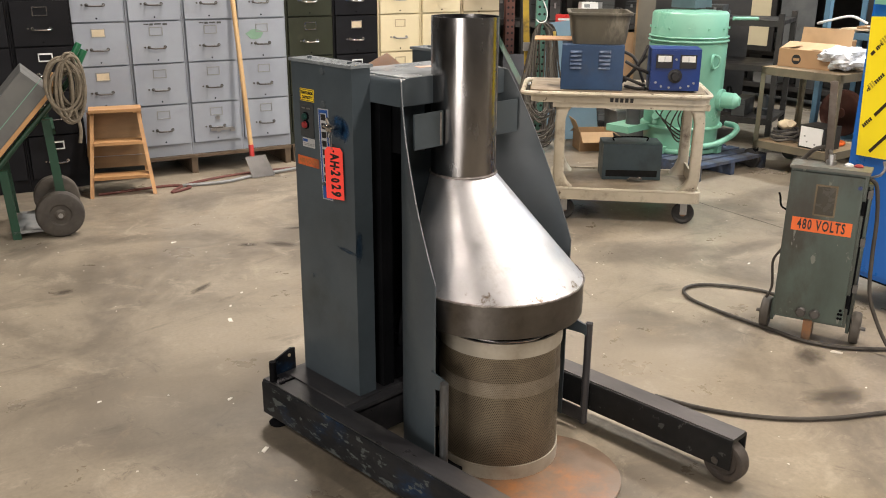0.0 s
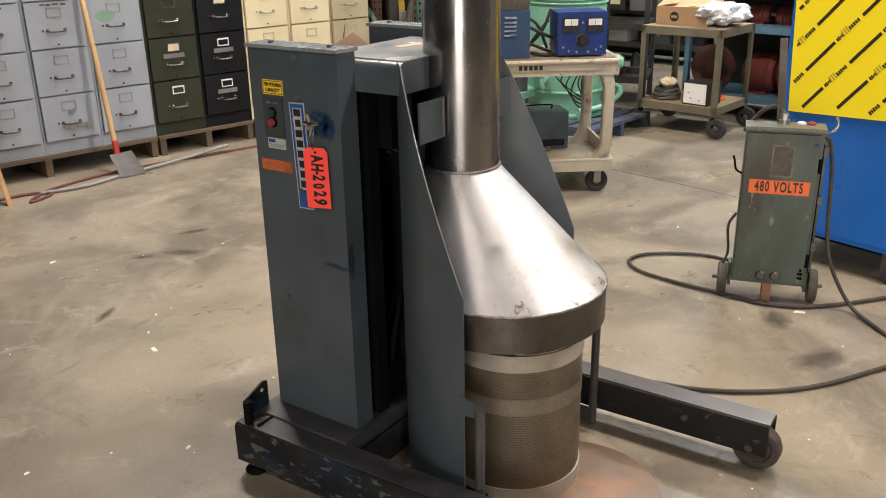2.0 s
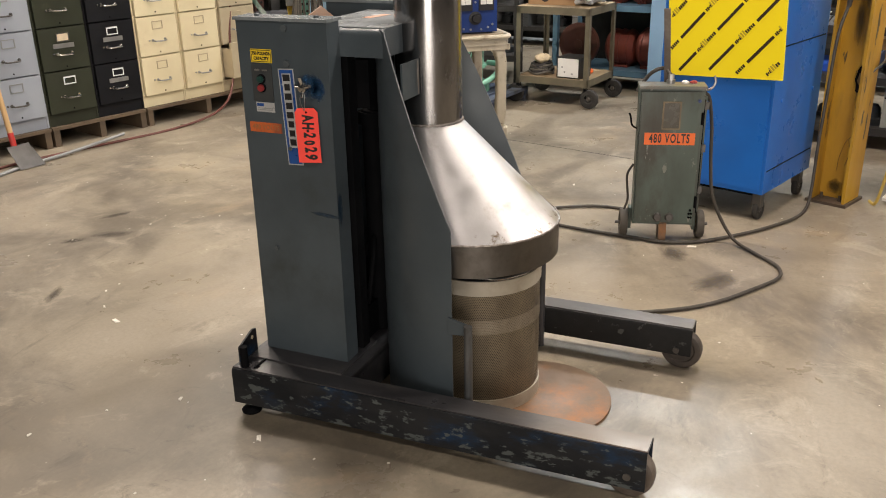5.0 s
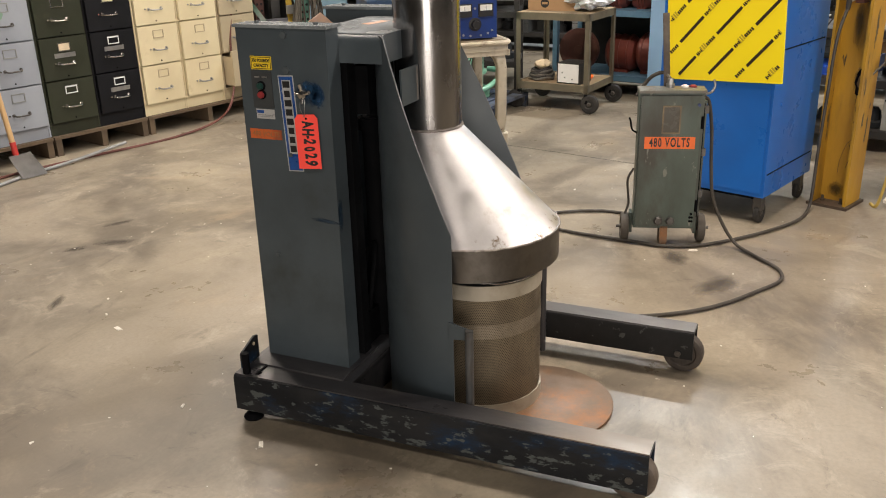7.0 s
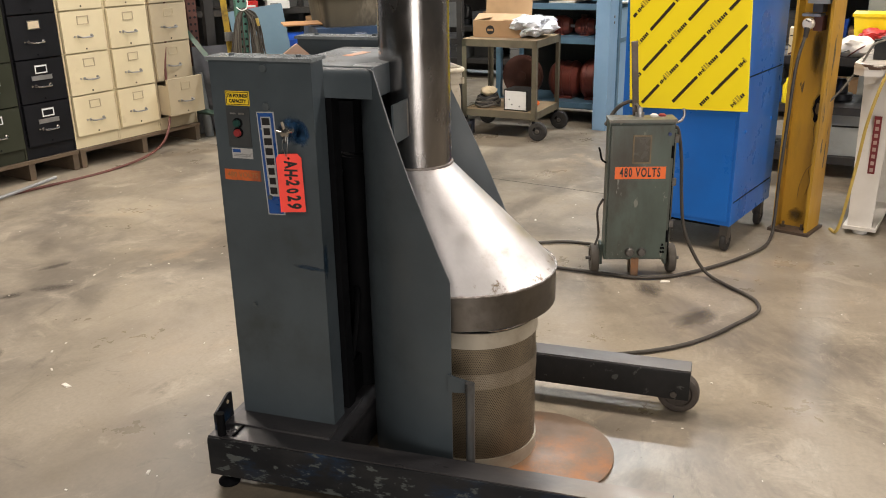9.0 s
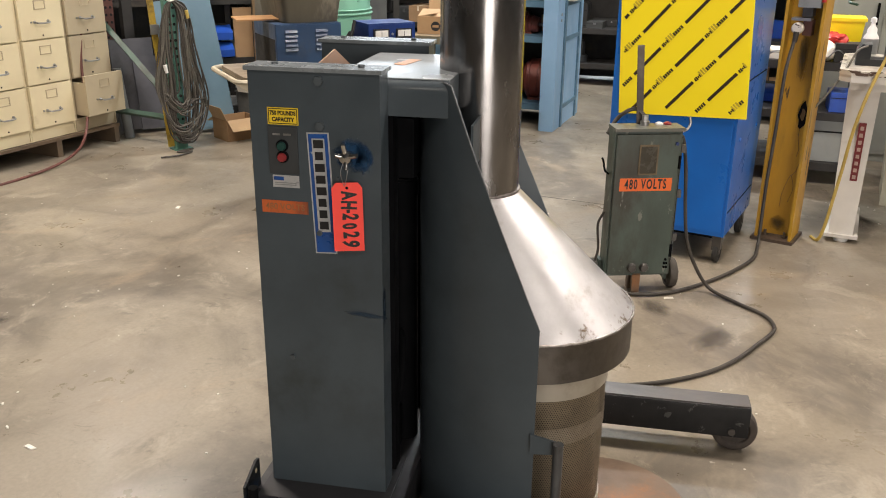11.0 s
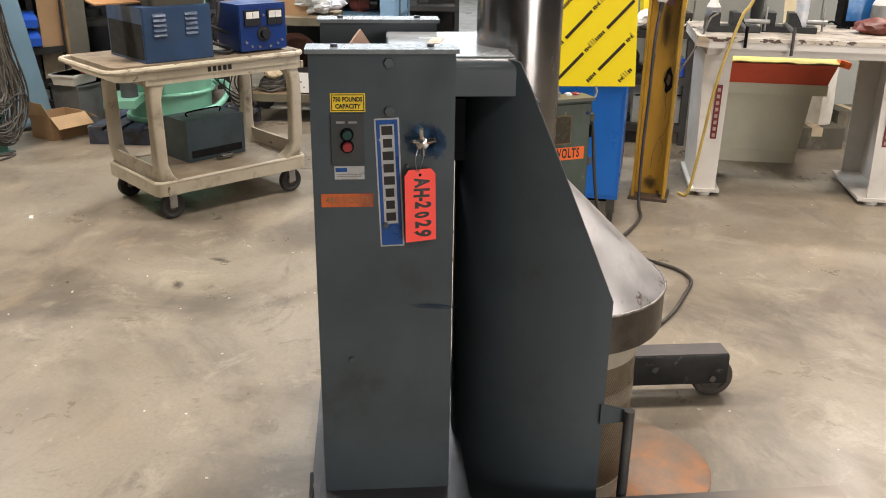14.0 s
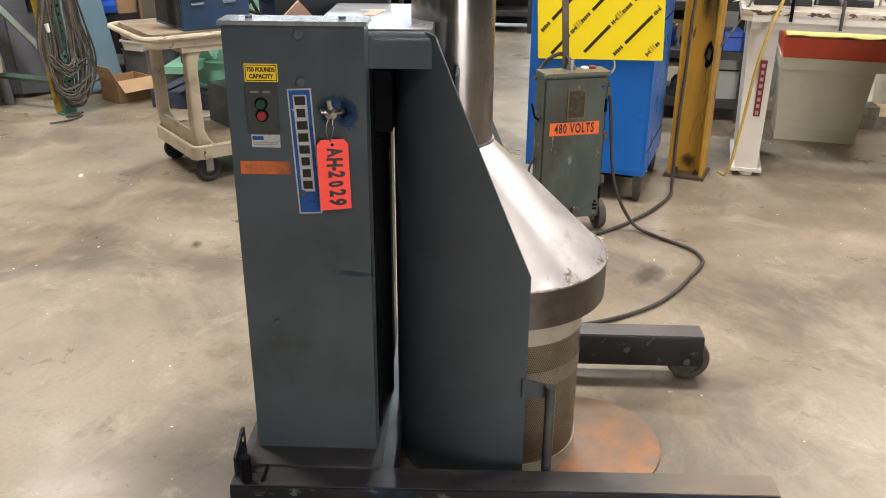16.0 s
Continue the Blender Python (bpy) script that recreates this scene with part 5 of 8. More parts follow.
# ---- yellow post and machine table ----
def yellow_post():
    e = thing("steel_post", "scratched yellow steel H-section post on a base plate", "post", pose(3.911, 0.577, 0, 0, 0, -112))
    # two flanges left and right of a recessed web
    a, t, dp = 0.083, 0.013, 0.17
    wf = dp / 2 - t / 2
    pr = [(-a, 0), (-a + t, 0), (-a + t, wf), (a - t, wf), (a - t, 0), (a, 0), (a, dp), (a - t, dp), (a - t, wf + t), (-a + t, wf + t), (-a + t, dp), (-a, dp)]
    bm = bmesh.new()
    prism(bm, pr, 0.014, CEIL, "z")
    bevel(bm, 0.003, 2)
    part("column", bm, "post", e)
    bm = bmesh.new()
    box(bm, -0.097, 0.097, -0.018, dp + 0.018, 0.0, 0.014)
    bevel(bm, 0.003)
    bp = part("base_plate", bm, "plate_brown", e, "rusty brown base plate")
    for x, y in ((-0.045, 0.045), (0.045, 0.04)):
        bm = bmesh.new()
        cyl(bm, (x, y, 0.014), (x, y, 0.022), 0.013, 6)
        cyl(bm, (x, y, 0.022), (x, y, 0.040), 0.007, 10)
        part("anchor_bolt", bm, "plate_brown", bp)
    sb = part("socket_box", bbox(-0.030, 0.062, -0.012, wf, 1.075, 1.20, 0.005), "grey_plain", e, "grey electrical socket box")
    part("socket_neck", bbox(-0.012, 0.030, 0.010, wf, 1.035, 1.076, 0.004), "iron", sb)
    part("socket_cover", bbox(-0.052, 0.030, -0.004, wf - 0.02, 1.018, 1.030, 0.003), "zinc", sb)
    part("socket_body", bbox(-0.004, 0.034, 0.016, wf, 0.955, 1.020, 0.006), "rack_rust", sb, "dark red-brown socket body")
    bm = bmesh.new()
    lathe(bm, [(0, -0.034), (0.020, -0.034), (0.026, -0.026), (0.026, -0.004), (0.021, 0.006), (0, 0.006)], (-0.022, 0.022, 0.985), 20, "y")
    part("plug", bm, "chipped_lip", sb, "worn white plug")
    bm = bmesh.new()
    cyl(bm, (-0.022, -0.006, 0.972), (-0.026, -0.004, 0.925), 0.013, 14, 0.010)
    part("plug_collar", bm, "cable", sb)
    bm = bmesh.new()
    cyl(bm, (0.072, -0.006, 1.20), (0.073, -0.006, 1.10), 0.009, 10)
    part("lever", bm, "red_bottle", sb)
    bm = bmesh.new()
    pts = [(0.040 + 0.019 * (1 + 0.25 * math.sin(3 * k)) * math.cos(k * 0.45), 0.595 + 0.062 * (1 + 0.15 * math.cos(2 * k)) * math.sin(k * 0.45)) for k in range(14)]
    prism(bm, pts, wf - 0.0015, wf - 0.0002, "y")
    bk = part("burn_mark", bm, "dark", e, "charred patch")
    bm = bmesh.new()
    prism(bm, [(0.040 + 0.009 * (1 + 0.3 * math.sin(2 * k)) * math.cos(k * 0.5), 0.598 + 0.028 * math.sin(k * 0.5)) for k in range(12)], wf - 0.0024, wf - 0.0014, "y")
    part("scorched_middle", bm, "post_scratch", bk)
    for x, z, wx, wz in ((0.005, 0.86, 0.62, 3.0), (0.036, 0.60, 0.6, 1.6), (0.0, 0.07, 1.0, 1.0)):
        part("soot_streak", bbox(-0.055, 0.055, -0.0008, -0.0003, -0.055, 0.055), "soot", e, "dark greasy streak", pose(x, wf, z) @ Matrix.Diagonal((wx, 1, wz, 1)))
    for pts in ([(0.042, 0.565), (0.034, 0.50), (0.044, 0.44), (0.038, 0.40)], [(0.062, 0.40), (0.045, 0.33), (0.022, 0.30), (0.0, 0.22), (-0.004, 0.15)], [(0.03, 0.31), (0.045, 0.25), (0.03, 0.18)],
                [(0.060, 0.95), (0.048, 0.84), (0.055, 0.72)]):
        bm = bmesh.new()
        sweep(bm, [(x, wf - 0.0002, z) for x, z in pts], 0.0012, 5, 5)
        part("scratch", bm, "post_scratch", e)


yellow_post()


def slab(bm, x0, x1, y0, y1, z0, z1, cut):
    pr = [(x0 + cut, y0), (x1 - cut, y0), (x1, y0 + cut), (x1, y1 - cut), (x1 - cut, y1), (x0 + cut, y1), (x0, y1 - cut), (x0, y0 + cut)]
    prism(bm, pr, z0, z1, "z")


TABLE = pose(3.985, 0.245, 0, 0, 0, -104.2)


def machine_table():
    e = thing("machine_table", "white cast machine table on broad pedestal legs with a grimy top", "work table", TABLE)
    bm = bmesh.new()
    slab(bm, -0.13, 1.35, -0.06, 0.62, 0.755, 0.805, 0.05)
    bevel(bm, 0.012, 3)
    part("tabletop", bm, "white_iron", e, "grimy chipped white top")
    bm = bmesh.new()
    slab(bm, -0.132, 1.352, -0.062, 0.622, 0.786, 0.8068, 0.05)
    bevel(bm, 0.006, 2)
    part("worn_lip", bm, "chipped_lip", e, "chipped brown-stained edge of the top")
    bm = bmesh.new()
    slab(bm, -0.112, 1.332, -0.042, 0.602, 0.800, 0.8076, 0.05)
    part("top_sheet", bm, "worktop", e, "grimy stained top face")
    part("apron", bbox(-0.08, 1.30, -0.03, 0.58, 0.718, 0.758, 0.006), "white_iron", e)
    for x in (0.0, 0.82):
        bm = bmesh.new()
        f = [(-0.075, 0.0), (0.045, 0.0), (0.045, 0.012), (-0.060, 0.012), (-0.060, 0.47), (0.045, 0.47), (0.045, 0.482), (-0.075, 0.482)]
        if x > 0.5:
            f = [(-p, q) for p, q in f][::-1]
        g = [(p * 1.0, q) for p, q in f]
        ring_loft(bm, [[(x + p * 0.88, -0.012 + q * 1.05, 0.035) for p, q in g], [(x + p * 1.12, 0.02 + q * 0.98, 0.72) for p, q in g]])
        bevel(bm, 0.004, 2)
        lg = part("pedestal_leg", bm, "white_iron", e)
        part("foot_flange", bbox(x - 0.085, x + 0.062, -0.025, 0.50, 0.022, 0.038, 0.004), "white_iron", lg)
        for y in (0.02, 0.46):
            bm = bmesh.new()
            lathe(bm, [(0, 0), (0.032, 0), (0.034, 0.010), (0.026, 0.022), (0, 0.022)], (x - 0.01, y, 0), 20)
            part("round_foot", bm, "white", lg)
        bm = bmesh.new()
        np_m = Matrix.Translation((x + 0.0, -0.002, 0.43)) @ Matrix.Rotation(radians(2.7), 4, "X")
        box(bm, -0.014, 0.017, -0.004, 0.0, -0.142, 0.142)
        pl = part("name_plate", bm, "maroon", lg, "maroon maker's plate", np_m)
        for k in range(8):
            part("plate_mark", bbox(-0.006, 0.009, -0.0048, -0.004, 0.108 - k * 0.033, 0.126 - k * 0.033), "pale_lbl", pl)
    return e


machine_table()


# ---- filing cabinets ----
def file_cabinet(colour, m, label, group, handle="zinc", cards=(), open_drawer=-1, w=0.341):
    e = thing("filing_cabinet", label, "filing cabinet", m, group)
    d, h, pitch, k0 = 0.62, 1.150, 0.264, 0.075
    bm = bmesh.new()
    t = 0.012
    for b in ((0, t, 0, d, 0, h), (w - t, w, 0, d, 0, h), (t, w - t, d - t, d, 0, h), (t, w - t, 0, d - t, h - 0.015, h), (t, w - t, 0.004, d - t, 0.0, k0)):
        box(bm, *b)
    for i in range(5):
        z = k0 + i * pitch - 0.004
        box(bm, t, w - t, 0.004, 0.022, z, z + 0.012)
    bevel(bm, 0.0025, 2)
    part("cabinet_body", bm, colour, e)
    bm = bmesh.new()
    box(bm, 0, w - 2 * t - 0.006, -0.016, 0.004, 0, pitch - 0.010)
    bevel(bm, 0.005, 2)
    front = mesh_of("drawer_front", bm, colour)
    hb = bmesh.new()
    sweep(hb, [(-0.048, 0, 0), (-0.046, -0.020, -0.003), (-0.03, -0.027, -0.006), (0.03, -0.027, -0.006), (0.046, -0.020, -0.003), (0.048, 0, 0)], 0.0052, 8, 4)
    for x in (-0.049, 0.049):
        cyl(hb, (x, -0.003, 0), (x, 0.0, 0), 0.010, 12)
    hm = mesh_of("pull_handle", hb, handle)
    fb = bmesh.new()
    for b in ((-0.042, 0.042, 0.021, 0.027), (-0.042, 0.042, -0.027, -0.021), (-0.042, -0.036, -0.021, 0.021), (0.036, 0.042, -0.021, 0.021)):
        box(fb, b[0], b[1], -0.003, 0, b[2], b[3])
    fm = mesh_of("card_frame", fb, {"cream": "tan", "tan": "tan", "grey_file": "grey_plain"}.get(colour, handle))
    db = bmesh.new()
    cyl(db, (0, -0.002, 0), (0, 0, 0), 0.0055, 8)
    dot = mesh_of("rivet", db, "dark")
    for i in range(4):
        z = k0 + i * pitch + (0.006 if i != open_drawer else 0.03)
        y = -0.02 if i != open_drawer else -0.11
        dr = new("drawer", front)
        dr.parent = e
        dr.matrix_basis = pose(t + 0.003, y + 0.016, z)
        cx = (w - 2 * t - 0.006) / 2
        o = new("pull_handle", hm)
        o.parent, o.matrix_basis = dr, pose(cx, -0.016, 0.098)
        o = new("card_frame", fm)
        o.parent, o.matrix_basis = dr, pose(cx, -0.016, 0.196)
        mt = cards[i] if i < len(cards) else None
        if mt == "outline":
            bm = bmesh.new()
            for b in ((-0.040, 0.040, 0.211, 0.220), (-0.040, 0.040, 0.172, 0.178), (-0.040, -0.034, 0.178, 0.211), (0.034, 0.040, 0.178, 0.211)):
                box(bm, cx + b[0], cx + b[1], -0.0205, -0.0188, b[2], b[3])
            part("label_border", bm, "white_lbl", dr, "white label border")
        elif mt:
            part("card", bbox(cx - 0.037, cx + 0.037, -0.0185, -0.016, 0.175, 0.217), mt, dr)
        bm = bmesh.new()
        cyl(bm, (cx - 0.075, -0.021, 0.099), (cx - 0.075, -0.016, 0.099), 0.006, 10)
        part("thumb_latch", bm, handle, dr)
        o = new("rivet", dot)
        o.parent, o.matrix_basis = dr, pose(cx, -0.016, 0.018)
        if i == open_drawer:
            bm = bmesh.new()
            wi = w - 2 * t - 0.02
            for b in ((0.006, 0.012, 0.0, 0.29, 0.0, 0.21), (wi - 0.006, wi, 0.0, 0.29, 0.0, 0.21), (0.006, wi, 0.0, 0.29, 0.0, 0.006)):
                box(bm, *b)
            part("drawer_box", bm, colour, dr)
    return e


RZ = -14.6
U = Vector((math.cos(radians(RZ)), math.sin(radians(RZ)), 0))
ROW0 = Vector((2.115, 5.435, 0.125))


def file_row():
    W = 0.3435
    specs = [
        ("black_file", "black steel filing cabinet with chrome pulls", "chrome", ("card", "card", None, "white_lbl")),
        ("black_file", "black steel filing cabinet beside grey ones", "chrome", ("outline", None, "outline", None)),
        ("grey_file", "grey steel filing cabinet with tan cards", "iron", ("card", "card", "card", None)),
        ("grey_file", "scuffed grey steel filing cabinet on a pallet", "iron", ()),
        ("grey_file", "scuffed grey steel filing cabinet with a lever lock", "iron", ()),
        ("grey_file", "grey steel filing cabinet with a green mark", "iron", ()),
        ("olive", "dark olive steel filing cabinet on a pallet", "chrome", ("outline", "card", None, None)),
        ("black_file", "black steel filing cabinet with taped drawers", "chrome", ("outline", "outline", "card", None)),
        ("cream", "cream steel filing cabinet with dusty drawers", "zinc", ()),
        ("cream", "cream steel filing cabinet with scratched drawers", "zinc", ()),
        ("tan", "tan steel filing cabinet with its lowest drawer open", "zinc", ()),
    ]
    for i, (c, lab, hd, cards) in enumerate(specs):
        p = ROW0 + U * (W * (i - 2))
        if i < 2:
            p = p + Vector((0.015, -0.05, -0.125))
        cab = file_cabinet(c, pose(p.x, p.y, p.z, 0, 0, RZ), lab, "row of filing cabinets", hd, cards, 0 if i == 10 else -1)
        body = [o for o in cab.children if o.name.startswith("cabinet_body")][0]
        if i == 5:
            bm = bmesh.new()
            prism(bm, [(0.12 + 0.055 * math.cos(k * 0.5) * (1 + 0.2 * math.sin(2.3 * k)), 0.765 + 0.034 * math.sin(k * 0.5)) for k in range(12)], -0.0225, -0.0203, "y")
            part("green_mark", bm, "pale_green", body, "pale green paint mark")
        if i in (3, 4):
            for k, (x, l) in enumerate(((0.10, 0.030), (0.135, 0.022), (0.165, 0.040), (0.215, 0.028))):
                part("note_bar", bbox(x, x + l, -0.0215, -0.0203, 0.845 - 0.004 * (k % 2), 0.853), "locker_dark", body)
        if i == 4:
            bm = bmesh.new()
            box(bm, 0.12, 0.27, -0.040, -0.028, 0.150, 0.166)
            box(bm, 0.25, 0.28, -0.046, -0.028, 0.138, 0.158)
            cyl(bm, (0.17, -0.044, 0.158), (0.17, -0.02, 0.158), 0.017, 14)
            cyl(bm, (0.175, -0.034, 0.235), (0.175, -0.02, 0.235), 0.014, 14)
            part("lever_lock", bm, "zinc", body)
        if i in (6, 7):
            for z in ((0.492,) if i == 6 else (0.228, 0.492)):
                part("tape", bbox(0.10, 0.24, -0.0225, -0.0203, z - 0.016, z + 0.012), "zinc", body, "grey tape over the label")
    # pallets under the row
    for a, b in ((0.0, 4.0), (4.0, 6.0), (6.0, 9.0)):
        pm = ROW0 + U * (W * a)
        L = W * (b - a)
        e = thing("wooden_pallet", "weathered wooden pallet under filing cabinets", "pallet", pose(pm.x, pm.y, 0, 0, 0, RZ), "pallets")
        part("deck_board", bbox(0.0, L - 0.01, -0.03, 0.10, 0.105, 0.124, 0.002), "pallet", e)
        part("deck_board", bbox(0.0, L - 0.01, 0.25, 0.38, 0.105, 0.124, 0.002), "pallet", e)
        part("deck_board", bbox(0.0, L - 0.01, 0.52, 0.64, 0.105, 0.124, 0.002), "pallet", e)
        for x in (0.005, L / 2 - 0.02, L - 0.055):
            part("stringer", bbox(x, x + 0.04, -0.025, 0.64, 0.0, 0.105, 0.002), "pallet", e)


file_row()


# ---- step stool, scraper, hoses by the cabinets ----
def step_stool():
    e = thing("step_stool", "varnished wooden folding step stool beside the filing cabinets", "step stool", pose(2.165, 5.01, 0, 0, 0, -24))
    H, wb, wt = 0.485, 0.18, 0.132
    lean = 0.17
    for s in (-1, 1):
        bm = bmesh.new()
        ring_loft(bm, [[(s * wb - 0.011, -0.02, 0), (s * wb + 0.011, -0.02, 0), (s * wb + 0.011, 0.035, 0), (s * wb - 0.011, 0.035, 0)],
                       [(s * wt - 0.011, lean - 0.02, H), (s * wt + 0.011, lean - 0.02, H), (s * wt + 0.011, lean + 0.035, H), (s * wt - 0.011, lean + 0.035, H)]])
        part("front_leg", bm, "wood", e)
        bm = bmesh.new()
        ring_loft(bm, [[(s * wb - 0.03, 0.40, 0), (s * wb - 0.008, 0.40, 0), (s * wb - 0.008, 0.43, 0), (s * wb - 0.03, 0.43, 0)],
                       [(s * wt - 0.03, lean + 0.04, H - 0.01), (s * wt - 0.008, lean + 0.04, H - 0.01), (s * wt - 0.008, lean + 0.07, H - 0.01), (s * wt - 0.03, lean + 0.07, H - 0.01)]])
        part("back_leg", bm, "wood", e)
    for z in (0.10, 0.295):
        f = z / H
        hw = wb + (wt - wb) * f - 0.012
        y = lean * f
        part("tread", bbox(-hw, hw, y - 0.03, y + 0.10, z, z + 0.018, 0.003), "wood", e)
    part("top_step", bbox(-wt - 0.018, wt + 0.018, lean - 0.05, lean + 0.10, H, H + 0.018, 0.003), "wood", e)
    for z0, z1 in ((0.13, 0.20), (0.205, 0.29), (0.295, H - 0.01)):
        part("back_board", bbox(-wt - 0.02, wt + 0.02, lean + 0.045, lean + 0.055, z0, z1, 0.002), "wood_dark", e)


step_stool()


def scraper():
    e = thing("floor_scraper", "long wooden-handled floor scraper leaning on a filing cabinet", "scraper")
    base, tip = Vector((3.03, 4.93, 0.05)), Vector((3.08, 5.17, 1.40))
    bm = bmesh.new()
    cyl(bm, base + (tip - base) * 0.10, tip, 0.0155, 14)
    part("handle", bm, "broom", e)
    bm = bmesh.new()
    cyl(bm, base, base + (tip - base) * 0.11, 0.017, 14)
    part("socket", bm, "red_paint", e)
    bm = bmesh.new()
    ring_loft(bm, [[(2.965, 4.845, 0.004), (3.12, 4.815, 0.004), (3.122, 4.82, 0.006), (2.967, 4.85, 0.006)],
                   [(2.975, 4.935, 0.125), (3.115, 4.915, 0.125), (3.117, 4.92, 0.127), (2.977, 4.94, 0.127)]])
    part("blade", bm, "iron", e, "dull steel scraper blade")


scraper()


def cable(name, label, pts, r, material, category="cable", group=""):
    bm = bmesh.new()
    sweep(bm, pts, r, 8, 8)
    solo(name, bm, material, label, category, group=group)


cable("air_hose", "red rubber air hose lying along the pallets", [(2.05, 5.10, 0.008), (2.45, 5.02, 0.008), (2.55, 4.90, 0.008), (2.40, 4.86, 0.008), (2.60, 4.98, 0.008), (3.0, 4.98, 0.008),
      (3.5, 4.84, 0.008), (4.1, 4.66, 0.008), (4.55, 4.62, 0.05), (4.78, 4.66, 0.22), (4.85, 4.70, 0.55), (4.92, 4.70, 0.9), (4.98, 4.72, 1.5)], 0.0085, "hose", "hose")
cable("pipe_length", "dull bent conduit lying on the floor", [(2.52, 4.95, 0.012), (2.75, 4.86, 0.012), (3.0, 4.87, 0.012), (3.35, 4.83, 0.02), (3.72, 4.76, 0.05)], 0.010, "grey_plain", "conduit")
cable("power_cable", "thick dusty black power cable looped on the floor", [(3.30, 1.30, 0.16), (3.36, 1.38, 0.05), (3.47, 1.48, 0.010), (3.47, 1.58, 0.010), (3.42, 1.70, 0.010), (3.34, 1.80, 0.010), (3.24, 1.82, 0.010),
      (3.16, 1.74, 0.010), (3.125, 1.60, 0.010), (3.11, 1.46, 0.010), (3.10, 1.33, 0.010), (3.09, 1.22, 0.010), (3.13, 1.10, 0.010), (3.21, 1.0, 0.010), (3.33, 0.89, 0.010), (3.45, 0.80, 0.010), (3.62, 0.70, 0.010), (3.78, 0.66, 0.016), (3.83, 0.65, 0.10),
      (3.842, 0.648, 0.3), (3.848, 0.64, 0.55), (3.872, 0.63, 0.80), (3.917, 0.603, 0.935)], 0.0075, "cable")
cable("power_cable", "dusty black power cable winding over the floor", [(3.20, 1.105, 0.645), (3.215, 1.085, 0.615), (3.212, 1.066, 0.50), (3.195, 1.055, 0.36), (3.18, 1.035, 0.22), (3.19, 0.985, 0.10), (3.185, 0.925, 0.022), (3.10, 0.84, 0.009), (3.0, 0.75, 0.009), (2.92, 0.72, 0.009), (2.84, 0.73, 0.009), (2.72, 0.80, 0.009),
      (2.58, 0.89, 0.009), (2.47, 0.99, 0.009), (2.385, 1.11, 0.009), (2.33, 1.23, 0.009), (2.30, 1.36, 0.009)], 0.0072, "cable")


# ---- hand truck with machine head ----
HT = pose(1.585, 4.48, 0, 0, 0, -19)


def slope(x0, z0, x1, z1, th, y0, y1):
    """A flat bar along a slope in the x-z plane; th is its thickness, to the upper left."""
    d = Vector((x1 - x0, z1 - z0)).normalized()
    n = Vector((-d.y, d.x)) * th
    bm = bmesh.new()
    prism(bm, [(x0, z0), (x1, z1), (x1 + n.x, z1 + n.y), (x0 + n.x, z0 + n.y)], y0, y1, "y")
    return bm


def hand_truck():
    e = thing("hand_truck", "tilted green steel hand truck with thick rubber wheels", "hand truck", HT)
    for y in (0.02, 0.40):
        bm = bmesh.new()
        sweep(bm, [(-0.34, y, 0.28), (-0.15, y, 0.49), (0.02, y, 0.67), (0.10, y, 0.76), (0.165, y, 0.845), (0.205, y, 0.925)], 0.014, 10)
        part("side_rail", bm, "green", e)
        bm = bmesh.new()
        cyl(bm, (0.150, y, 0.825), (0.210, y, 0.935), 0.0175, 14)
        part("hand_grip", bm, "grip_green", e, "bright green rubber grip")
        bm = bmesh.new()
        prism(bm, [(0.0, 0.10), (0.045, 0.10), (0.012, 0.60), (-0.028, 0.60)], y - 0.02, y + 0.02, "y")
        part("upright_post", bm, "green", e)
        bm = bmesh.new()
        prism(bm, [(-0.235, 0.0), (-0.195, 0.0), (-0.215, 0.36), (-0.255, 0.36)], y - 0.02, y + 0.015, "y")
        part("stand_leg", bm, "green", e)
        wheel_parts(e, (0.0, y - 0.03, 0.118), 0.118, 0.075, "y", "wheel_dusty", "wheel_grey", hubr=0.42)
    for z in (0.2, 0.52):
        part("cross_bar", bbox(-0.005, 0.03, 0.04, 0.38, z, z + 0.03), "green", e)
    bm = bmesh.new()
    cyl(bm, (0, -0.06, 0.118), (0, 0.46, 0.118), 0.012, 12)
    part("axle", bm, "zinc", e)
    part("toe_plate", bbox(-0.23, -0.02, 0.0, 0.40, 0.03, 0.042), "grey_plain", e)


def leaning_machine():
    e = thing("sheet_metal_guard", "grey sheet metal guard with wooden board on the hand truck", "machine guard", HT)
    part("wood_board", slope(-0.36, 0.30, 0.075, 0.775, 0.02, -0.03, 0.42), "wood", e)
    bm = slope(-0.36, 0.33, 0.02, 0.745, 0.15, -0.02, 0.38)
    bevel(bm, 0.008)
    part("guard_box", bm, "guard", e)
    part("fold", slope(-0.30, 0.48, 0.0, 0.81, 0.003, -0.022, -0.019), "mint", e)


hand_truck()
leaning_machine()
e = thing("rope_coil", "coil of tan rope hung on the hand truck handle", "rope", HT @ pose(0.110, -0.05, 0.76, 0, 4, 0))
for k in range(16):
    bm = bmesh.new()
    a0 = k * 1.7
    sweep(bm, [((0.058 + 0.022 * math.sin(a0)) * math.cos(2 * math.pi * i / 16 + 0.1 * k) + 0.022 * math.cos(a0 * 2), 0.022 * math.sin(a0 * 2) + 0.006 * k - 0.03,
                (0.125 + 0.035 * math.cos(a0)) * math.sin(2 * math.pi * i / 16 + 0.1 * k) - 0.02 * math.sin(a0 * 3)) for i in range(17)], 0.0075, 6, 3)
    part("rope_turn", bm, "rope", e)
bm = bmesh.new()
sweep(bm, [(0.03, -0.02, -0.10), (0.05, -0.02, -0.2), (0.045, -0.02, -0.27)], 0.0085, 6)
part("rope_end", bm, "rope", e)


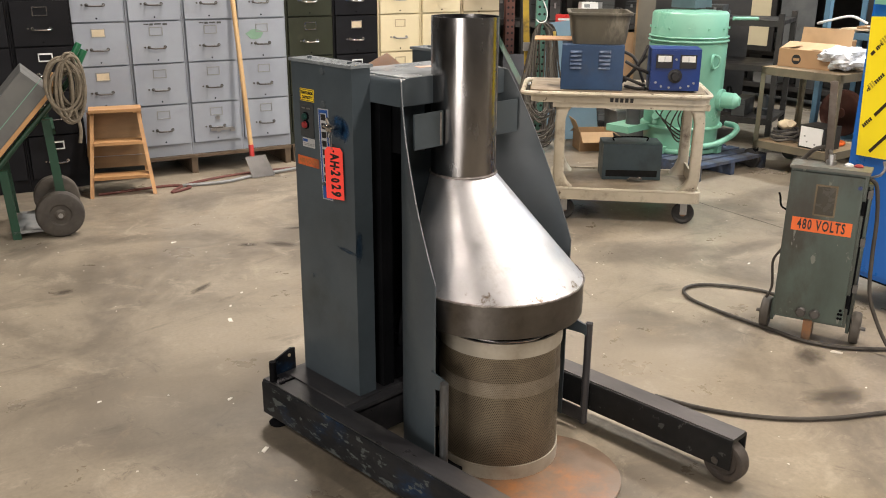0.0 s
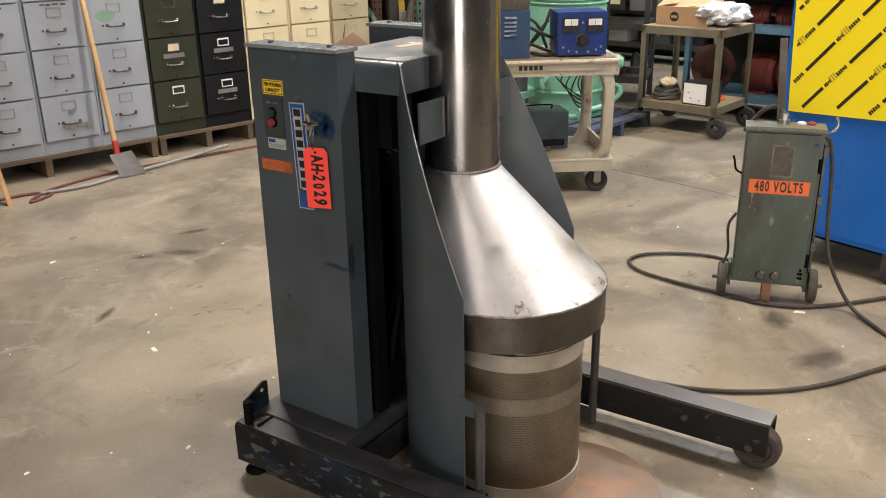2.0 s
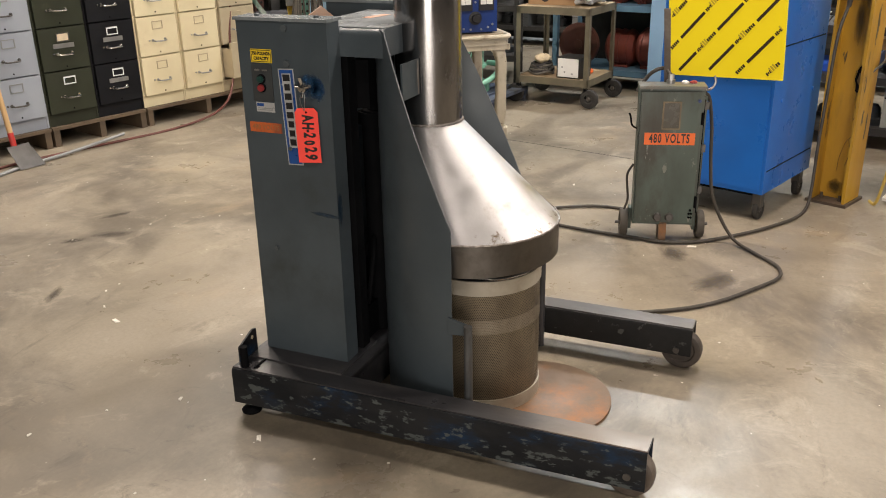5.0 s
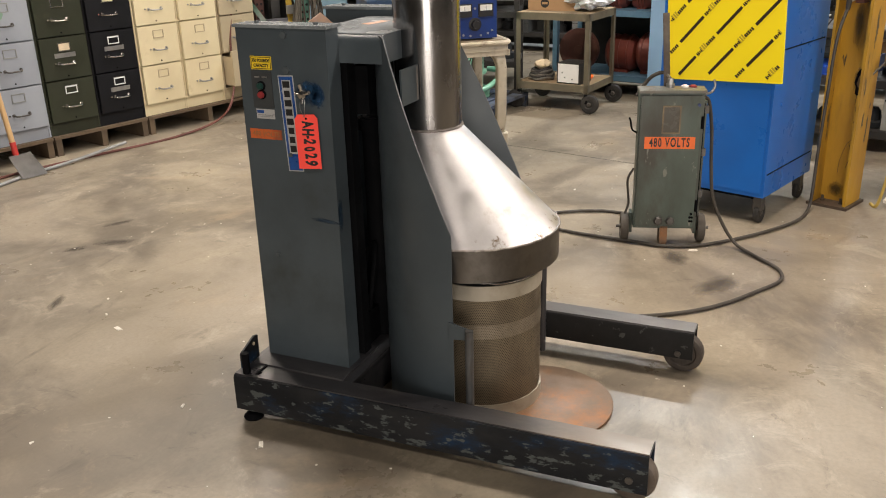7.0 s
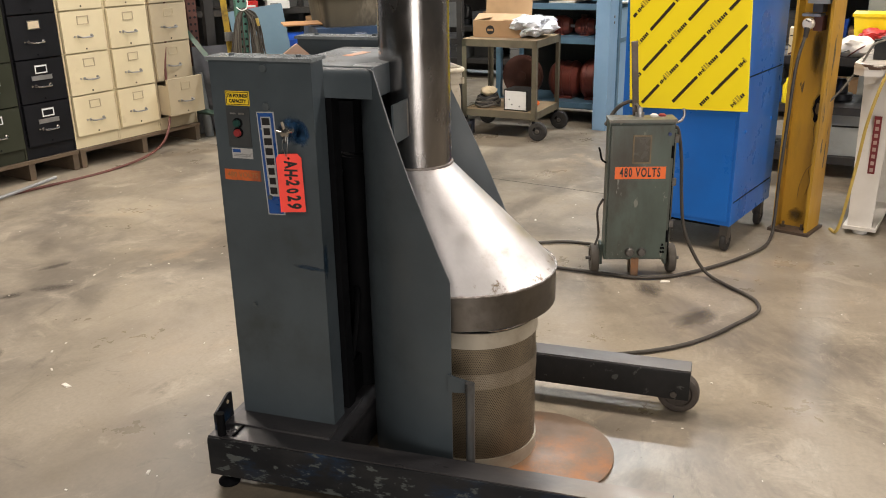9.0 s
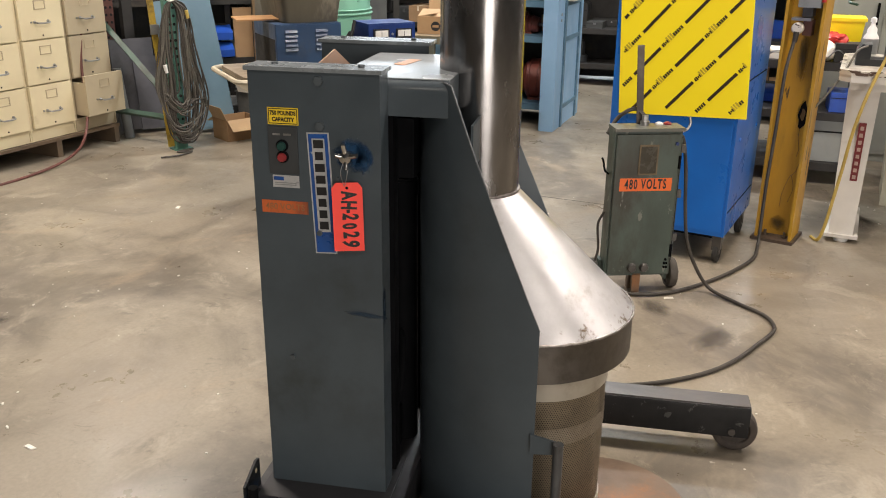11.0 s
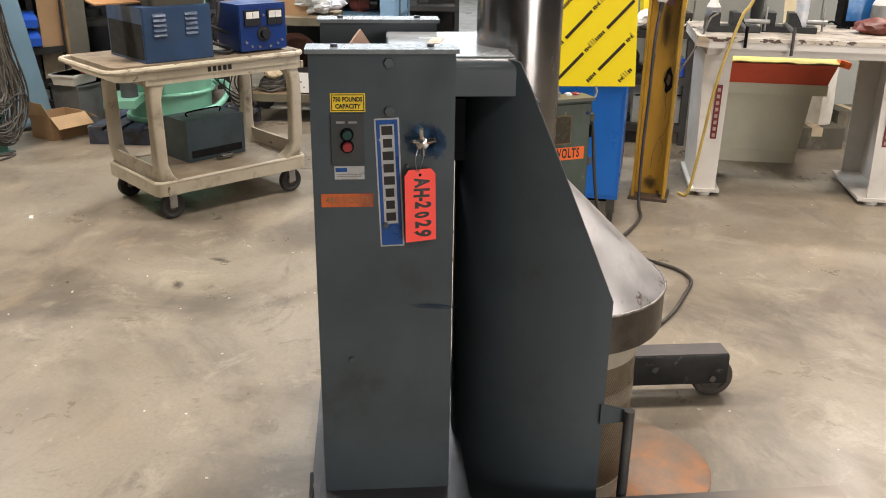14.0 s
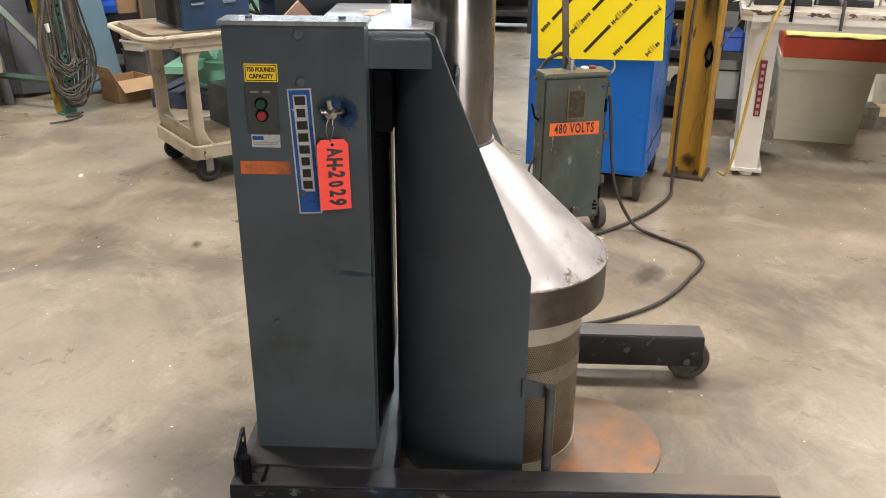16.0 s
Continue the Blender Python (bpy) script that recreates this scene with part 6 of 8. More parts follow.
# ---- plastic cart and what stands on it ----
CART = pose(3.745, 2.895, 0, 0, 0, -51.9)


def rounded(x0, x1, y0, y1, r, n=5):
    pts = []
    for cx, cy, a0 in ((x1 - r, y0 + r, -90), (x1 - r, y1 - r, 0), (x0 + r, y1 - r, 90), (x0 + r, y0 + r, 180)):
        for k in range(n + 1):
            a = radians(a0 + 90 * k / n)
            pts.append((cx + r * math.cos(a), cy + r * math.sin(a)))
    return pts


def utility_cart():
    e = thing("utility_cart", "grubby cream plastic two-shelf utility cart on casters", "cart", CART)
    x0, x1, y0, y1 = -0.085, 0.735, -0.045, 0.495
    bm = bmesh.new()
    ring_loft(bm, [rp(rounded(x0 - 0.12, x1, y0, y1, 0.05), z) for z in (0.655, 0.70)])
    bevel(bm, 0.006, 2)
    deck = part("top_shelf", bm, "cart", e)
    bm = bmesh.new()
    rim = rounded(x0 - 0.165, x1 + 0.004, y0 - 0.004, y1 + 0.004, 0.06, 6)
    sweep(bm, [(*p, 0.70) for p in rim + rim[:1]], 0.013, 8, smooth=False)
    part("shelf_rim", bm, "cart", deck)
    bm = bmesh.new()
    for b in ((x0, x1, y0 + 0.006, y0 + 0.018), (x0, x1, y1 - 0.018, y1 - 0.006), (x0 + 0.0, x0 + 0.012, y0, y1), (x1 - 0.018, x1 - 0.006, y0, y1)):
        box(bm, *b, 0.628, 0.66)
    part("shelf_apron", bm, "cart", deck)
    bm = bmesh.new()
    ring_loft(bm, [rp(rounded(x0 - 0.125, x1 - 0.024, y0 + 0.024, y1 - 0.024, 0.04), z) for z in (0.699, 0.7165)])
    bevel(bm, 0.004, 1)
    part("deck_surface", bm, "cart_grime", deck, "grimy brown-stained deck surface")
    for k in range(5):
        part("stencil_mark", bbox(0.215 + k * 0.026, 0.232 + k * 0.026, y0 - 0.0015, y0 + 0.001, 0.662, 0.684), "black_ink", deck)
    bm = bmesh.new()
    ring_loft(bm, [rp(rounded(x0 + 0.004, x1 - 0.004, y0 + 0.002, y1 - 0.004, 0.035), z) for z in (0.122, 0.178)])
    bevel(bm, 0.006, 2)
    low = part("lower_shelf", bm, "cart", e)
    part("shelf_floor", bbox(x0 + 0.03, x1 - 0.03, y0 + 0.028, y1 - 0.03, 0.1765, 0.1805, 0.001), "cart_grime", low, "grimy brown-stained shelf floor")
    bm = bmesh.new()
    lip = rounded(x0 + 0.012, x1 - 0.012, y0 + 0.010, y1 - 0.012, 0.03, 4)
    sweep(bm, [(*p, 0.180) for p in lip + lip[:1]], 0.010, 8, smooth=False)
    part("shelf_lip", bm, "cart", low)
    # moulded end panels low between the posts
    for xe in (x0 + 0.03, x1 - 0.042):
        part("end_panel", bbox(xe, xe + 0.012, y0 + 0.06, y1 - 0.06, 0.17, 0.25, 0.004), "cart", e)
    for (cx, cy) in ((x0 + 0.046, y0 + 0.038), (x1 - 0.046, y0 + 0.038), (x0 + 0.046, y1 - 0.038), (x1 - 0.046, y1 - 0.038)):
        bm = bmesh.new()
        sx = 1 if cx < 0.3 else -1
        sy = 1 if cy < 0.2 else -1
        rings = []
        for z, g in ((0.16, 2.0), (0.185, 1.55), (0.215, 1.25), (0.26, 1.0), (0.56, 0.95), (0.60, 1.1), (0.635, 1.4), (0.66, 1.9)):
            ox, oy = sx * 0.05 * (g - 1), sy * 0.045 * (g - 1)
            rings.append(rp(rounded(cx + ox - 0.029 * g, cx + ox + 0.029 * g, cy + oy - 0.029 * g, cy + oy + 0.029 * g, 0.012 * g, 3), z))
        ring_loft(bm, rings)
        part("corner_post", bm, "cart", e)
    for (cx, cy) in ((0.0, 0.0), (0.65, 0.0), (0.0, 0.45), (0.65, 0.45)):
        bm = bmesh.new()
        box(bm, cx - 0.03, cx + 0.03, cy - 0.03, cy + 0.03, 0.116, 0.126)
        box(bm, cx - 0.018, cx + 0.018, cy - 0.024, cy - 0.019, 0.055, 0.12)
        box(bm, cx - 0.018, cx + 0.018, cy + 0.019, cy + 0.024, 0.055, 0.12)
        c = part("caster_fork", bm, "zinc", e)
        wheel_parts(c, (cx, cy, 0.06), 0.06, 0.032, "y", "rubber", "rust")


def rp(pts, z):
    return [(p[0], p[1], z) for p in pts]


utility_cart()


def on_cart(x, y, z, rz=0):
    return CART @ pose(x, y, z, 0, 0, rz)


def louvred_box():
    e = thing("power_supply", "dull blue steel power supply with louvred panel on the cart", "power supply", on_cart(-0.05, 0.0, 0.717))
    w, d, h = 0.325, 0.36, 0.235
    bm = bmesh.new()
    box(bm, 0, w, 0, d, 0.0, h)
    bevel(bm, 0.004)
    body = part("case", bm, "box_blue", e)
    part("front_panel", bbox(0.003, w - 0.003, -0.004, 0.001, 0.004, h - 0.004, 0.0015), "box_blue", body)
    part("side_opening", bbox(-0.0015, 0.001, 0.012, d - 0.012, 0.012, 0.165), "void", body)
    for cx in (0.075, 0.225):
        for k in range(5):
            z = 0.11 + k * 0.021
            bm = bmesh.new()
            prism(bm, [(-0.004, z), (-0.013, z + 0.002), (-0.004, z + 0.014)], cx - 0.03, cx + 0.03, "x")
            part("louvre", bm, "box_blue", body)
    return e


def meter_box():
    e = thing("meter_unit", "bright blue meter unit with two gauges and a knob", "meter", on_cart(0.415, 0.0, 0.717))
    w, d, h = 0.255, 0.20, 0.222
    body = part("case", bbox(0, w, 0, d, 0.008, h, 0.004), "meter_blue", e)
    fp = part("front_panel", bbox(0.004, w - 0.004, -0.005, 0.001, 0.01, h - 0.006, 0.0015), "meter_blue", body)
    for cx in (0.068, 0.19):
        g = part("gauge", bbox(cx - 0.042, cx + 0.042, -0.014, -0.005, 0.125, 0.195, 0.003), "black_ink", fp, "square gauge with a white dial")
        part("dial", bbox(cx - 0.034, cx + 0.034, -0.0155, -0.014, 0.158, 0.189), "glass_meter", g)
        part("needle", bbox(cx - 0.001, cx + 0.001, -0.0165, -0.0155, 0.153, 0.183), "black_ink", g)
    bm = bmesh.new()
    lathe(bm, [(0, -0.03), (0.02, -0.03), (0.024, -0.012), (0.036, -0.010), (0.036, -0.005), (0, -0.005)], (0.128, 0, 0.085), 24, "y")
    part("control_knob", bm, "black_ink", fp)
    for x, z in ((0.03, 0.05), (0.06, 0.03), (0.1, 0.025), (0.16, 0.025), (0.2, 0.035), (0.225, 0.05), (0.128, 0.17)):
        bm = bmesh.new()
        cyl(bm, (x, -0.013, z), (x, -0.004, z), 0.006, 10)
        part("terminal", bm, "zinc", fp)
    for x in (0.02, w - 0.05):
        for y in (0.02, d - 0.05):
            part("rubber_foot", bbox(x, x + 0.03, y, y + 0.03, 0.0, 0.009), "rubber", e)


def grey_case():
    e = thing("instrument_case", "blue-grey steel instrument case with a wire handle on the lower shelf", "case", on_cart(0.21, 0.21, 0.181, 4))
    bm = bmesh.new()
    w, d, h = 0.33, 0.22, 0.205
    prism(bm, [(0, 0), (d, 0), (d, h - 0.02), (d - 0.02, h), (0.0, h)], 0, w, "x")
    bevel(bm, 0.004)
    part("case", bm, "grey_box", e)
    part("slot", bbox(0.02, w - 0.02, -0.002, 0.004, 0.018, 0.055), "void", e)
    bm = bmesh.new()
    sweep(bm, [(0.07, 0.1, h), (0.075, 0.1, h + 0.02), (0.25, 0.1, h + 0.024), (0.256, 0.1, h)], 0.004, 6, 4)
    part("carry_handle", bm, "dark", e)
    bm = bmesh.new()
    sweep(bm, [(0.16, -0.01, 0.008), (0.14, -0.05, 0.008), (0.19, -0.07, 0.014), (0.22, -0.04, 0.008), (0.17, -0.035, 0.018), (0.15, -0.065, 0.02), (0.21, -0.06, 0.022), (0.20, -0.03, 0.02)], 0.006, 6)
    part("cord", bm, "cord_grey", e)


def tub():
    e = thing("plastic_tub", "dirty grey-brown plastic tub on the power supply", "tub", on_cart(-0.005, 0.02, 0.953, 2))
    bm = bmesh.new()
    o = [rounded(0.0 + k, 0.30 - k, 0.0 + k, 0.36 - k, 0.03, 4) for k in (0.012, -0.006, -0.018, -0.018, -0.002, 0.018)]
    ring_loft(bm, [rp(p, z) for p, z in zip(o, (0.0, 0.150, 0.150, 0.162, 0.162, 0.008))])
    part("shell", bm, "tray", e)


louvred_box()
meter_box()
grey_case()
tub()
e = thing("lead_bundle", "black leads looped between two blue units", "cable", CART)
for a, b, c in (((0.28, 0.16, 0.74), (0.36, 0.12, 0.84), (0.41, 0.16, 0.94)), ((0.29, 0.10, 0.86), (0.35, 0.09, 0.83), (0.42, 0.10, 0.80)), ((0.30, 0.20, 0.74), (0.34, 0.20, 0.80), (0.41, 0.22, 0.88)),
                ((0.28, 0.09, 0.78), (0.34, 0.06, 0.76), (0.40, 0.08, 0.735)), ((0.285, 0.24, 0.90), (0.35, 0.22, 0.86), (0.40, 0.18, 0.74)), ((0.29, 0.06, 0.735), (0.36, 0.03, 0.727), (0.40, 0.05, 0.728))):
    bm = bmesh.new()
    sweep(bm, [a, b, c], 0.0085, 8)
    part("lead", bm, "rubber", e)
e = thing("cord_tangle", "thin black cords hanging under the cart top", "cable", CART)
for k in range(5):
    bm = bmesh.new()
    if k < 4:
        sweep(bm, [(0.66 - 0.03 * k, 0.47, 0.60), (0.60 - 0.03 * k, 0.46, 0.45 + 0.03 * k), (0.66, 0.47, 0.36 + 0.02 * k), (0.70 - 0.02 * k, 0.47, 0.50), (0.68, 0.45, 0.61)], 0.004, 6)
    else:
        sweep(bm, [(0.68, 0.46, 0.5), (0.70, 0.45, 0.35), (0.69, 0.44, 0.19)], 0.004, 6)
    part("cord", bm, "cable", e)
bm = bmesh.new()
box(bm, -0.20, 0.02, 0.06, 0.16, 0.0, 0.006, Matrix.Translation((0, 0.05, 0.956)) @ Matrix.Rotation(radians(6), 4, "X"))
solo("wood_strip", bm, "wood", "thin wooden board under the plastic tub", "board", CART)


# ---- mint tank on a pallet ----
def mint_tank():
    e = thing("mint_tank", "mint green steel process tank with bolted lid", "tank", pose(5.485, 3.235, 0.105))
    r = 0.262
    bm = bmesh.new()
    lathe(bm, [(0, 0.0), (r - 0.01, 0.0), (r - 0.006, 0.18), (r, 0.20), (r, 0.73), (0, 0.73)], (0, 0, 0), 48)
    part("shell", bm, "mint", e)
    for z, dr, h in ((0.0, 0.012, 0.03), (0.165, 0.016, 0.018), (0.745, 0.006, 0.014), (0.772, 0.004, 0.010)):
        bm = bmesh.new()
        lathe(bm, [(r - 0.02, z), (r + dr, z), (r + dr + 0.004, z + 0.005), (r + dr + 0.004, z + h - 0.005), (r + dr, z + h), (r - 0.02, z + h)], (0, 0, 0), 48)
        part("ring_flange", bm, "mint", e)
    bm = bmesh.new()
    lathe(bm, [(0, 0.73), (r - 0.006, 0.73), (r - 0.008, 0.925), (r - 0.02, 0.94), (0, 0.955)], (0, 0, 0), 48)
    part("lid", bm, "mint", e)
    for k in range(12):
        a = 2 * math.pi * k / 12
        bm = bmesh.new()
        cyl(bm, (0, 0, 0), (0.014, 0, 0), 0.008, 8)
        part("lid_stud", bm, "mint", e, m=pose((r - 0.010) * math.cos(a), (r - 0.010) * math.sin(a), 0.835, 0, 0, math.degrees(a)))
    # nozzle, hook, handles, skid
    t = pose(0, 0, 0, 0, 0, -80)
    bm = bmesh.new()
    cyl(bm, (r - 0.02, 0, 0), (r + 0.02, 0, 0), 0.075, 24)
    cyl(bm, (r, 0, 0), (r + 0.10, 0, 0), 0.055, 24)
    lathe(bm, [(0, r + 0.14), (0.03, r + 0.135), (0.055, r + 0.10)], (0, 0, 0), 24, "x")
    part("nozzle", bm, "mint", e, m=Matrix.Translation((0, 0, 0.36)) @ t)
    bm = bmesh.new()
    sweep(bm, [(r - 0.005, 0, 0.03), (r + 0.022, -0.03, 0.012), (r + 0.024, -0.032, -0.03), (r + 0.018, 0.0, -0.06), (r + 0.024, 0.032, -0.03), (r + 0.022, 0.03, 0.012), (r - 0.005, 0, 0.03)], 0.009, 8)
    part("lifting_eye", bm, "mint", e, m=Matrix.Translation((0, 0, 0.64)) @ pose(0, 0, 0, 0, 0, -108))
    bm = bmesh.new()
    cyl(bm, (0.1, -r, 0.9), (0.22, -r - 0.12, 0.9), 0.012, 10)
    part("pipe_stub", bm, "mint", e)
    bm = bmesh.new()
    sweep(bm, [(-0.20, -0.20, 0.05), (-0.06, -0.30, 0.07), (0.08, -0.335, 0.105), (0.17, -0.34, 0.14), (0.22, -0.30, 0.165), (0.23, -0.22, 0.17)], 0.020, 10)
    part("drain_pipe", bm, "mint", e)
    part("skid_bracket", bbox(-0.50, -0.18, 0.10, 0.28, 0.145, 0.19, 0.006), "mint", e)
    for k in range(4):
        a = radians(-40 - 45 * k)
        part("foot_lug", bbox(-0.02, 0.04, -0.03, 0.03, 0.0, 0.045, 0.004), "mint", e, m=pose((r + 0.005) * math.cos(a), (r + 0.005) * math.sin(a), 0, 0, 0, math.degrees(a)))
    bm = bmesh.new()
    cyl(bm, (-0.36, 0.16, 0.19), (-0.36, 0.16, 0.42), 0.05, 20)
    part("pump_motor", bm, "pump_grey", e, "dark grey pump motor")
    bm = bmesh.new()
    for k in (-1, 1):
        cyl(bm, (-0.26, 0.05, 0.26 + 0.02 * k), (-0.34, 0.0, 0.26 + 0.04 * k), 0.014, 10)
    cyl(bm, (-0.22, 0.03, 0.26), (-0.34, 0.0, 0.26), 0.022, 12)
    part("valve", bm, "mint", e)
    part("junction_box", bbox(-0.06, 0.16, -0.06, 0.12, 0.962, 1.10, 0.005), "grey_box", e)


def blue_pallet():
    e = thing("blue_pallet", "worn blue wooden pallet under the mint tank", "pallet", pose(5.03, 2.80, 0, 0, 0, -8))
    for k in range(8):
        y = 0.01 + k * 0.112
        part("slat", bbox(0.0, 0.74, y, y + 0.085, 0.082, 0.104, 0.003), "pallet_blue", e)
    for x in (0.0, 0.35, 0.70):
        part("runner", bbox(x, x + 0.04, 0.01, 0.88, 0.0, 0.082, 0.003), "pallet_blue", e)


mint_tank()
blue_pallet()


# ---- steel shelf cart with its load ----
SC = pose(5.68, 2.775, 0, 0, 0, -98)


def steel_cart():
    e = thing("steel_cart", "greenish steel two-shelf cart with plywood decks and dark wheels", "cart", SC)
    w, d = 0.57, 0.50
    part("top_deck", bbox(0.006, w - 0.006, 0.006, d - 0.006, 0.682, 0.70), "cart_deck", e)
    part("lower_deck", bbox(0.006, w - 0.006, 0.006, d - 0.006, 0.178, 0.196), "cart_deck", e)
    for z in (0.648, 0.15):
        bm = bmesh.new()
        for b in ((0, w, 0, 0.006), (0, w, d - 0.006, d), (0, 0.006, 0, d), (w - 0.006, w, 0, d)):
            box(bm, *b, z, z + 0.05)
        part("shelf_frame", bm, "cart_steel", e)
    for x in (0.0, w - 0.034):
        for y in (0.0, d - 0.034):
            bm = bmesh.new()
            s = x > 0.1
            pr = [(0, 0), (0.034, 0), (0.034, 0.005), (0.005, 0.005), (0.005, 0.034), (0, 0.034)]
            pr = [((0.034 - p) if s else p, (0.034 - q) if y > 0.1 else q) for p, q in pr]
            prism(bm, [(x + p, y + q) for p, q in pr], 0.14, 0.698, "z")
            part("corner_post", bm, "cart_steel", e)
            c = part("caster_fork", bbox(x - 0.0 + 0.005, x + 0.03, y + 0.0, y + 0.03, 0.07, 0.15), "dark", e)
            wheel_parts(c, (x + (0.045 if s else -0.01), y + 0.017, 0.068), 0.068, 0.036, "y", "rubber", "wheel_grey", hubr=0.4)


steel_cart()


def open_carton(name, label, m, w, d, h, flaps=(60, 100, -20, 120), mark=False):
    e = thing(name, label, "cardboard box", m)
    bm = bmesh.new()
    t = 0.004
    for b in ((0, w, 0, t, 0, h), (0, w, d - t, d, 0, h), (0, t, t, d - t, 0, h), (w - t, w, t, d - t, 0, h), (t, w - t, t, d - t, 0.0, t)):
        box(bm, *b)
    part("carton", bm, "cardboard", e)
    for k, a in enumerate(flaps):
        bm = bmesh.new()
        l = (w if k < 2 else d) - 0.006
        box(bm, 0, l, -0.002, 0.002, 0, min(w, d) * 0.48)
        bmesh.ops.translate(bm, vec=(0.003, 0, 0), verts=bm.verts)
        mm = {0: pose(0, 0.002, h, a), 1: pose(0, d - 0.002, h, -a), 2: pose(0.002, 0, h, 0, 0, 90) @ pose(0, 0, 0, -a), 3: pose(w - 0.002, 0, h, 0, 0, 90) @ pose(0, 0, 0, a)}[k]
        part("flap", bm, "cardboard_in", e, m=mm)
    if mark:
        bm = bmesh.new()
        cyl(bm, (w * 0.36, -0.0008, h * 0.45), (w * 0.36, 0.0, h * 0.45), 0.032, 24)
        mk = part("printed_mark", bm, "black_ink", e)
        part("mark_bar", bbox(w * 0.36 - 0.022, w * 0.36 + 0.022, -0.0014, -0.0008, h * 0.45 - 0.008, h * 0.45 + 0.008), "cardboard", mk)
    return e


open_carton("open_carton", "open brown cardboard box with a round printed mark", SC @ pose(0.04, 0.11, 0.701, 0, 0, 4), 0.36, 0.27, 0.115, (-72, 8, -80, -86), True)
bm = bmesh.new()
bmesh.ops.create_icosphere(bm, subdivisions=4, radius=1)
for v in bm.verts:
    q = noise.noise(v.co * 1.7 + Vector((3, 1, 2))) * 0.42 + abs(noise.noise(v.co * 4.2)) * 0.30 - 0.08
    v.co = Vector((v.co.x * 0.13, v.co.y * 0.15, max(-0.045, v.co.z * 0.055))) * (1 + q)
solo("plastic_bag", bm, "foil", "crumpled clear plastic bag beside the carton", "plastic bag", SC @ pose(0.455, 0.24, 0.780, 0, 0, 20) @ Matrix.Diagonal((1.15, 1.2, 1.45, 1)))
e = thing("power_pack", "small white-fronted box in a dark frame on the lower deck", "box", SC @ pose(0.305, 0.05, 0.197, 0, 0, -4))
part("case", bbox(0, 0.185, 0.004, 0.18, 0, 0.150, 0.006), "shelf_dark", e)
part("front_plate", bbox(0.010, 0.175, 0.0, 0.006, 0.010, 0.142, 0.002), "white", e, "white front plate")
for x, z in ((0.04, 0.075), (0.06, 0.04), (0.12, 0.03)):
    part("mark", bbox(x, x + 0.012, -0.001, 0.0, z, z + 0.01), "grey_plain", e)
e = thing("lead_heap", "heap of black leads on the lower deck", "cables", SC)
for k in range(6):
    a = k * 1.3
    bm = bmesh.new()
    sweep(bm, [(0.13 + 0.09 * math.cos(a + j * 0.8) * (1 - 0.06 * k), 0.17 + 0.10 * math.sin(a + j * 0.8), 0.215 + 0.012 * k + 0.01 * math.sin(3 * j)) for j in range(9)], 0.010, 6, 4)
    part("lead", bm, "rubber" if k % 2 else "cord_grey", e)
bm = bmesh.new()
bmesh.ops.create_icosphere(bm, subdivisions=3, radius=1)
for v in bm.verts:
    v.co = Vector((v.co.x * 0.06, v.co.y * 0.05, v.co.z * 0.035)) * (1 + 0.3 * noise.noise(v.co * 2))
solo("work_glove", bm, "card", "crumpled tan work glove on the leads", "glove", SC @ pose(0.15, 0.14, 0.315))
bm = bmesh.new()
sweep(bm, [(0.40, 0.12, 0.212), (0.44, 0.2, 0.212), (0.47, 0.30, 0.212), (0.44, 0.36, 0.212), (0.38, 0.3, 0.214)], 0.014, 8)
solo("folded_hose", bm, "orange_lbl", "folded orange hose on the lower deck", "hose", SC)


# ---- racks and shelves behind ----
rnd = random.Random(3)


def rack_post(name, m, h, colour="teal", cords=0, label="teal perforated steel rack upright", holes=True):
    e = thing(name, label, "rack upright", m)
    bm = bmesh.new()
    w, dp, t = 0.075, 0.05, 0.004
    prism(bm, [(-w / 2, 0), (w / 2, 0), (w / 2, dp), (w / 2 - t, dp), (w / 2 - t, t), (-w / 2 + t, t), (-w / 2 + t, dp), (-w / 2, dp)], 0, h, "z")
    part("channel", bm, colour, e)
    if holes:
        bm = bmesh.new()
        cyl(bm, (0, -0.0012, 0), (0, 0.0002, 0), 0.0095, 10)
        ring = mesh_of("slot", bm, "void")
        z = 0.05
        while z < h - 0.03:
            for x in (-0.018, 0.018):
                o = new("slot", ring)
                o.parent, o.matrix_basis = e, pose(x, 0, z)
            z += 0.05
    part("foot", bbox(-0.06, 0.06, -0.02, 0.07, 0, 0.008), colour, e)
    return e


GP = pose(4.985, 4.10, 0, 0, 0, -40)
rack_post("rack_upright", GP @ pose(-0.025, 0, 0), 1.7)
for k, (w, h, z) in enumerate(((0.17, 0.055, 0.0), (0.15, 0.05, 0.056), (0.13, 0.05, 0.107))):
    e = thing("white_carton", "small white carton stacked on a shelf", "box", pose(5.72, 4.34, 0.891 + z, 0, 0, -52 + 6 * k), "stacked white cartons")
    part("carton", bbox(0, w, 0, 0.12, 0, h, 0.003), "white", e)
    part("label", bbox(0.02, w * 0.5, -0.001, 0.0, 0.012, h - 0.012), "grey_plain", e)
e = thing("red_box", "flat red and white box on a shelf", "box", pose(5.60, 4.50, 0.891, 0, 0, -52))
part("carton", bbox(0, 0.13, 0, 0.12, 0, 0.06, 0.003), "red_bottle", e)
part("label", bbox(0.02, 0.11, -0.001, 0.0, 0.018, 0.034), "white_lbl", e)
e = thing("cord_hank", "thick hank of grey cords hung on the rack upright", "cords", GP @ pose(0.02, 0, 0.0))
xc = -0.045
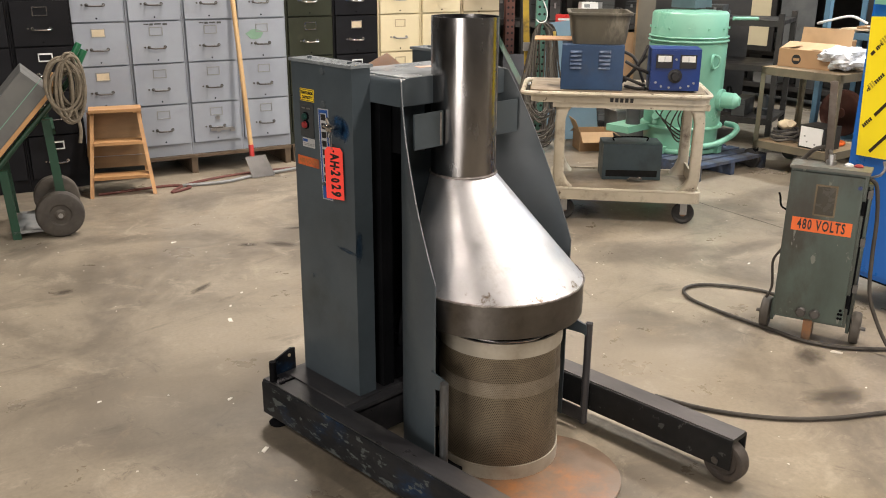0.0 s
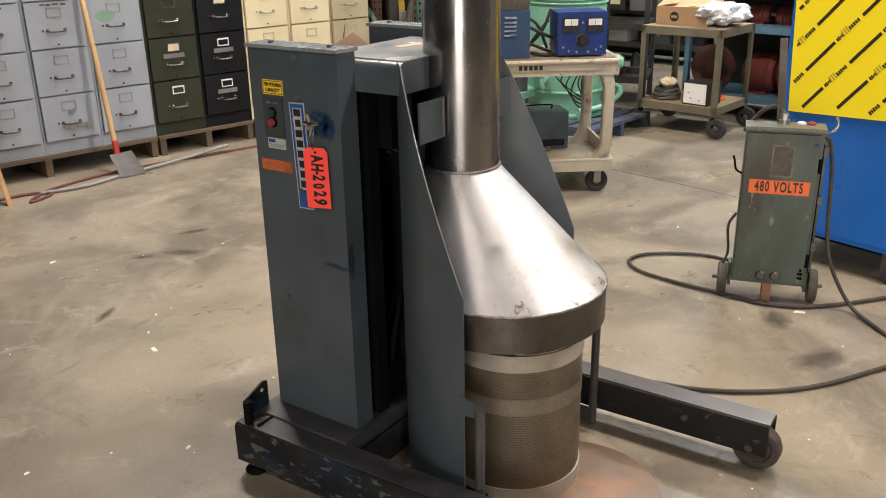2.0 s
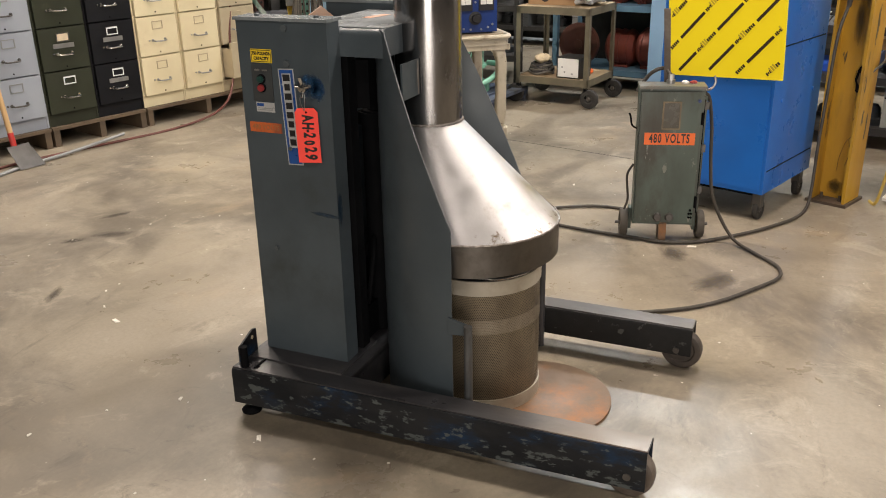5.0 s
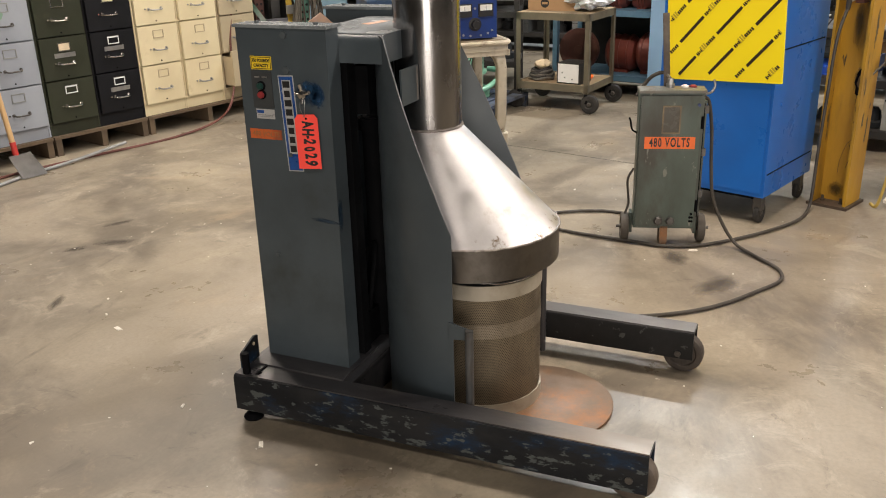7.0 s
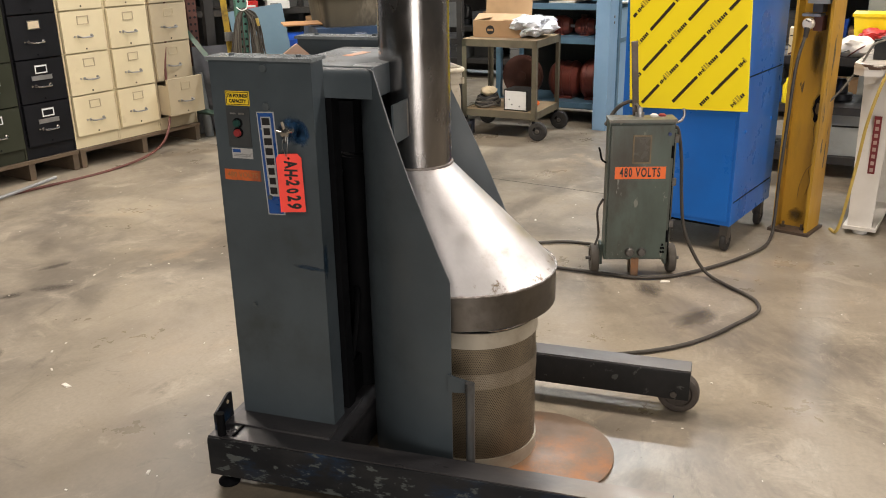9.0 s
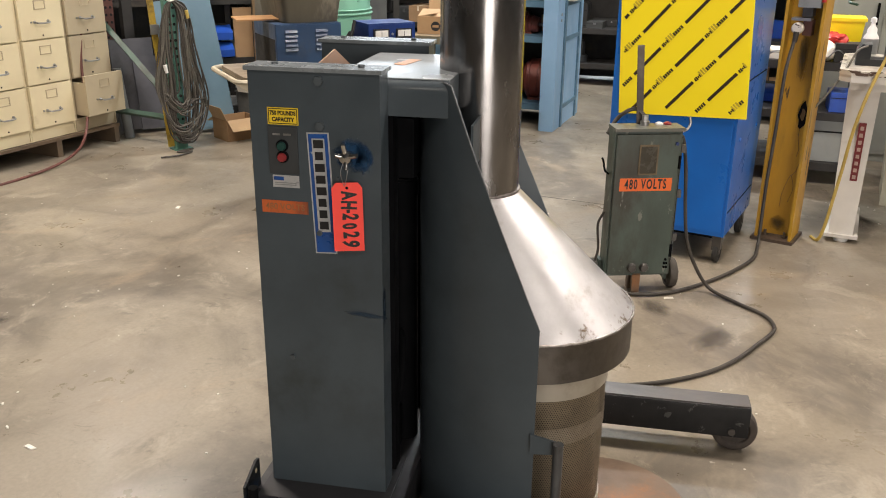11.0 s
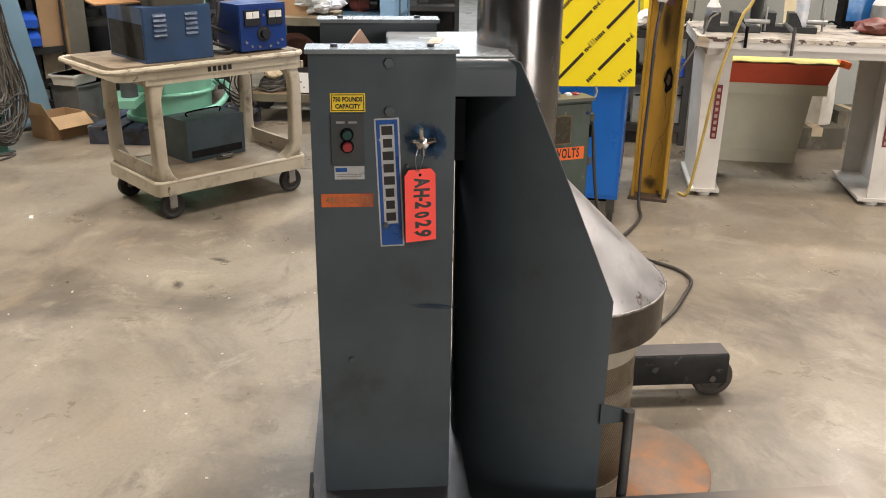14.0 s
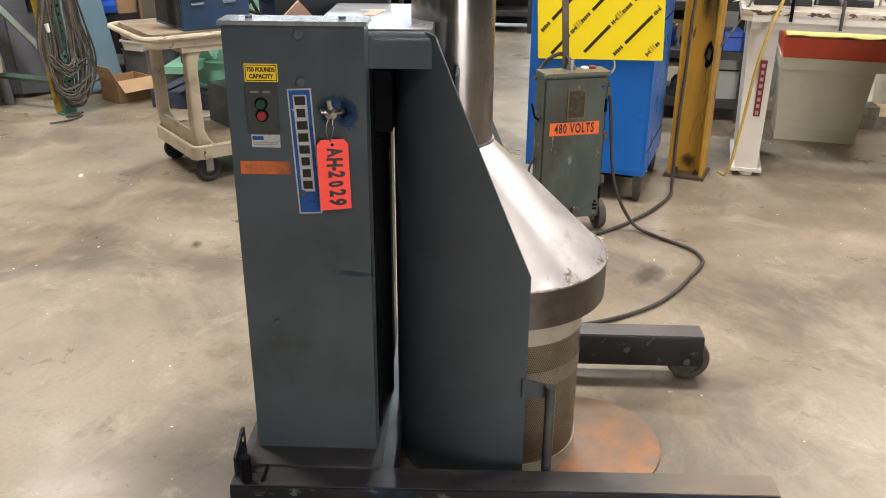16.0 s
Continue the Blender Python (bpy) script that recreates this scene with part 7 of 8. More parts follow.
for k in range(34):
    u = k / 33
    xr, xl = 0.03 + 0.12 * u, 0.035 + 0.085 * rnd.random()
    zb, q, o = 0.05 + 0.26 * rnd.random() ** 1.5, rnd.uniform(-0.028, 0.028), -0.02 - 0.004 * (k % 7)
    bm = bmesh.new()
    wb = [rnd.uniform(-0.022, 0.022) for _ in range(4)]
    sweep(bm, [(xc + wb[0] * 0.4, o, 0.955), (xc + xr * 0.55 + 0.012 + wb[0], o, 0.87 + q), (xc + xr * 0.85 + q + wb[1], o, 0.62), (xc + xr * (1.05 + 0.35 * rnd.random()), o, 0.34 + 2 * q), (xc + xr * 0.75, o - 0.01, zb + 0.04), (xc + q, o - 0.02, zb),
               (xc - xl * 0.8, o - 0.01, zb + 0.07), (xc - xl + q + wb[2], o, 0.42), (xc - xl * 0.8 + wb[3], o, 0.70), (xc - xl * 0.45, o, 0.89), (xc, o, 0.95)], 0.0052, 6, 5)
    part("cord", bm, ("cord_grey", "cable", "cord_grey", "cable")[k % 4], e)
bm = bmesh.new()
sweep(bm, [(xc - 0.045, -0.03, 0.965), (xc - 0.02, -0.05, 0.945), (xc + 0.02, -0.05, 0.96), (xc + 0.03, -0.03, 1.02), (xc, -0.01, 1.10)], 0.004, 6)
part("wire_hook", bm, "white", e, "white wire hook")
for x, z, mt in ((xc - 0.085, 0.56, "white"), (xc + 0.085, 0.885, "cord_yellow")):
    bm = bmesh.new()
    cyl(bm, (x, -0.045, z), (x + 0.008, -0.045, z - 0.05), 0.013, 12, 0.010)
    part("connector", bm, mt, e)
e = thing("yellow_strap", "dirty yellow webbing strap hanging beside the rack upright", "strap", GP)
bm = bmesh.new()
P = smooth_path([(-0.15, 0.07, 1.55), (-0.135, 0.06, 1.15), (-0.12, 0.05, 0.8), (-0.10, 0.05, 0.5), (-0.095, 0.04, 0.25), (-0.085, 0.03, 0.02)], 6)
ring_loft(bm, [[(p.x - 0.022, p.y, p.z), (p.x + 0.022, p.y + 0.006, p.z), (p.x + 0.022, p.y + 0.010, p.z), (p.x - 0.022, p.y + 0.004, p.z)] for p in P])
part("webbing", bm, "strap", e)
part("buckle", bbox(-0.145, -0.09, 0.035, 0.05, 0.74, 0.80, 0.004), "zinc", e)
bm = bmesh.new()
sweep(bm, [(4.70, 4.13, 0.008), (4.78, 4.05, 0.008), (4.90, 4.02, 0.008), (4.86, 4.1, 0.008), (4.96, 4.04, 0.012)], 0.006, 6)
solo("loose_cord", bm, "cable", "loose dark cord end on the floor", "cord")

# braces of the first rack
for nm, a, b, w in (("rack_brace", (4.975, 4.18, 0.20), (5.20, 4.84, 0.20), 0.022), ("rack_brace", (5.01, 4.16, 0.27), (5.23, 4.90, 0.94), 0.024)):
    bm = bmesh.new()
    cyl(bm, a, b, w, 4)
    solo(nm, bm, "rack_green", "dull grey-green steel brace of the rack", "rack brace", group="rack braces")
bm = bmesh.new()
box(bm, -0.40, 0.0, -0.009, 0.009, 0.0, 0.905)
bevel(bm, 0.002)
solo("leaning_board", bm, "panel_blue", "pale blue board leaning against the shelves", "board", pose(5.598, 4.017, 0.05, -5, -7, -52))
open_carton("floor_carton", "open brown cardboard box on the floor", pose(5.22, 3.91, 0, 0, 0, -38), 0.25, 0.21, 0.145, (130, 115, 25, 120))
for k, (x, y, w, h) in enumerate(((5.188, 4.62, 0.065, 0.47), (5.27, 4.74, 0.07, 0.5))):
    bm = bmesh.new()
    cyl(bm, (x, y, 0), (x + 0.02, y + 0.06, h), w * 0.5, 18)
    solo("metal_cylinder", bm, "guard", "grey steel cylinder standing by the rack", "cylinder", group="cylinders by the rack")


def shelf_unit(m, w, d, levels, h, colour, label, deck=None, back=False):
    e = thing("shelf_unit", label, "shelves", m)
    for x in (0, w - 0.04):
        for y in (0, d - 0.04):
            bm = bmesh.new()
            prism(bm, [(x, y), (x + 0.04, y), (x + 0.04, y + 0.04), (x, y + 0.04)], 0, h, "z")
            part("upright", bm, colour, e)
    # added sheet that hides the lit floor beyond and darkens the background
    if back:
        part("back_panel", bbox(0.04, w - 0.04, d - 0.03, d - 0.022, 0.02, h - 0.02), "shelf_dark", e)
    for z in levels:
        part("shelf", bbox(0.004, w - 0.004, 0.004, d - 0.004, z - 0.03, z, 0.003), deck or colour, e)
        part("shelf_lip", bbox(0.0, w, -0.004, 0.004, z - 0.045, z), colour, e)
    return e


rng = random.Random(7)
KINDS = [("cardboard_box", "small brown cardboard box on a shelf", "cardboard"), ("storage_bin", "blue plastic storage bin on a shelf", "bin_blue"),
         ("metal_part", "dark machined metal part on a shelf", "vice"), ("white_carton", "white carton on a shelf", "white"), ("tool_case", "grey tool case on a shelf", "grey_plain"),
         ("red_tool_box", "red metal tool box on a shelf", "red_tray"), ("paper_stack", "stack of worn papers on a shelf", "card"), ("tool_case", "dark grey tool case on a shelf", "locker_dark")]


def shelf_goods(m, w, d, z, room_h, mix=None, density=0.85):
    x = 0.05
    while x < w - 0.12:
        nm, lab, mt = KINDS[rng.choice(mix)]
        bw, bd, bh = rng.uniform(0.07, 0.24), rng.uniform(0.14, d - 0.08), rng.uniform(0.05, min(0.26, room_h))
        if rng.random() < density and x + bw < w - 0.045:
            y = rng.uniform(0.02, max(0.03, d - bd - 0.05))
            mm = m @ pose(x, y, z + 0.001, 0, 0, rng.uniform(-5, 5))
            if nm == "storage_bin":
                bm = bmesh.new()
                hh = min(bh, 0.13)
                prism(bm, [(0, 0), (bd, 0), (bd, hh), (0.06, hh), (0.0, hh * 0.5)], 0, bw, "x")
                bevel(bm, 0.006, 2)
                e = thing(nm, lab, "bin", mm, "bins on shelves")
                part("bin_shell", bm, mt, e)
                part("bin_mouth", bbox(0.012, bw - 0.012, 0.066, bd - 0.012, hh - 0.004, hh + 0.002), "void", e)
            elif nm == "metal_part":
                r = min(bw, bh * 1.2, 0.14) * 0.5
                bm = bmesh.new()
                lathe(bm, [(0, 0), (r, 0), (r, bh * 0.3), (r * 0.6, bh * 0.36), (r * 0.55, bh * 0.8), (r * 0.3, bh), (0, bh)], (r, bd * 0.4, 0), 20)
                solo(nm, bm, mt, lab, "metal part", mm, "parts on shelves")
            else:
                e = thing(nm, lab, {"cardboard_box": "cardboard box", "white_carton": "box", "tool_case": "case", "red_tool_box": "tool box", "paper_stack": "papers"}[nm], mm, "goods on shelves")
                part("case", bbox(0, bw, 0, bd, 0, bh, 0.004), mt, e)
                if nm == "cardboard_box":
                    part("tape", bbox(bw * 0.45, bw * 0.55, -0.0008, bd, bh * 0.7, bh + 0.0008), "card", e)
                elif nm in ("tool_case", "red_tool_box"):
                    part("lid_seam", bbox(0.002, bw - 0.002, -0.001, 0.002, bh * 0.68, bh * 0.70), "void", e)
                    part("latch", bbox(bw * 0.42, bw * 0.58, -0.006, 0.0, bh * 0.55, bh * 0.8, 0.001), "zinc", e)
                elif nm == "white_carton":
                    part("label", bbox(bw * 0.2, bw * 0.75, -0.0008, 0.0, bh * 0.3, bh * 0.6), "grey_plain", e)
        x += bw + rng.uniform(0.01, 0.05)


# dark shelves behind the leaning board
S1 = pose(5.42, 4.86, 0, 0, 0, -52)
shelf_unit(S1, 1.08, 0.42, (0.10, 0.46, 0.89, 1.3), 1.9, "shelf_dark", "dark steel shelves crowded with bins and parts")
for z, mx in ((0.10, (2, 4, 2, 0)), (0.46, (2, 4, 2)), (0.89, (7, 2, 7)), (1.3, (7, 2, 7))):
    shelf_goods(S1, 1.08, 0.42, z, 0.24, mx)
for k, z in enumerate((0.335, 0.455)):
    for j in range(2):
        e = thing("storage_bin", "bright blue plastic stacking bin at the shelves", "bin", S1 @ pose(0.61 + 0.14 * j, -0.02 - 0.02 * (1 - k), z + 0.14), "stacking bins")
        bm = bmesh.new()
        prism(bm, [(0, 0), (0.2, 0), (0.2, 0.10), (0.07, 0.10), (0.0, 0.05)], 0, 0.135, "x")
        bevel(bm, 0.006, 2)
        part("bin_shell", bm, "bin_blue", e)
        part("bin_mouth", bbox(0.01, 0.125, 0.075, 0.19, 0.096, 0.102), "void", e)
solo("hardboard_panel", bbox(0, 0.14, 0, 0.012, 0, 0.36), "cardboard", "plain brown hardboard panel at the shelves", "panel", S1 @ pose(0.90, 0.006, 0.4605))
e = thing("tall_board", "narrow dull brown board standing behind the cart", "board", pose(5.93, 3.98, 0, 0, 0, -52))
part("board", bbox(0.02, 0.15, 0, 0.02, 0.0, 1.8, 0.004), "locker_beige", e)
part("edge_strip", bbox(0.005, 0.02, -0.004, 0.024, 0.0, 1.8, 0.002), "wood_dark", e)
for nm, lab, cat, x, y, z, a, w, d, h, mt in (
        ("grey_crate", "dark grey plastic crate on the floor behind the cart", "crate", 5.58, 3.84, 0.0, -30, 0.30, 0.24, 0.27, "guard"),
        ("white_tray", "dirty white plastic tray on the crate", "tray", 5.56, 3.85, 0.271, -22, 0.24, 0.18, 0.07, "white_iron"),
        ("red_tin", "small red tin on the tray", "tin", 5.62, 3.80, 0.342, -40, 0.07, 0.06, 0.05, "red_bottle"),
        ("black_crate", "black plastic crate beside the grey crate", "crate", 5.80, 3.62, 0.0, -48, 0.26, 0.22, 0.30, "shelf_dark")):
    e = thing(nm, lab, cat, pose(x, y, z, 0, 0, a))
    bm = bmesh.new()
    ring_loft(bm, [[(0.012, 0.012, 0), (w - 0.012, 0.012, 0), (w - 0.012, d - 0.012, 0), (0.012, d - 0.012, 0)], [(0, 0, h), (w, 0, h), (w, d, h), (0, d, h)]])
    bevel(bm, 0.006, 2)
    part("shell", bm, mt, e)
    part("rim", bbox(-0.006, w + 0.006, -0.006, d + 0.006, h - 0.014, h, 0.003), mt, e)

S0 = pose(5.25, 5.10, 0, 0, 0, -35)
shelf_unit(S0, 0.85, 0.45, (0.12, 0.5, 0.9, 1.3), 1.9, "shelf_dark", "dark rusty steel shelves beyond the cabinets")
for z in (0.12, 0.5, 0.9):
    shelf_goods(S0, 0.85, 0.45, z, 0.3, (2, 7, 2, 7))
for k, (x, y, a) in enumerate(((5.36, 4.62, -6), (5.44, 4.50, -8))):
    solo("steel_sheet", bbox(-0.15, 0.15, -0.006, 0.006, 0.0, 0.62 - 0.12 * k, 0.001), "sheet_grey", "grey steel sheet leaning by the rack", "sheet", pose(x, y, 0.03, a, 0, -40), "leaning sheets")
# added board, its black stands in for the darkness beyond the shelves
e = thing("black_backing", "added black board that gives the dark behind the shelves", "partition", pose(5.35, 5.55, 0, 0, 0, -48))
part("board", bbox(0, 2.6, 0, 0.03, 0, 2.2, 0.003), "shelf_dark", e)
for x in (0.0, 1.3, 2.55):
    part("batten", bbox(x, x + 0.05, 0.03, 0.07, 0, 2.2), "shelf_dark", e)

# rust-red rack frame seen beyond the shroud
rack_post("red_rack_upright", pose(5.41, 4.81, 0, 0, 0, -30), 2.0, "rack_rust", label="rust-red steel rack upright")
rack_post("black_rack_upright", pose(5.50, 4.72, 0, 0, 0, -30), 2.0, "shelf_dark", label="black steel rack upright", holes=False)


# far shelves with red motors, blue beams and a pale blue post
S2 = pose(6.42, 2.72, 0, 0, 0, -100)
shelf_unit(S2, 1.0, 0.5, (0.16, 0.65, 0.90), 1.3, "shelf_blue", "blue steel shelves loaded with red motors", back=True)


def red_motor(m, r, l):
    e = thing("electric_motor", "dusty red electric motor lying on a shelf", "motor", m, "red motors")
    bm = bmesh.new()
    lathe(bm, [(0, 0), (r * 0.8, 0), (r, 0.03), (r, l - 0.03), (r * 0.8, l), (0, l)], (0, 0, r), 28, "x")
    part("casing", bm, "motor_red", e)
    for k in range(3):
        bm = bmesh.new()
        x = 0.05 + k * (l - 0.1) / 2
        lathe(bm, [(r, x - 0.006), (r + 0.008, x - 0.006), (r + 0.008, x + 0.006), (r, x + 0.006)], (0, 0, r), 28, "x")
        part("cooling_rib", bm, "motor_red", e)
    bm = bmesh.new()
    cyl(bm, (l, 0, r), (l + 0.05, 0, r), 0.014, 12)
    part("shaft", bm, "zinc", e)
    part("foot", bbox(0.04, l - 0.04, -r * 0.7, r * 0.7, 0, 0.02), "motor_red", e)


for x, r in ((0.40, 0.14), (0.66, 0.15)):
    red_motor(S2 @ pose(x, 0.24, 0.161), r, 0.23)
for x, r in ((0.40, 0.068), (0.60, 0.064)):
    red_motor(S2 @ pose(x, 0.2, 0.651), r, 0.15)
shelf_goods(S2, 0.42, 0.45, 0.651, 0.12, (7, 2, 6))
e = thing("paper_pile", "uneven pile of papers and folders on the shelf", "papers", S2)
for k in range(9):
    x, a = 0.03 + 0.10 * k, rnd.uniform(-14, 14)
    part("sheet", bbox(0, 0.21, 0, 0.28, 0, 0.006 + 0.004 * (k % 3)), ("paper", "card", "cardboard", "paper")[k % 4], e, m=pose(x, 0.01 + 0.02 * (k % 3), 0.902 + 0.014 * (k % 4), 0, 0, a))
bm = bmesh.new()
sweep(bm, [(0.02, 0.06, 0.955), (-0.02, -0.03, 0.95), (0.08, -0.05, 0.975), (0.22, -0.02, 1.01), (0.30, 0.06, 0.965)], 0.009, 8)
solo("extension_cord", bm, "white", "loose white cord over the papers", "cord", S2)
for k in range(7):
    x = 0.42 + 0.075 * k
    solo("parts_jar", bbox(0, 0.055, 0, 0.05, 0, 0.10 + 0.02 * (k % 3), 0.004), ("cardboard_in", "shelf_dark", "rack_rust", "card")[k % 4], "small worn parts tin under the papers", "tin", S2 @ pose(x, 0.36, 0.651), "parts tins")
e = thing("pulley_wheel", "dark red spoked pulley wheel standing on the shelf", "pulley", S2 @ pose(0.20, 0.08, 0.161))
bm = bmesh.new()
lathe(bm, [(0.138, -0.02), (0.165, -0.024), (0.168, 0.0), (0.165, 0.024), (0.138, 0.02), (0.135, 0.0), (0.138, -0.02)], (0, 0, 0.168), 36, "y")
part("ring", bm, "rack_rust", e)
for k in range(5):
    bm = bmesh.new()
    a = 0.4 + k * 2 * math.pi / 5
    cyl(bm, (0.03 * math.cos(a), 0, 0.168 + 0.03 * math.sin(a)), (0.14 * math.cos(a), 0, 0.168 + 0.14 * math.sin(a)), 0.011, 8, 0.009)
    part("spoke", bm, "rack_rust", e)
bm = bmesh.new()
lathe(bm, [(0.012, -0.03), (0.036, -0.03), (0.036, 0.03), (0.012, 0.03), (0.012, -0.03)], (0, 0, 0.168), 20, "y")
part("hub", bm, "rack_rust", e)
e = thing("rack_end_panel", "light blue painted steel end panel of a rack", "panel", pose(6.06, 1.78, 0, 0, 0, -100))
part("panel", bbox(-0.105, 0.0, 0, 0.80, 0, 1.5, 0.006), "upright_blue", e)
for z in (0.78, 0.82, 1.06):
    bm = bmesh.new()
    cyl(bm, (-0.001, 0.10, z), (0.005, 0.10, z), 0.01, 10)
    part("bolt", bm, "zinc", e)

# bench behind the cart and tank
S3 = pose(6.05, 4.25, 0, 0, 0, -75)
shelf_unit(S3, 1.3, 0.55, (0.22, 0.62, 0.95), 1.0, "shelf_dark", "steel bench crowded with papers and parts")
for z in (0.22, 0.62, 0.95):
    shelf_goods(S3, 1.3, 0.55, z, 0.2, (2, 7, 2, 6, 7))
S5 = pose(8.5, 5.1, 0, 0, 0, -95)
shelf_unit(S5, 4.0, 0.5, (0.2, 0.52, 1.1), 1.5, "shelf_dark", "long dark shelves stacked with boxes and parts", back=True)
for z in (0.2, 0.52, 1.1):
    shelf_goods(S5, 4.0, 0.5, z, 0.3, (2, 7, 2, 0, 7, 4))

e = thing("plywood_panel", "pale plywood panel in a dark frame leaning on the shelves", "panel", pose(8.32, 4.46, 0.522, 0, 0, -90))
part("board", bbox(0.0, 0.42, 0, 0.012, 0.0, 0.94, 0.002), "cream", e)
part("frame_post", bbox(0.42, 0.47, -0.004, 0.02, -0.0, 0.94, 0.002), "shelf_dark", e)
part("frame_rail", bbox(0.0, 0.42, -0.004, 0.0, 0.0, 0.05, 0.001), "shelf_dark", e)
solo("white_sheet", bbox(0, 0.34, 0, 0.01, 0, 0.75, 0.002), "guard", "pale grey sheet leaning on the shelves", "sheet", pose(8.29, 3.93, 0.522, 0, 0, -90))

# benches beyond the post and the table
S4 = pose(5.15, 0.95, 0, 0, 0, -100)
shelf_unit(S4, 0.95, 0.5, (0.13, 0.42, 0.70), 0.74, "shelf_dark", "dark steel bench crowded with parts behind the post")
for z in (0.13, 0.42):
    shelf_goods(S4, 0.95, 0.5, z, 0.24, (2, 1, 2, 7))
shelf_goods(S4, 0.32, 0.5, 0.70, 0.24, (2, 1, 2, 7))
for nm, lab, cat, x, y, z, w, d, h, mt in (
        ("cream_carton", "cream carton on the bench", "box", 0.335, 0.03, 0.702, 0.035, 0.12, 0.15, "cream"), ("yellow_carton", "yellow carton on the bench", "box", 0.375, 0.05, 0.702, 0.03, 0.12, 0.14, "pale_yellow"),
        ("machine_casing", "pale grey machine casing under the bench", "machine", 0.62, 0.03, 0.132, 0.30, 0.36, 0.24, "locker_pale"), ("storage_bin", "bright blue plastic bin under the bench", "bin", 0.80, 0.03, 0.422, 0.11, 0.2, 0.11, "bin_blue"),
        ("black_case", "black plastic case on the bench", "case", 0.785, 0.03, 0.702, 0.14, 0.14, 0.10, "shelf_dark"), ("paper_stack", "stack of worn papers on the bench", "papers", 0.44, 0.03, 0.702, 0.16, 0.2, 0.05, "paper")):
    e = thing(nm, lab, cat, S4 @ pose(x, y, z, 0, 0, 4))
    part("case", bbox(0, w, 0, d, 0, h, 0.006), mt, e)
    part("seam", bbox(0.004, w - 0.004, -0.0015, 0.002, h * 0.7, h * 0.74), "void", e)
e = thing("yellow_tub", "large bright yellow plastic tub on the bench", "tub", S4 @ pose(0.65, 0.24, 0.702))
bm = bmesh.new()
ring_loft(bm, [[(0.02, 0.02, 0), (0.26, 0.02, 0), (0.26, 0.2, 0), (0.02, 0.2, 0)], [(0, 0, 0.21), (0.28, 0, 0.21), (0.28, 0.22, 0.21), (0, 0.22, 0.21)]])
bevel(bm, 0.015, 3)
part("shell", bm, "sign_yellow", e)
part("rim", bbox(-0.008, 0.288, -0.008, 0.228, 0.205, 0.222, 0.005), "sign_yellow", e)
for nm, lab, cat, mt, c, r, sd in (("white_rags", "heap of crumpled white rags on the bench", "rags", "paper", (0.70, 0.09, 0.752), (0.10, 0.08, 0.05), 5), ("red_cloth", "crumpled red cloth on the rags", "cloth", "red_bottle", (0.775, 0.15, 0.815), (0.075, 0.06, 0.03), 9)):
    bm = bmesh.new()
    bmesh.ops.create_icosphere(bm, subdivisions=4, radius=1)
    for v in bm.verts:
        q = 0.30 * noise.noise(v.co * 1.6 + Vector((sd, 0, 0))) + 0.22 * abs(noise.noise(v.co * 3.7 + Vector((0, sd, 0))))
        v.co = Vector((v.co.x * r[0], v.co.y * r[1], max(-r[2], v.co.z * r[2] * 1.2))) * (1 + q)
    solo(nm, bm, mt, lab, cat, S4 @ pose(*c))
bm = bmesh.new()
lathe(bm, [(0, 0), (0.026, 0), (0.028, 0.006), (0.028, 0.10), (0.012, 0.125), (0.012, 0.145), (0, 0.145)], (0, 0, 0), 20)
solo("yellow_bottle", bm, "sign_yellow", "yellow plastic bottle under the bench top", "bottle", S4 @ pose(0.355, 0.05, 0.422))
e = thing("rod_bundle", "tangle of wires and rods on the bench", "rods", S4)
for k in range(10):
    bm = bmesh.new()
    x0 = 0.10 + 0.08 * k
    sweep(bm, [(x0, 0.02, 0.707), (x0 + 0.05, -0.01, 0.73 + 0.02 * (k % 3)), (x0 + 0.09, 0.05, 0.74 + 0.03 * (k % 2)), (x0 + 0.02, 0.10, 0.711)], 0.004, 6, 4)
    part("rod", bm, ("zinc", "white", "cable", "hose")[k % 4], e)
cable("air_line", "grey air line running from the post to the table", [(3.98, 0.47, 0.62), (4.02, 0.40, 0.70), (4.04, 0.34, 0.80), (4.06, 0.30, 0.88), (4.10, 0.25, 0.90)], 0.005, "cord_grey", "hose")
S6 = pose(6.85, 0.9, 0, 0, 0, -100)
shelf_unit(S6, 3.0, 0.5, (0.2, 0.62, 1.02), 1.3, "shelf_dark", "steel shelves stacked with boxes, bins and parts", back=True)
for z in (0.2, 0.62, 1.02):
    shelf_goods(S6, 3.0, 0.5, z, 0.3, (2, 7, 1, 2, 7, 0))
for k in range(-1, 2):
    e = thing("steel_locker", "pale grey-green double-door steel locker behind the table", "locker", pose(5.60 - 0.18 * k, -0.66 - 0.80 * k, 0, 0, 0, -102), "pale lockers")
    part("case", bbox(0, 0.74, 0, 0.45, 0, 1.85, 0.004), "locker_pale", e)
    for x in (0.01, 0.375):
        d1 = part("door", bbox(x, x + 0.355, -0.012, 0, 0.05, 1.8, 0.003), "locker_pale", e)
        part("handle", bbox(x + (0.32 if x < 0.1 else 0.02), x + (0.335 if x < 0.1 else 0.035), -0.03, -0.012, 0.85, 0.98, 0.002), "dark", d1)


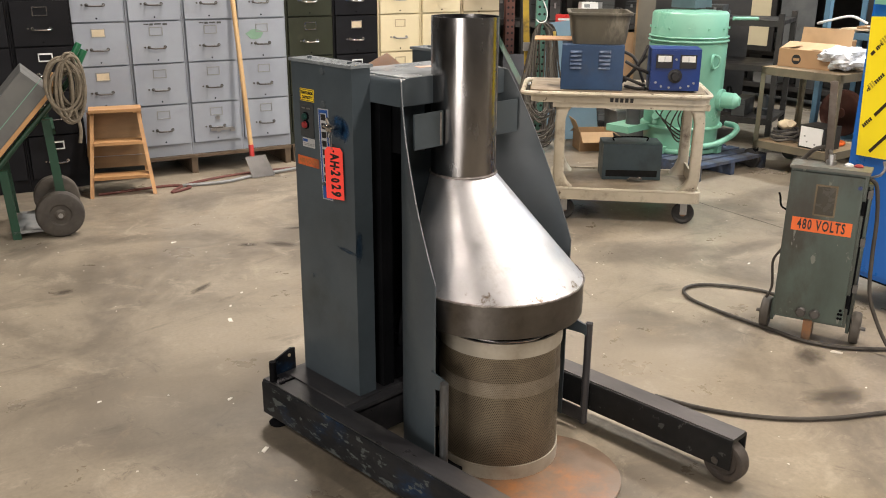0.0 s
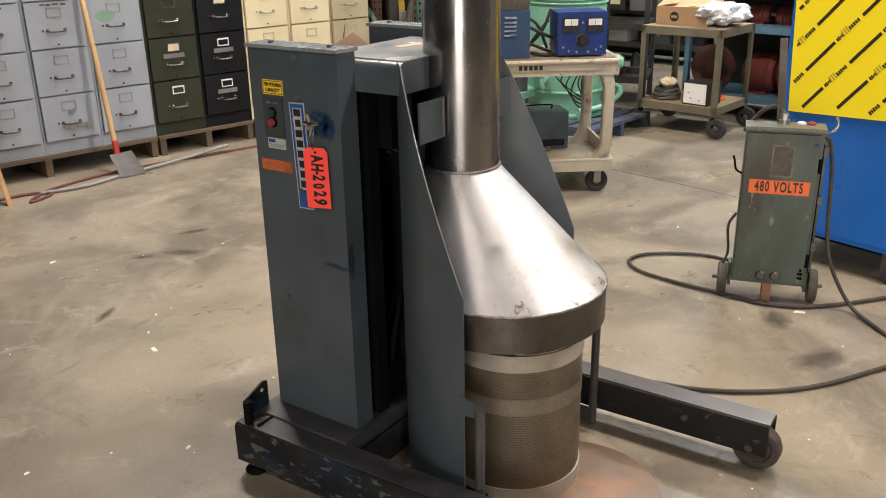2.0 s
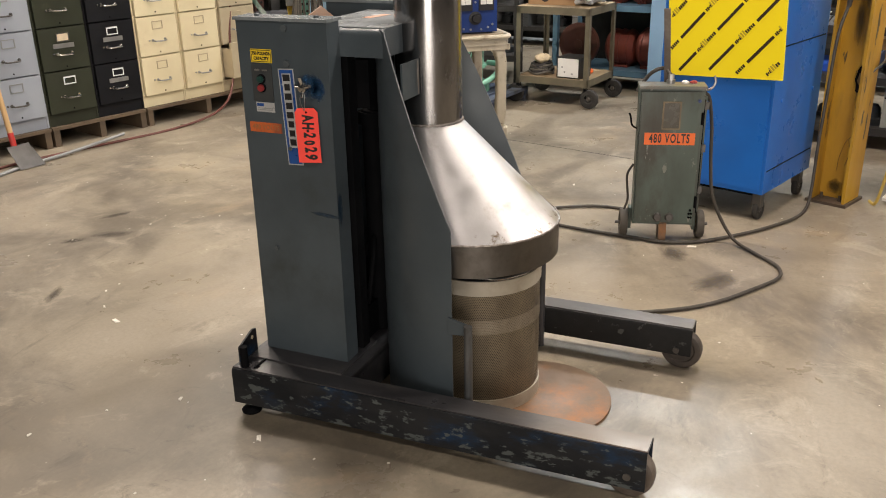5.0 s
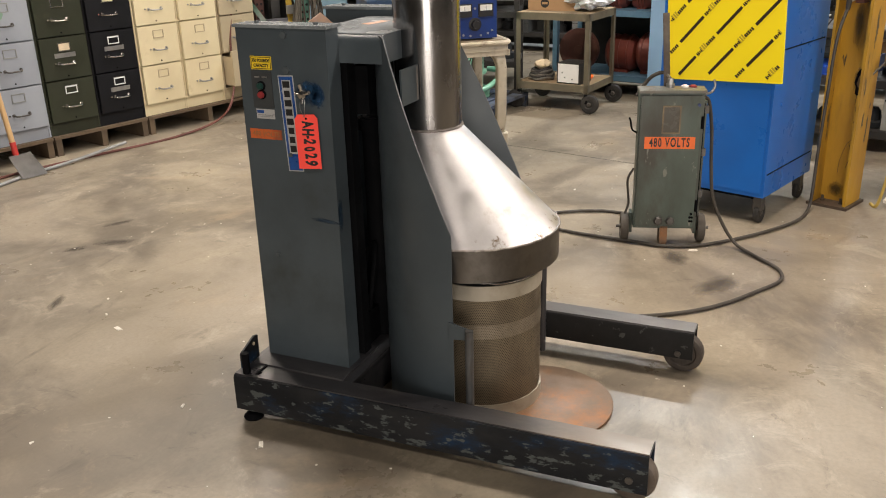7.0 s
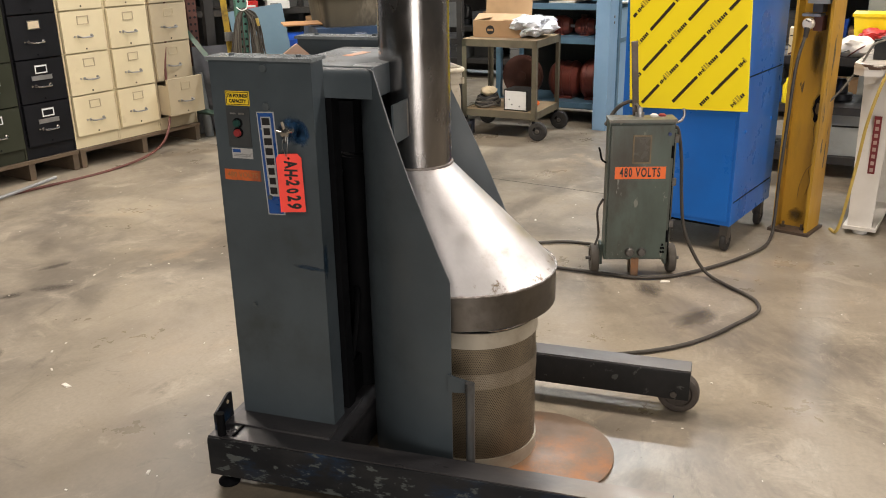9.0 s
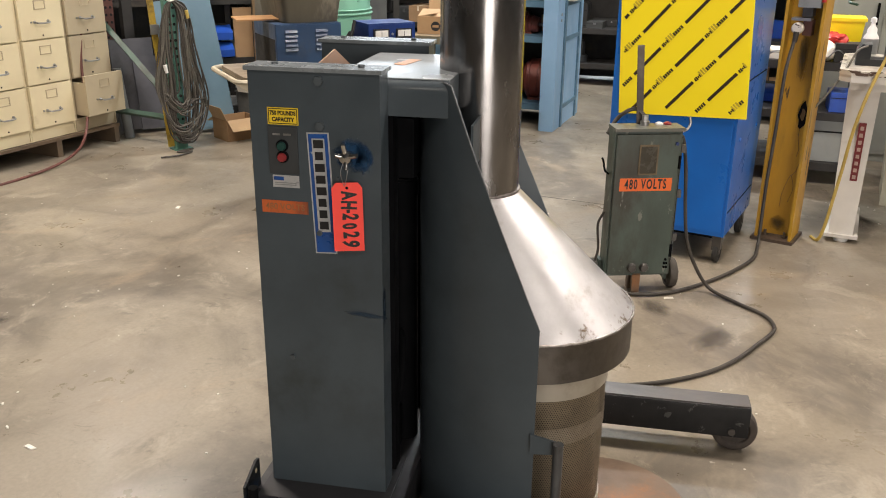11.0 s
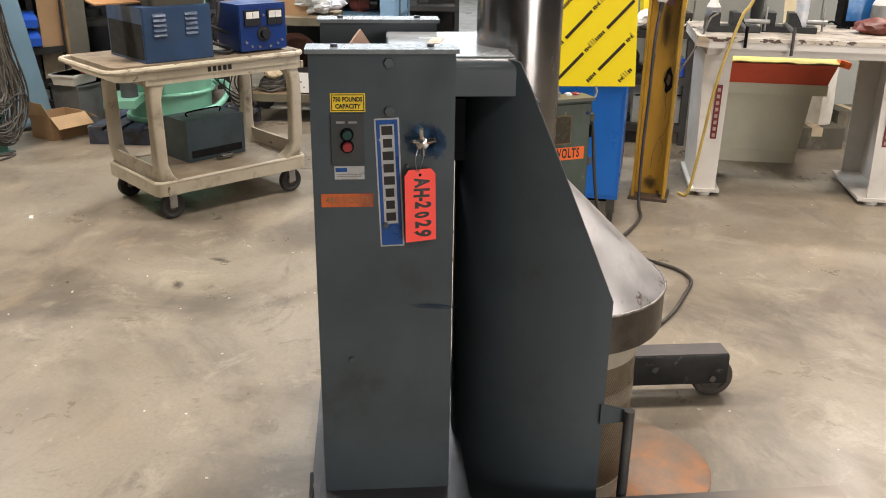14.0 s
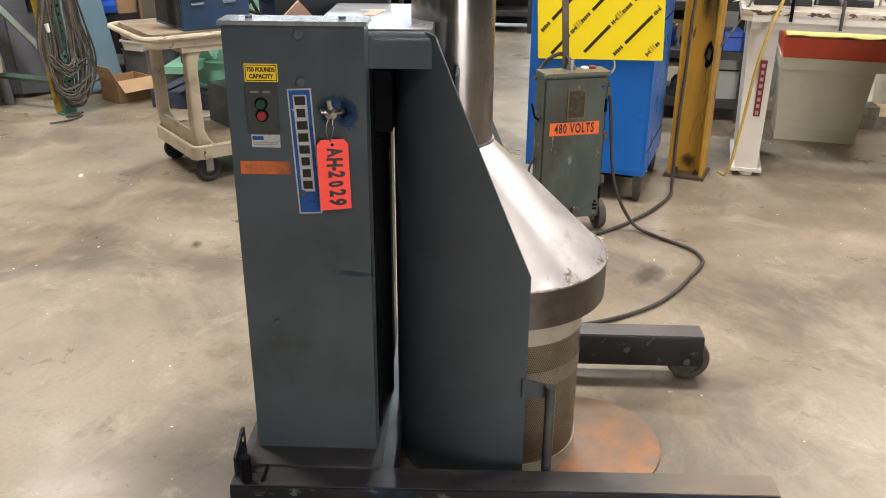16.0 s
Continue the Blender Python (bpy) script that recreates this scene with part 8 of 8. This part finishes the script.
def parts_bin():
    e = thing("parts_washer", "beige steel tank with a red-orange tray, behind the table legs", "parts washer", pose(4.66, -0.09, 0, 0, 0, -104))
    bm = bmesh.new()
    ring_loft(bm, [[(0, 0, 0.0), (0.42, 0, 0.0), (0.42, 0.38, 0.0), (0, 0.38, 0.0)], [(-0.015, -0.02, 0.405), (0.46, -0.02, 0.405), (0.46, 0.40, 0.405), (-0.015, 0.40, 0.405)]])
    bevel(bm, 0.004)
    part("tank", bm, "bin", e)
    part("base_strip", bbox(-0.004, 0.424, -0.006, 0.0, 0.0, 0.075), "bin", e)
    part("rim", bbox(-0.03, 0.535, -0.035, 0.42, 0.405, 0.465, 0.006), "bin", e)
    bm = bmesh.new()
    ring_loft(bm, [[(-0.02, -0.03, 0.465), (0.53, -0.03, 0.465), (0.53, 0.41, 0.465), (-0.02, 0.41, 0.465)], [(-0.03, -0.05, 0.578), (0.565, -0.05, 0.578), (0.565, 0.43, 0.578), (-0.03, 0.43, 0.578)]])
    part("tray", bm, "red_tray", e, "red-orange tray")
    bm = bmesh.new()
    g = [[(-0.02 + 0.062 * i, -0.056 + 0.10 * j, 0.588 + 0.014 * noise.noise(Vector((i * 0.7, j * 0.9, 3))) + 0.012 * min(j, 2)) for i in range(11)] for j in range(6)]
    ring_loft(bm, g, (False, False), closed=False)
    ring_loft(bm, [[(x, y, z - 0.006) for x, y, z in r] for r in g], (False, False), closed=False)
    part("yellow_sheet", bm, "pale_yellow", e, "crumpled yellow sheet over the tray")
    bm = bmesh.new()
    prism(bm, [(0.565, 0.575), (0.625, 0.560), (0.635, 0.595), (0.575, 0.612)], -0.05, 0.03, "y")
    part("orange_flap", bm, "orange_lbl", e, "bright orange corner flap")


parts_bin()
for k, (x, y, w, h) in enumerate(((4.90, -0.62, 0.34, 0.13), (5.05, -1.0, 0.24, 0.2))):
    e = thing("floor_carton", "grimy grey-brown box on the floor behind the table", "cardboard box", pose(x, y, 0, 0, 0, -95 + 9 * k), "cartons behind the table")
    part("carton", bbox(0, w, 0, 0.2, 0, h, 0.004), "tray", e)
    part("tape", bbox(w * 0.4, w * 0.6, -0.001, 0.2, h * 0.6, h + 0.001), "card", e)
bm = bmesh.new()
g = [[(-0.20 + 0.04 * i, 0.03 * math.sin(i * 1.3) + 0.05 * noise.noise(Vector((i * 0.5, j * 0.4, 8))), 0.13 + 0.075 * j) for i in range(11)] for j in range(9)]
ring_loft(bm, g, (False, False), closed=False)
ring_loft(bm, [[(x, y + 0.006, z) for x, y, z in r] for r in g], (False, False), closed=False)
solo("plastic_sheet", bm, "paper", "crumpled pale plastic sheet hanging behind the table", "sheet", pose(5.02, -0.72, 0.002, 0, 0, -104))


# ---- things on the machine table ----
def on_table(x, y, rz=0):
    return TABLE @ pose(x, y, 0.8078, 0, 0, rz)


def vice(m):
    e = thing("machine_vice", "dark grey cast iron machine vice on the table", "vice", m, "vices")
    bm = bmesh.new()
    box(bm, 0, 0.26, 0, 0.12, 0, 0.03)
    bevel(bm, 0.004)
    part("vice_base", bm, "vice", e)
    bm = bmesh.new()
    prism(bm, [(0.0, 0.03), (0.06, 0.03), (0.06, 0.095), (0.02, 0.095), (0.0, 0.07)], 0.0, 0.12, "y")
    bevel(bm, 0.003)
    part("fixed_jaw", bm, "vice", e)
    bm = bmesh.new()
    prism(bm, [(0.12, 0.03), (0.19, 0.03), (0.17, 0.07), (0.155, 0.095), (0.12, 0.095)], 0.004, 0.116, "y")
    bevel(bm, 0.003)
    part("moving_jaw", bm, "vice", e)
    bm = bmesh.new()
    cyl(bm, (0.18, 0.06, 0.05), (0.31, 0.06, 0.05), 0.012, 14)
    cyl(bm, (0.29, 0.06, -0.035 + 0.04), (0.29, 0.06, 0.12), 0.006, 10)
    part("screw", bm, "zinc", e)


vice(on_table(-0.075, 0.13, 2))
vice(on_table(0.20, 0.20, -5))
for k, (x, ln) in enumerate(((0.085, 0.10), (0.30, 0.13))):
    e = thing("vice_handle", "steel bar handle hanging over the table edge", "handle", on_table(x, -0.07), "vice handles")
    bm = bmesh.new()
    cyl(bm, (0, 0, 0.055), (0, -0.004, 0.055 - ln), 0.0075, 12)
    part("bar", bm, ("dark", "iron")[k], e)
    bm = bmesh.new()
    cyl(bm, (0, 0.0, 0.035), (0, 0.22, 0.045), 0.011, 14)
    part("spindle", bm, "iron", e)


def bottle(nm, lab, x, y, r, h, mt, capm):
    e = thing(nm, lab, "bottle", on_table(x, y), "bottles on the table")
    bm = bmesh.new()
    lathe(bm, [(0, 0), (r, 0), (r, h * 0.5), (r * 0.8, h * 0.58), (r * 0.62, h * 0.62), (r * 0.60, h * 0.72), (r * 0.3, h * 0.80), (r * 0.22, h * 0.9), (0, h * 0.9)], (0, 0, 0), 22)
    part("body", bm, mt, e)
    bm = bmesh.new()
    lathe(bm, [(0, h * 0.88), (r * 0.4, h * 0.88), (r * 0.36, h * 0.97), (r * 0.12, h), (0, h)], (0, 0, 0), 16)
    part("cap", bm, capm, e)
    bm = bmesh.new()
    lathe(bm, [(r, h * 0.15), (r + 0.001, h * 0.15), (r + 0.001, h * 0.5), (r, h * 0.5)], (0, 0, 0), 22)
    part("label", bm, "grey_plain" if mt != "red_bottle" else "white", e)


bottle("oil_bottle", "white plastic squeeze bottle on the table", -0.025, 0.36, 0.036, 0.20, "white", "white")
bottle("spray_bottle", "white and red spray bottle on the table", 0.83, 0.50, 0.042, 0.24, "white", "red_bottle")
e = thing("spray_can", "printed spray can with a red base on the table", "spray can", on_table(0.39, 0.25), "bottles on the table")
bm = bmesh.new()
lathe(bm, [(0.0, 0.030), (0.032, 0.030), (0.032, 0.150), (0.028, 0.163), (0.014, 0.170), (0, 0.170)], (0, 0, 0), 24)
part("body", bm, "can_print", e)
bm = bmesh.new()
lathe(bm, [(0.0, 0.0), (0.0325, 0.0), (0.033, 0.004), (0.033, 0.030), (0, 0.030)], (0, 0, 0), 24)
part("base_band", bm, "red_bottle", e, "red base band")
bm = bmesh.new()
lathe(bm, [(0.0, 0.170), (0.012, 0.170), (0.012, 0.188), (0.006, 0.195), (0, 0.195)], (0, 0, 0), 16)
part("nozzle", bm, "white", e)
e = thing("cream_cup", "tall cream plastic cup on the table", "cup", on_table(0.395, 0.50))
bm = bmesh.new()
lathe(bm, [(0.0, 0.0), (0.036, 0.0), (0.045, 0.145), (0.041, 0.145), (0.033, 0.006), (0.0, 0.006)], (0, 0, 0), 24)
part("cup_wall", bm, "cream", e)
bm = bmesh.new()
bmesh.ops.create_icosphere(bm, subdivisions=3, radius=1)
for v in bm.verts:
    v.co = Vector((v.co.x * 0.11, v.co.y * 0.08, max(-0.03, v.co.z * 0.045))) * (1 + 0.35 * noise.noise(v.co * 2.2))
solo("shop_rag", bm, "motor_red", "crumpled dull red shop rag on the table", "rag", on_table(0.77, 0.27) @ pose(0, 0, 0.033))
bm = bmesh.new()
sweep(bm, [(0.55, 0.46, 0.006), (0.60, 0.50, 0.03), (0.64, 0.46, 0.008), (0.61, 0.41, 0.012), (0.68, 0.44, 0.006)], 0.005, 6)
solo("wire_bit", bm, "dark", "short dark wire on the table", "wire", TABLE @ pose(0, 0, 0.8078))
e = thing("machine_display", "small machine display with a blue screen", "display", on_table(0.66, 0.54, 6))
part("housing", bbox(0, 0.24, 0, 0.10, 0.0, 0.20, 0.008), "dark", e)
part("screen", bbox(0.02, 0.22, -0.002, 0.001, 0.03, 0.18), "screen", e)
cable("yellow_hose", "yellow air hose hanging from above beside the table leg", [(4.10, 0.0, 4.4), (4.06, 0.02, 2.2), (3.95, 0.12, 1.12), (3.93, 0.20, 0.90), (3.905, 0.265, 0.72), (3.91, 0.30, 0.54), (3.925, 0.315, 0.36), (3.935, 0.335, 0.17), (3.94, 0.35, 0.06), (3.955, 0.365, 0.009), (4.0, 0.385, 0.009)], 0.0075, "cord_yellow", "hose")
bm = bmesh.new()
sweep(bm, [(5.02, 0.12, 4.4), (5.03, 0.11, 2.5), (5.04, 0.10, 1.56), (5.05, 0.10, 1.5)] + [(5.0 + 0.05 * math.cos(k * 0.9), 0.10 + 0.05 * math.sin(k * 0.9), 1.49 - 0.008 * k) for k in range(60)], 0.007, 6, 3)
solo("coiled_hose", bm, "green", "green coiled air hose hanging behind the table", "hose")


# ---- odds and ends ----
bm = bmesh.new()
prism(bm, [(0, 0), (0.16, 0), (0.145, 0.045), (0.10, 0.082), (0.03, 0.045)], -0.002, 0.002, "y")
solo("cardboard_scrap", bm, "scrap_card", "torn scrap of card standing behind the hood", "scrap", pose(1.60, 2.040, 1.040, 0, 0, -28))
solo("orange_sticker", bbox(0, 0.09, 0, 0.028, 0, 0.0008), "sticker", "faded orange sticker on the pale hood top", "sticker", pose(1.665, 1.825, 1.0954, 0, 0, -12))
for x, y, a, s in ((1.27, 2.325, 20, 0.016), (1.62, 2.90, 70, 0.03), (1.815, 3.13, 30, 0.012), (3.79, 1.80, 10, 0.018), (1.70, 3.03, 50, 0.014), (1.94, 3.97, 0, 0.022), (3.10, 1.09, -70, 0.032),
                   (3.78, 3.55, 15, 0.035), (1.18, 1.98, 35, 0.024), (2.9, 3.1, 0, 0.012), (3.35, 2.5, 60, 0.012), (2.5, 3.5, 0, 0.01), (0.95, 2.6, 0, 0.012), (4.4, -0.2, 20, 0.016), (4.3, 0.0, 60, 0.01)):
    s *= 0.7
    bm = bmesh.new()
    ring_loft(bm, [[(-s, -s * 0.35, 0), (s * 0.8, -s * 0.4, 0), (s, s * 0.3, 0), (-s * 0.7, s * 0.4, 0)], [(-s, -s * 0.3, 0.002), (s * 0.8, -s * 0.35, 0.003), (s * 0.9, s * 0.3, 0.002), (-s * 0.6, s * 0.35, 0.004)]])
    solo("paper_scrap", bm, "paper", "tiny pale scrap lying on the concrete", "scrap", pose(x, y, 0.0005, 0, 0, a), "floor scraps")
bm = bmesh.new()
rr = random.Random(11)
for k in range(260):
    x, y = rr.uniform(0.2, 5), rr.uniform(-0.5, 4.8)
    s = rr.uniform(0.0012, 0.004)
    box(bm, -s, s, -s * 0.7, s * 0.7, 0, s * 0.5, pose(x, y, 0.0003, 0, 0, rr.uniform(0, 180)))
solo("floor_grit", bm, "paper", "scattered grit and chips on the concrete", "grit", kind="stuff")
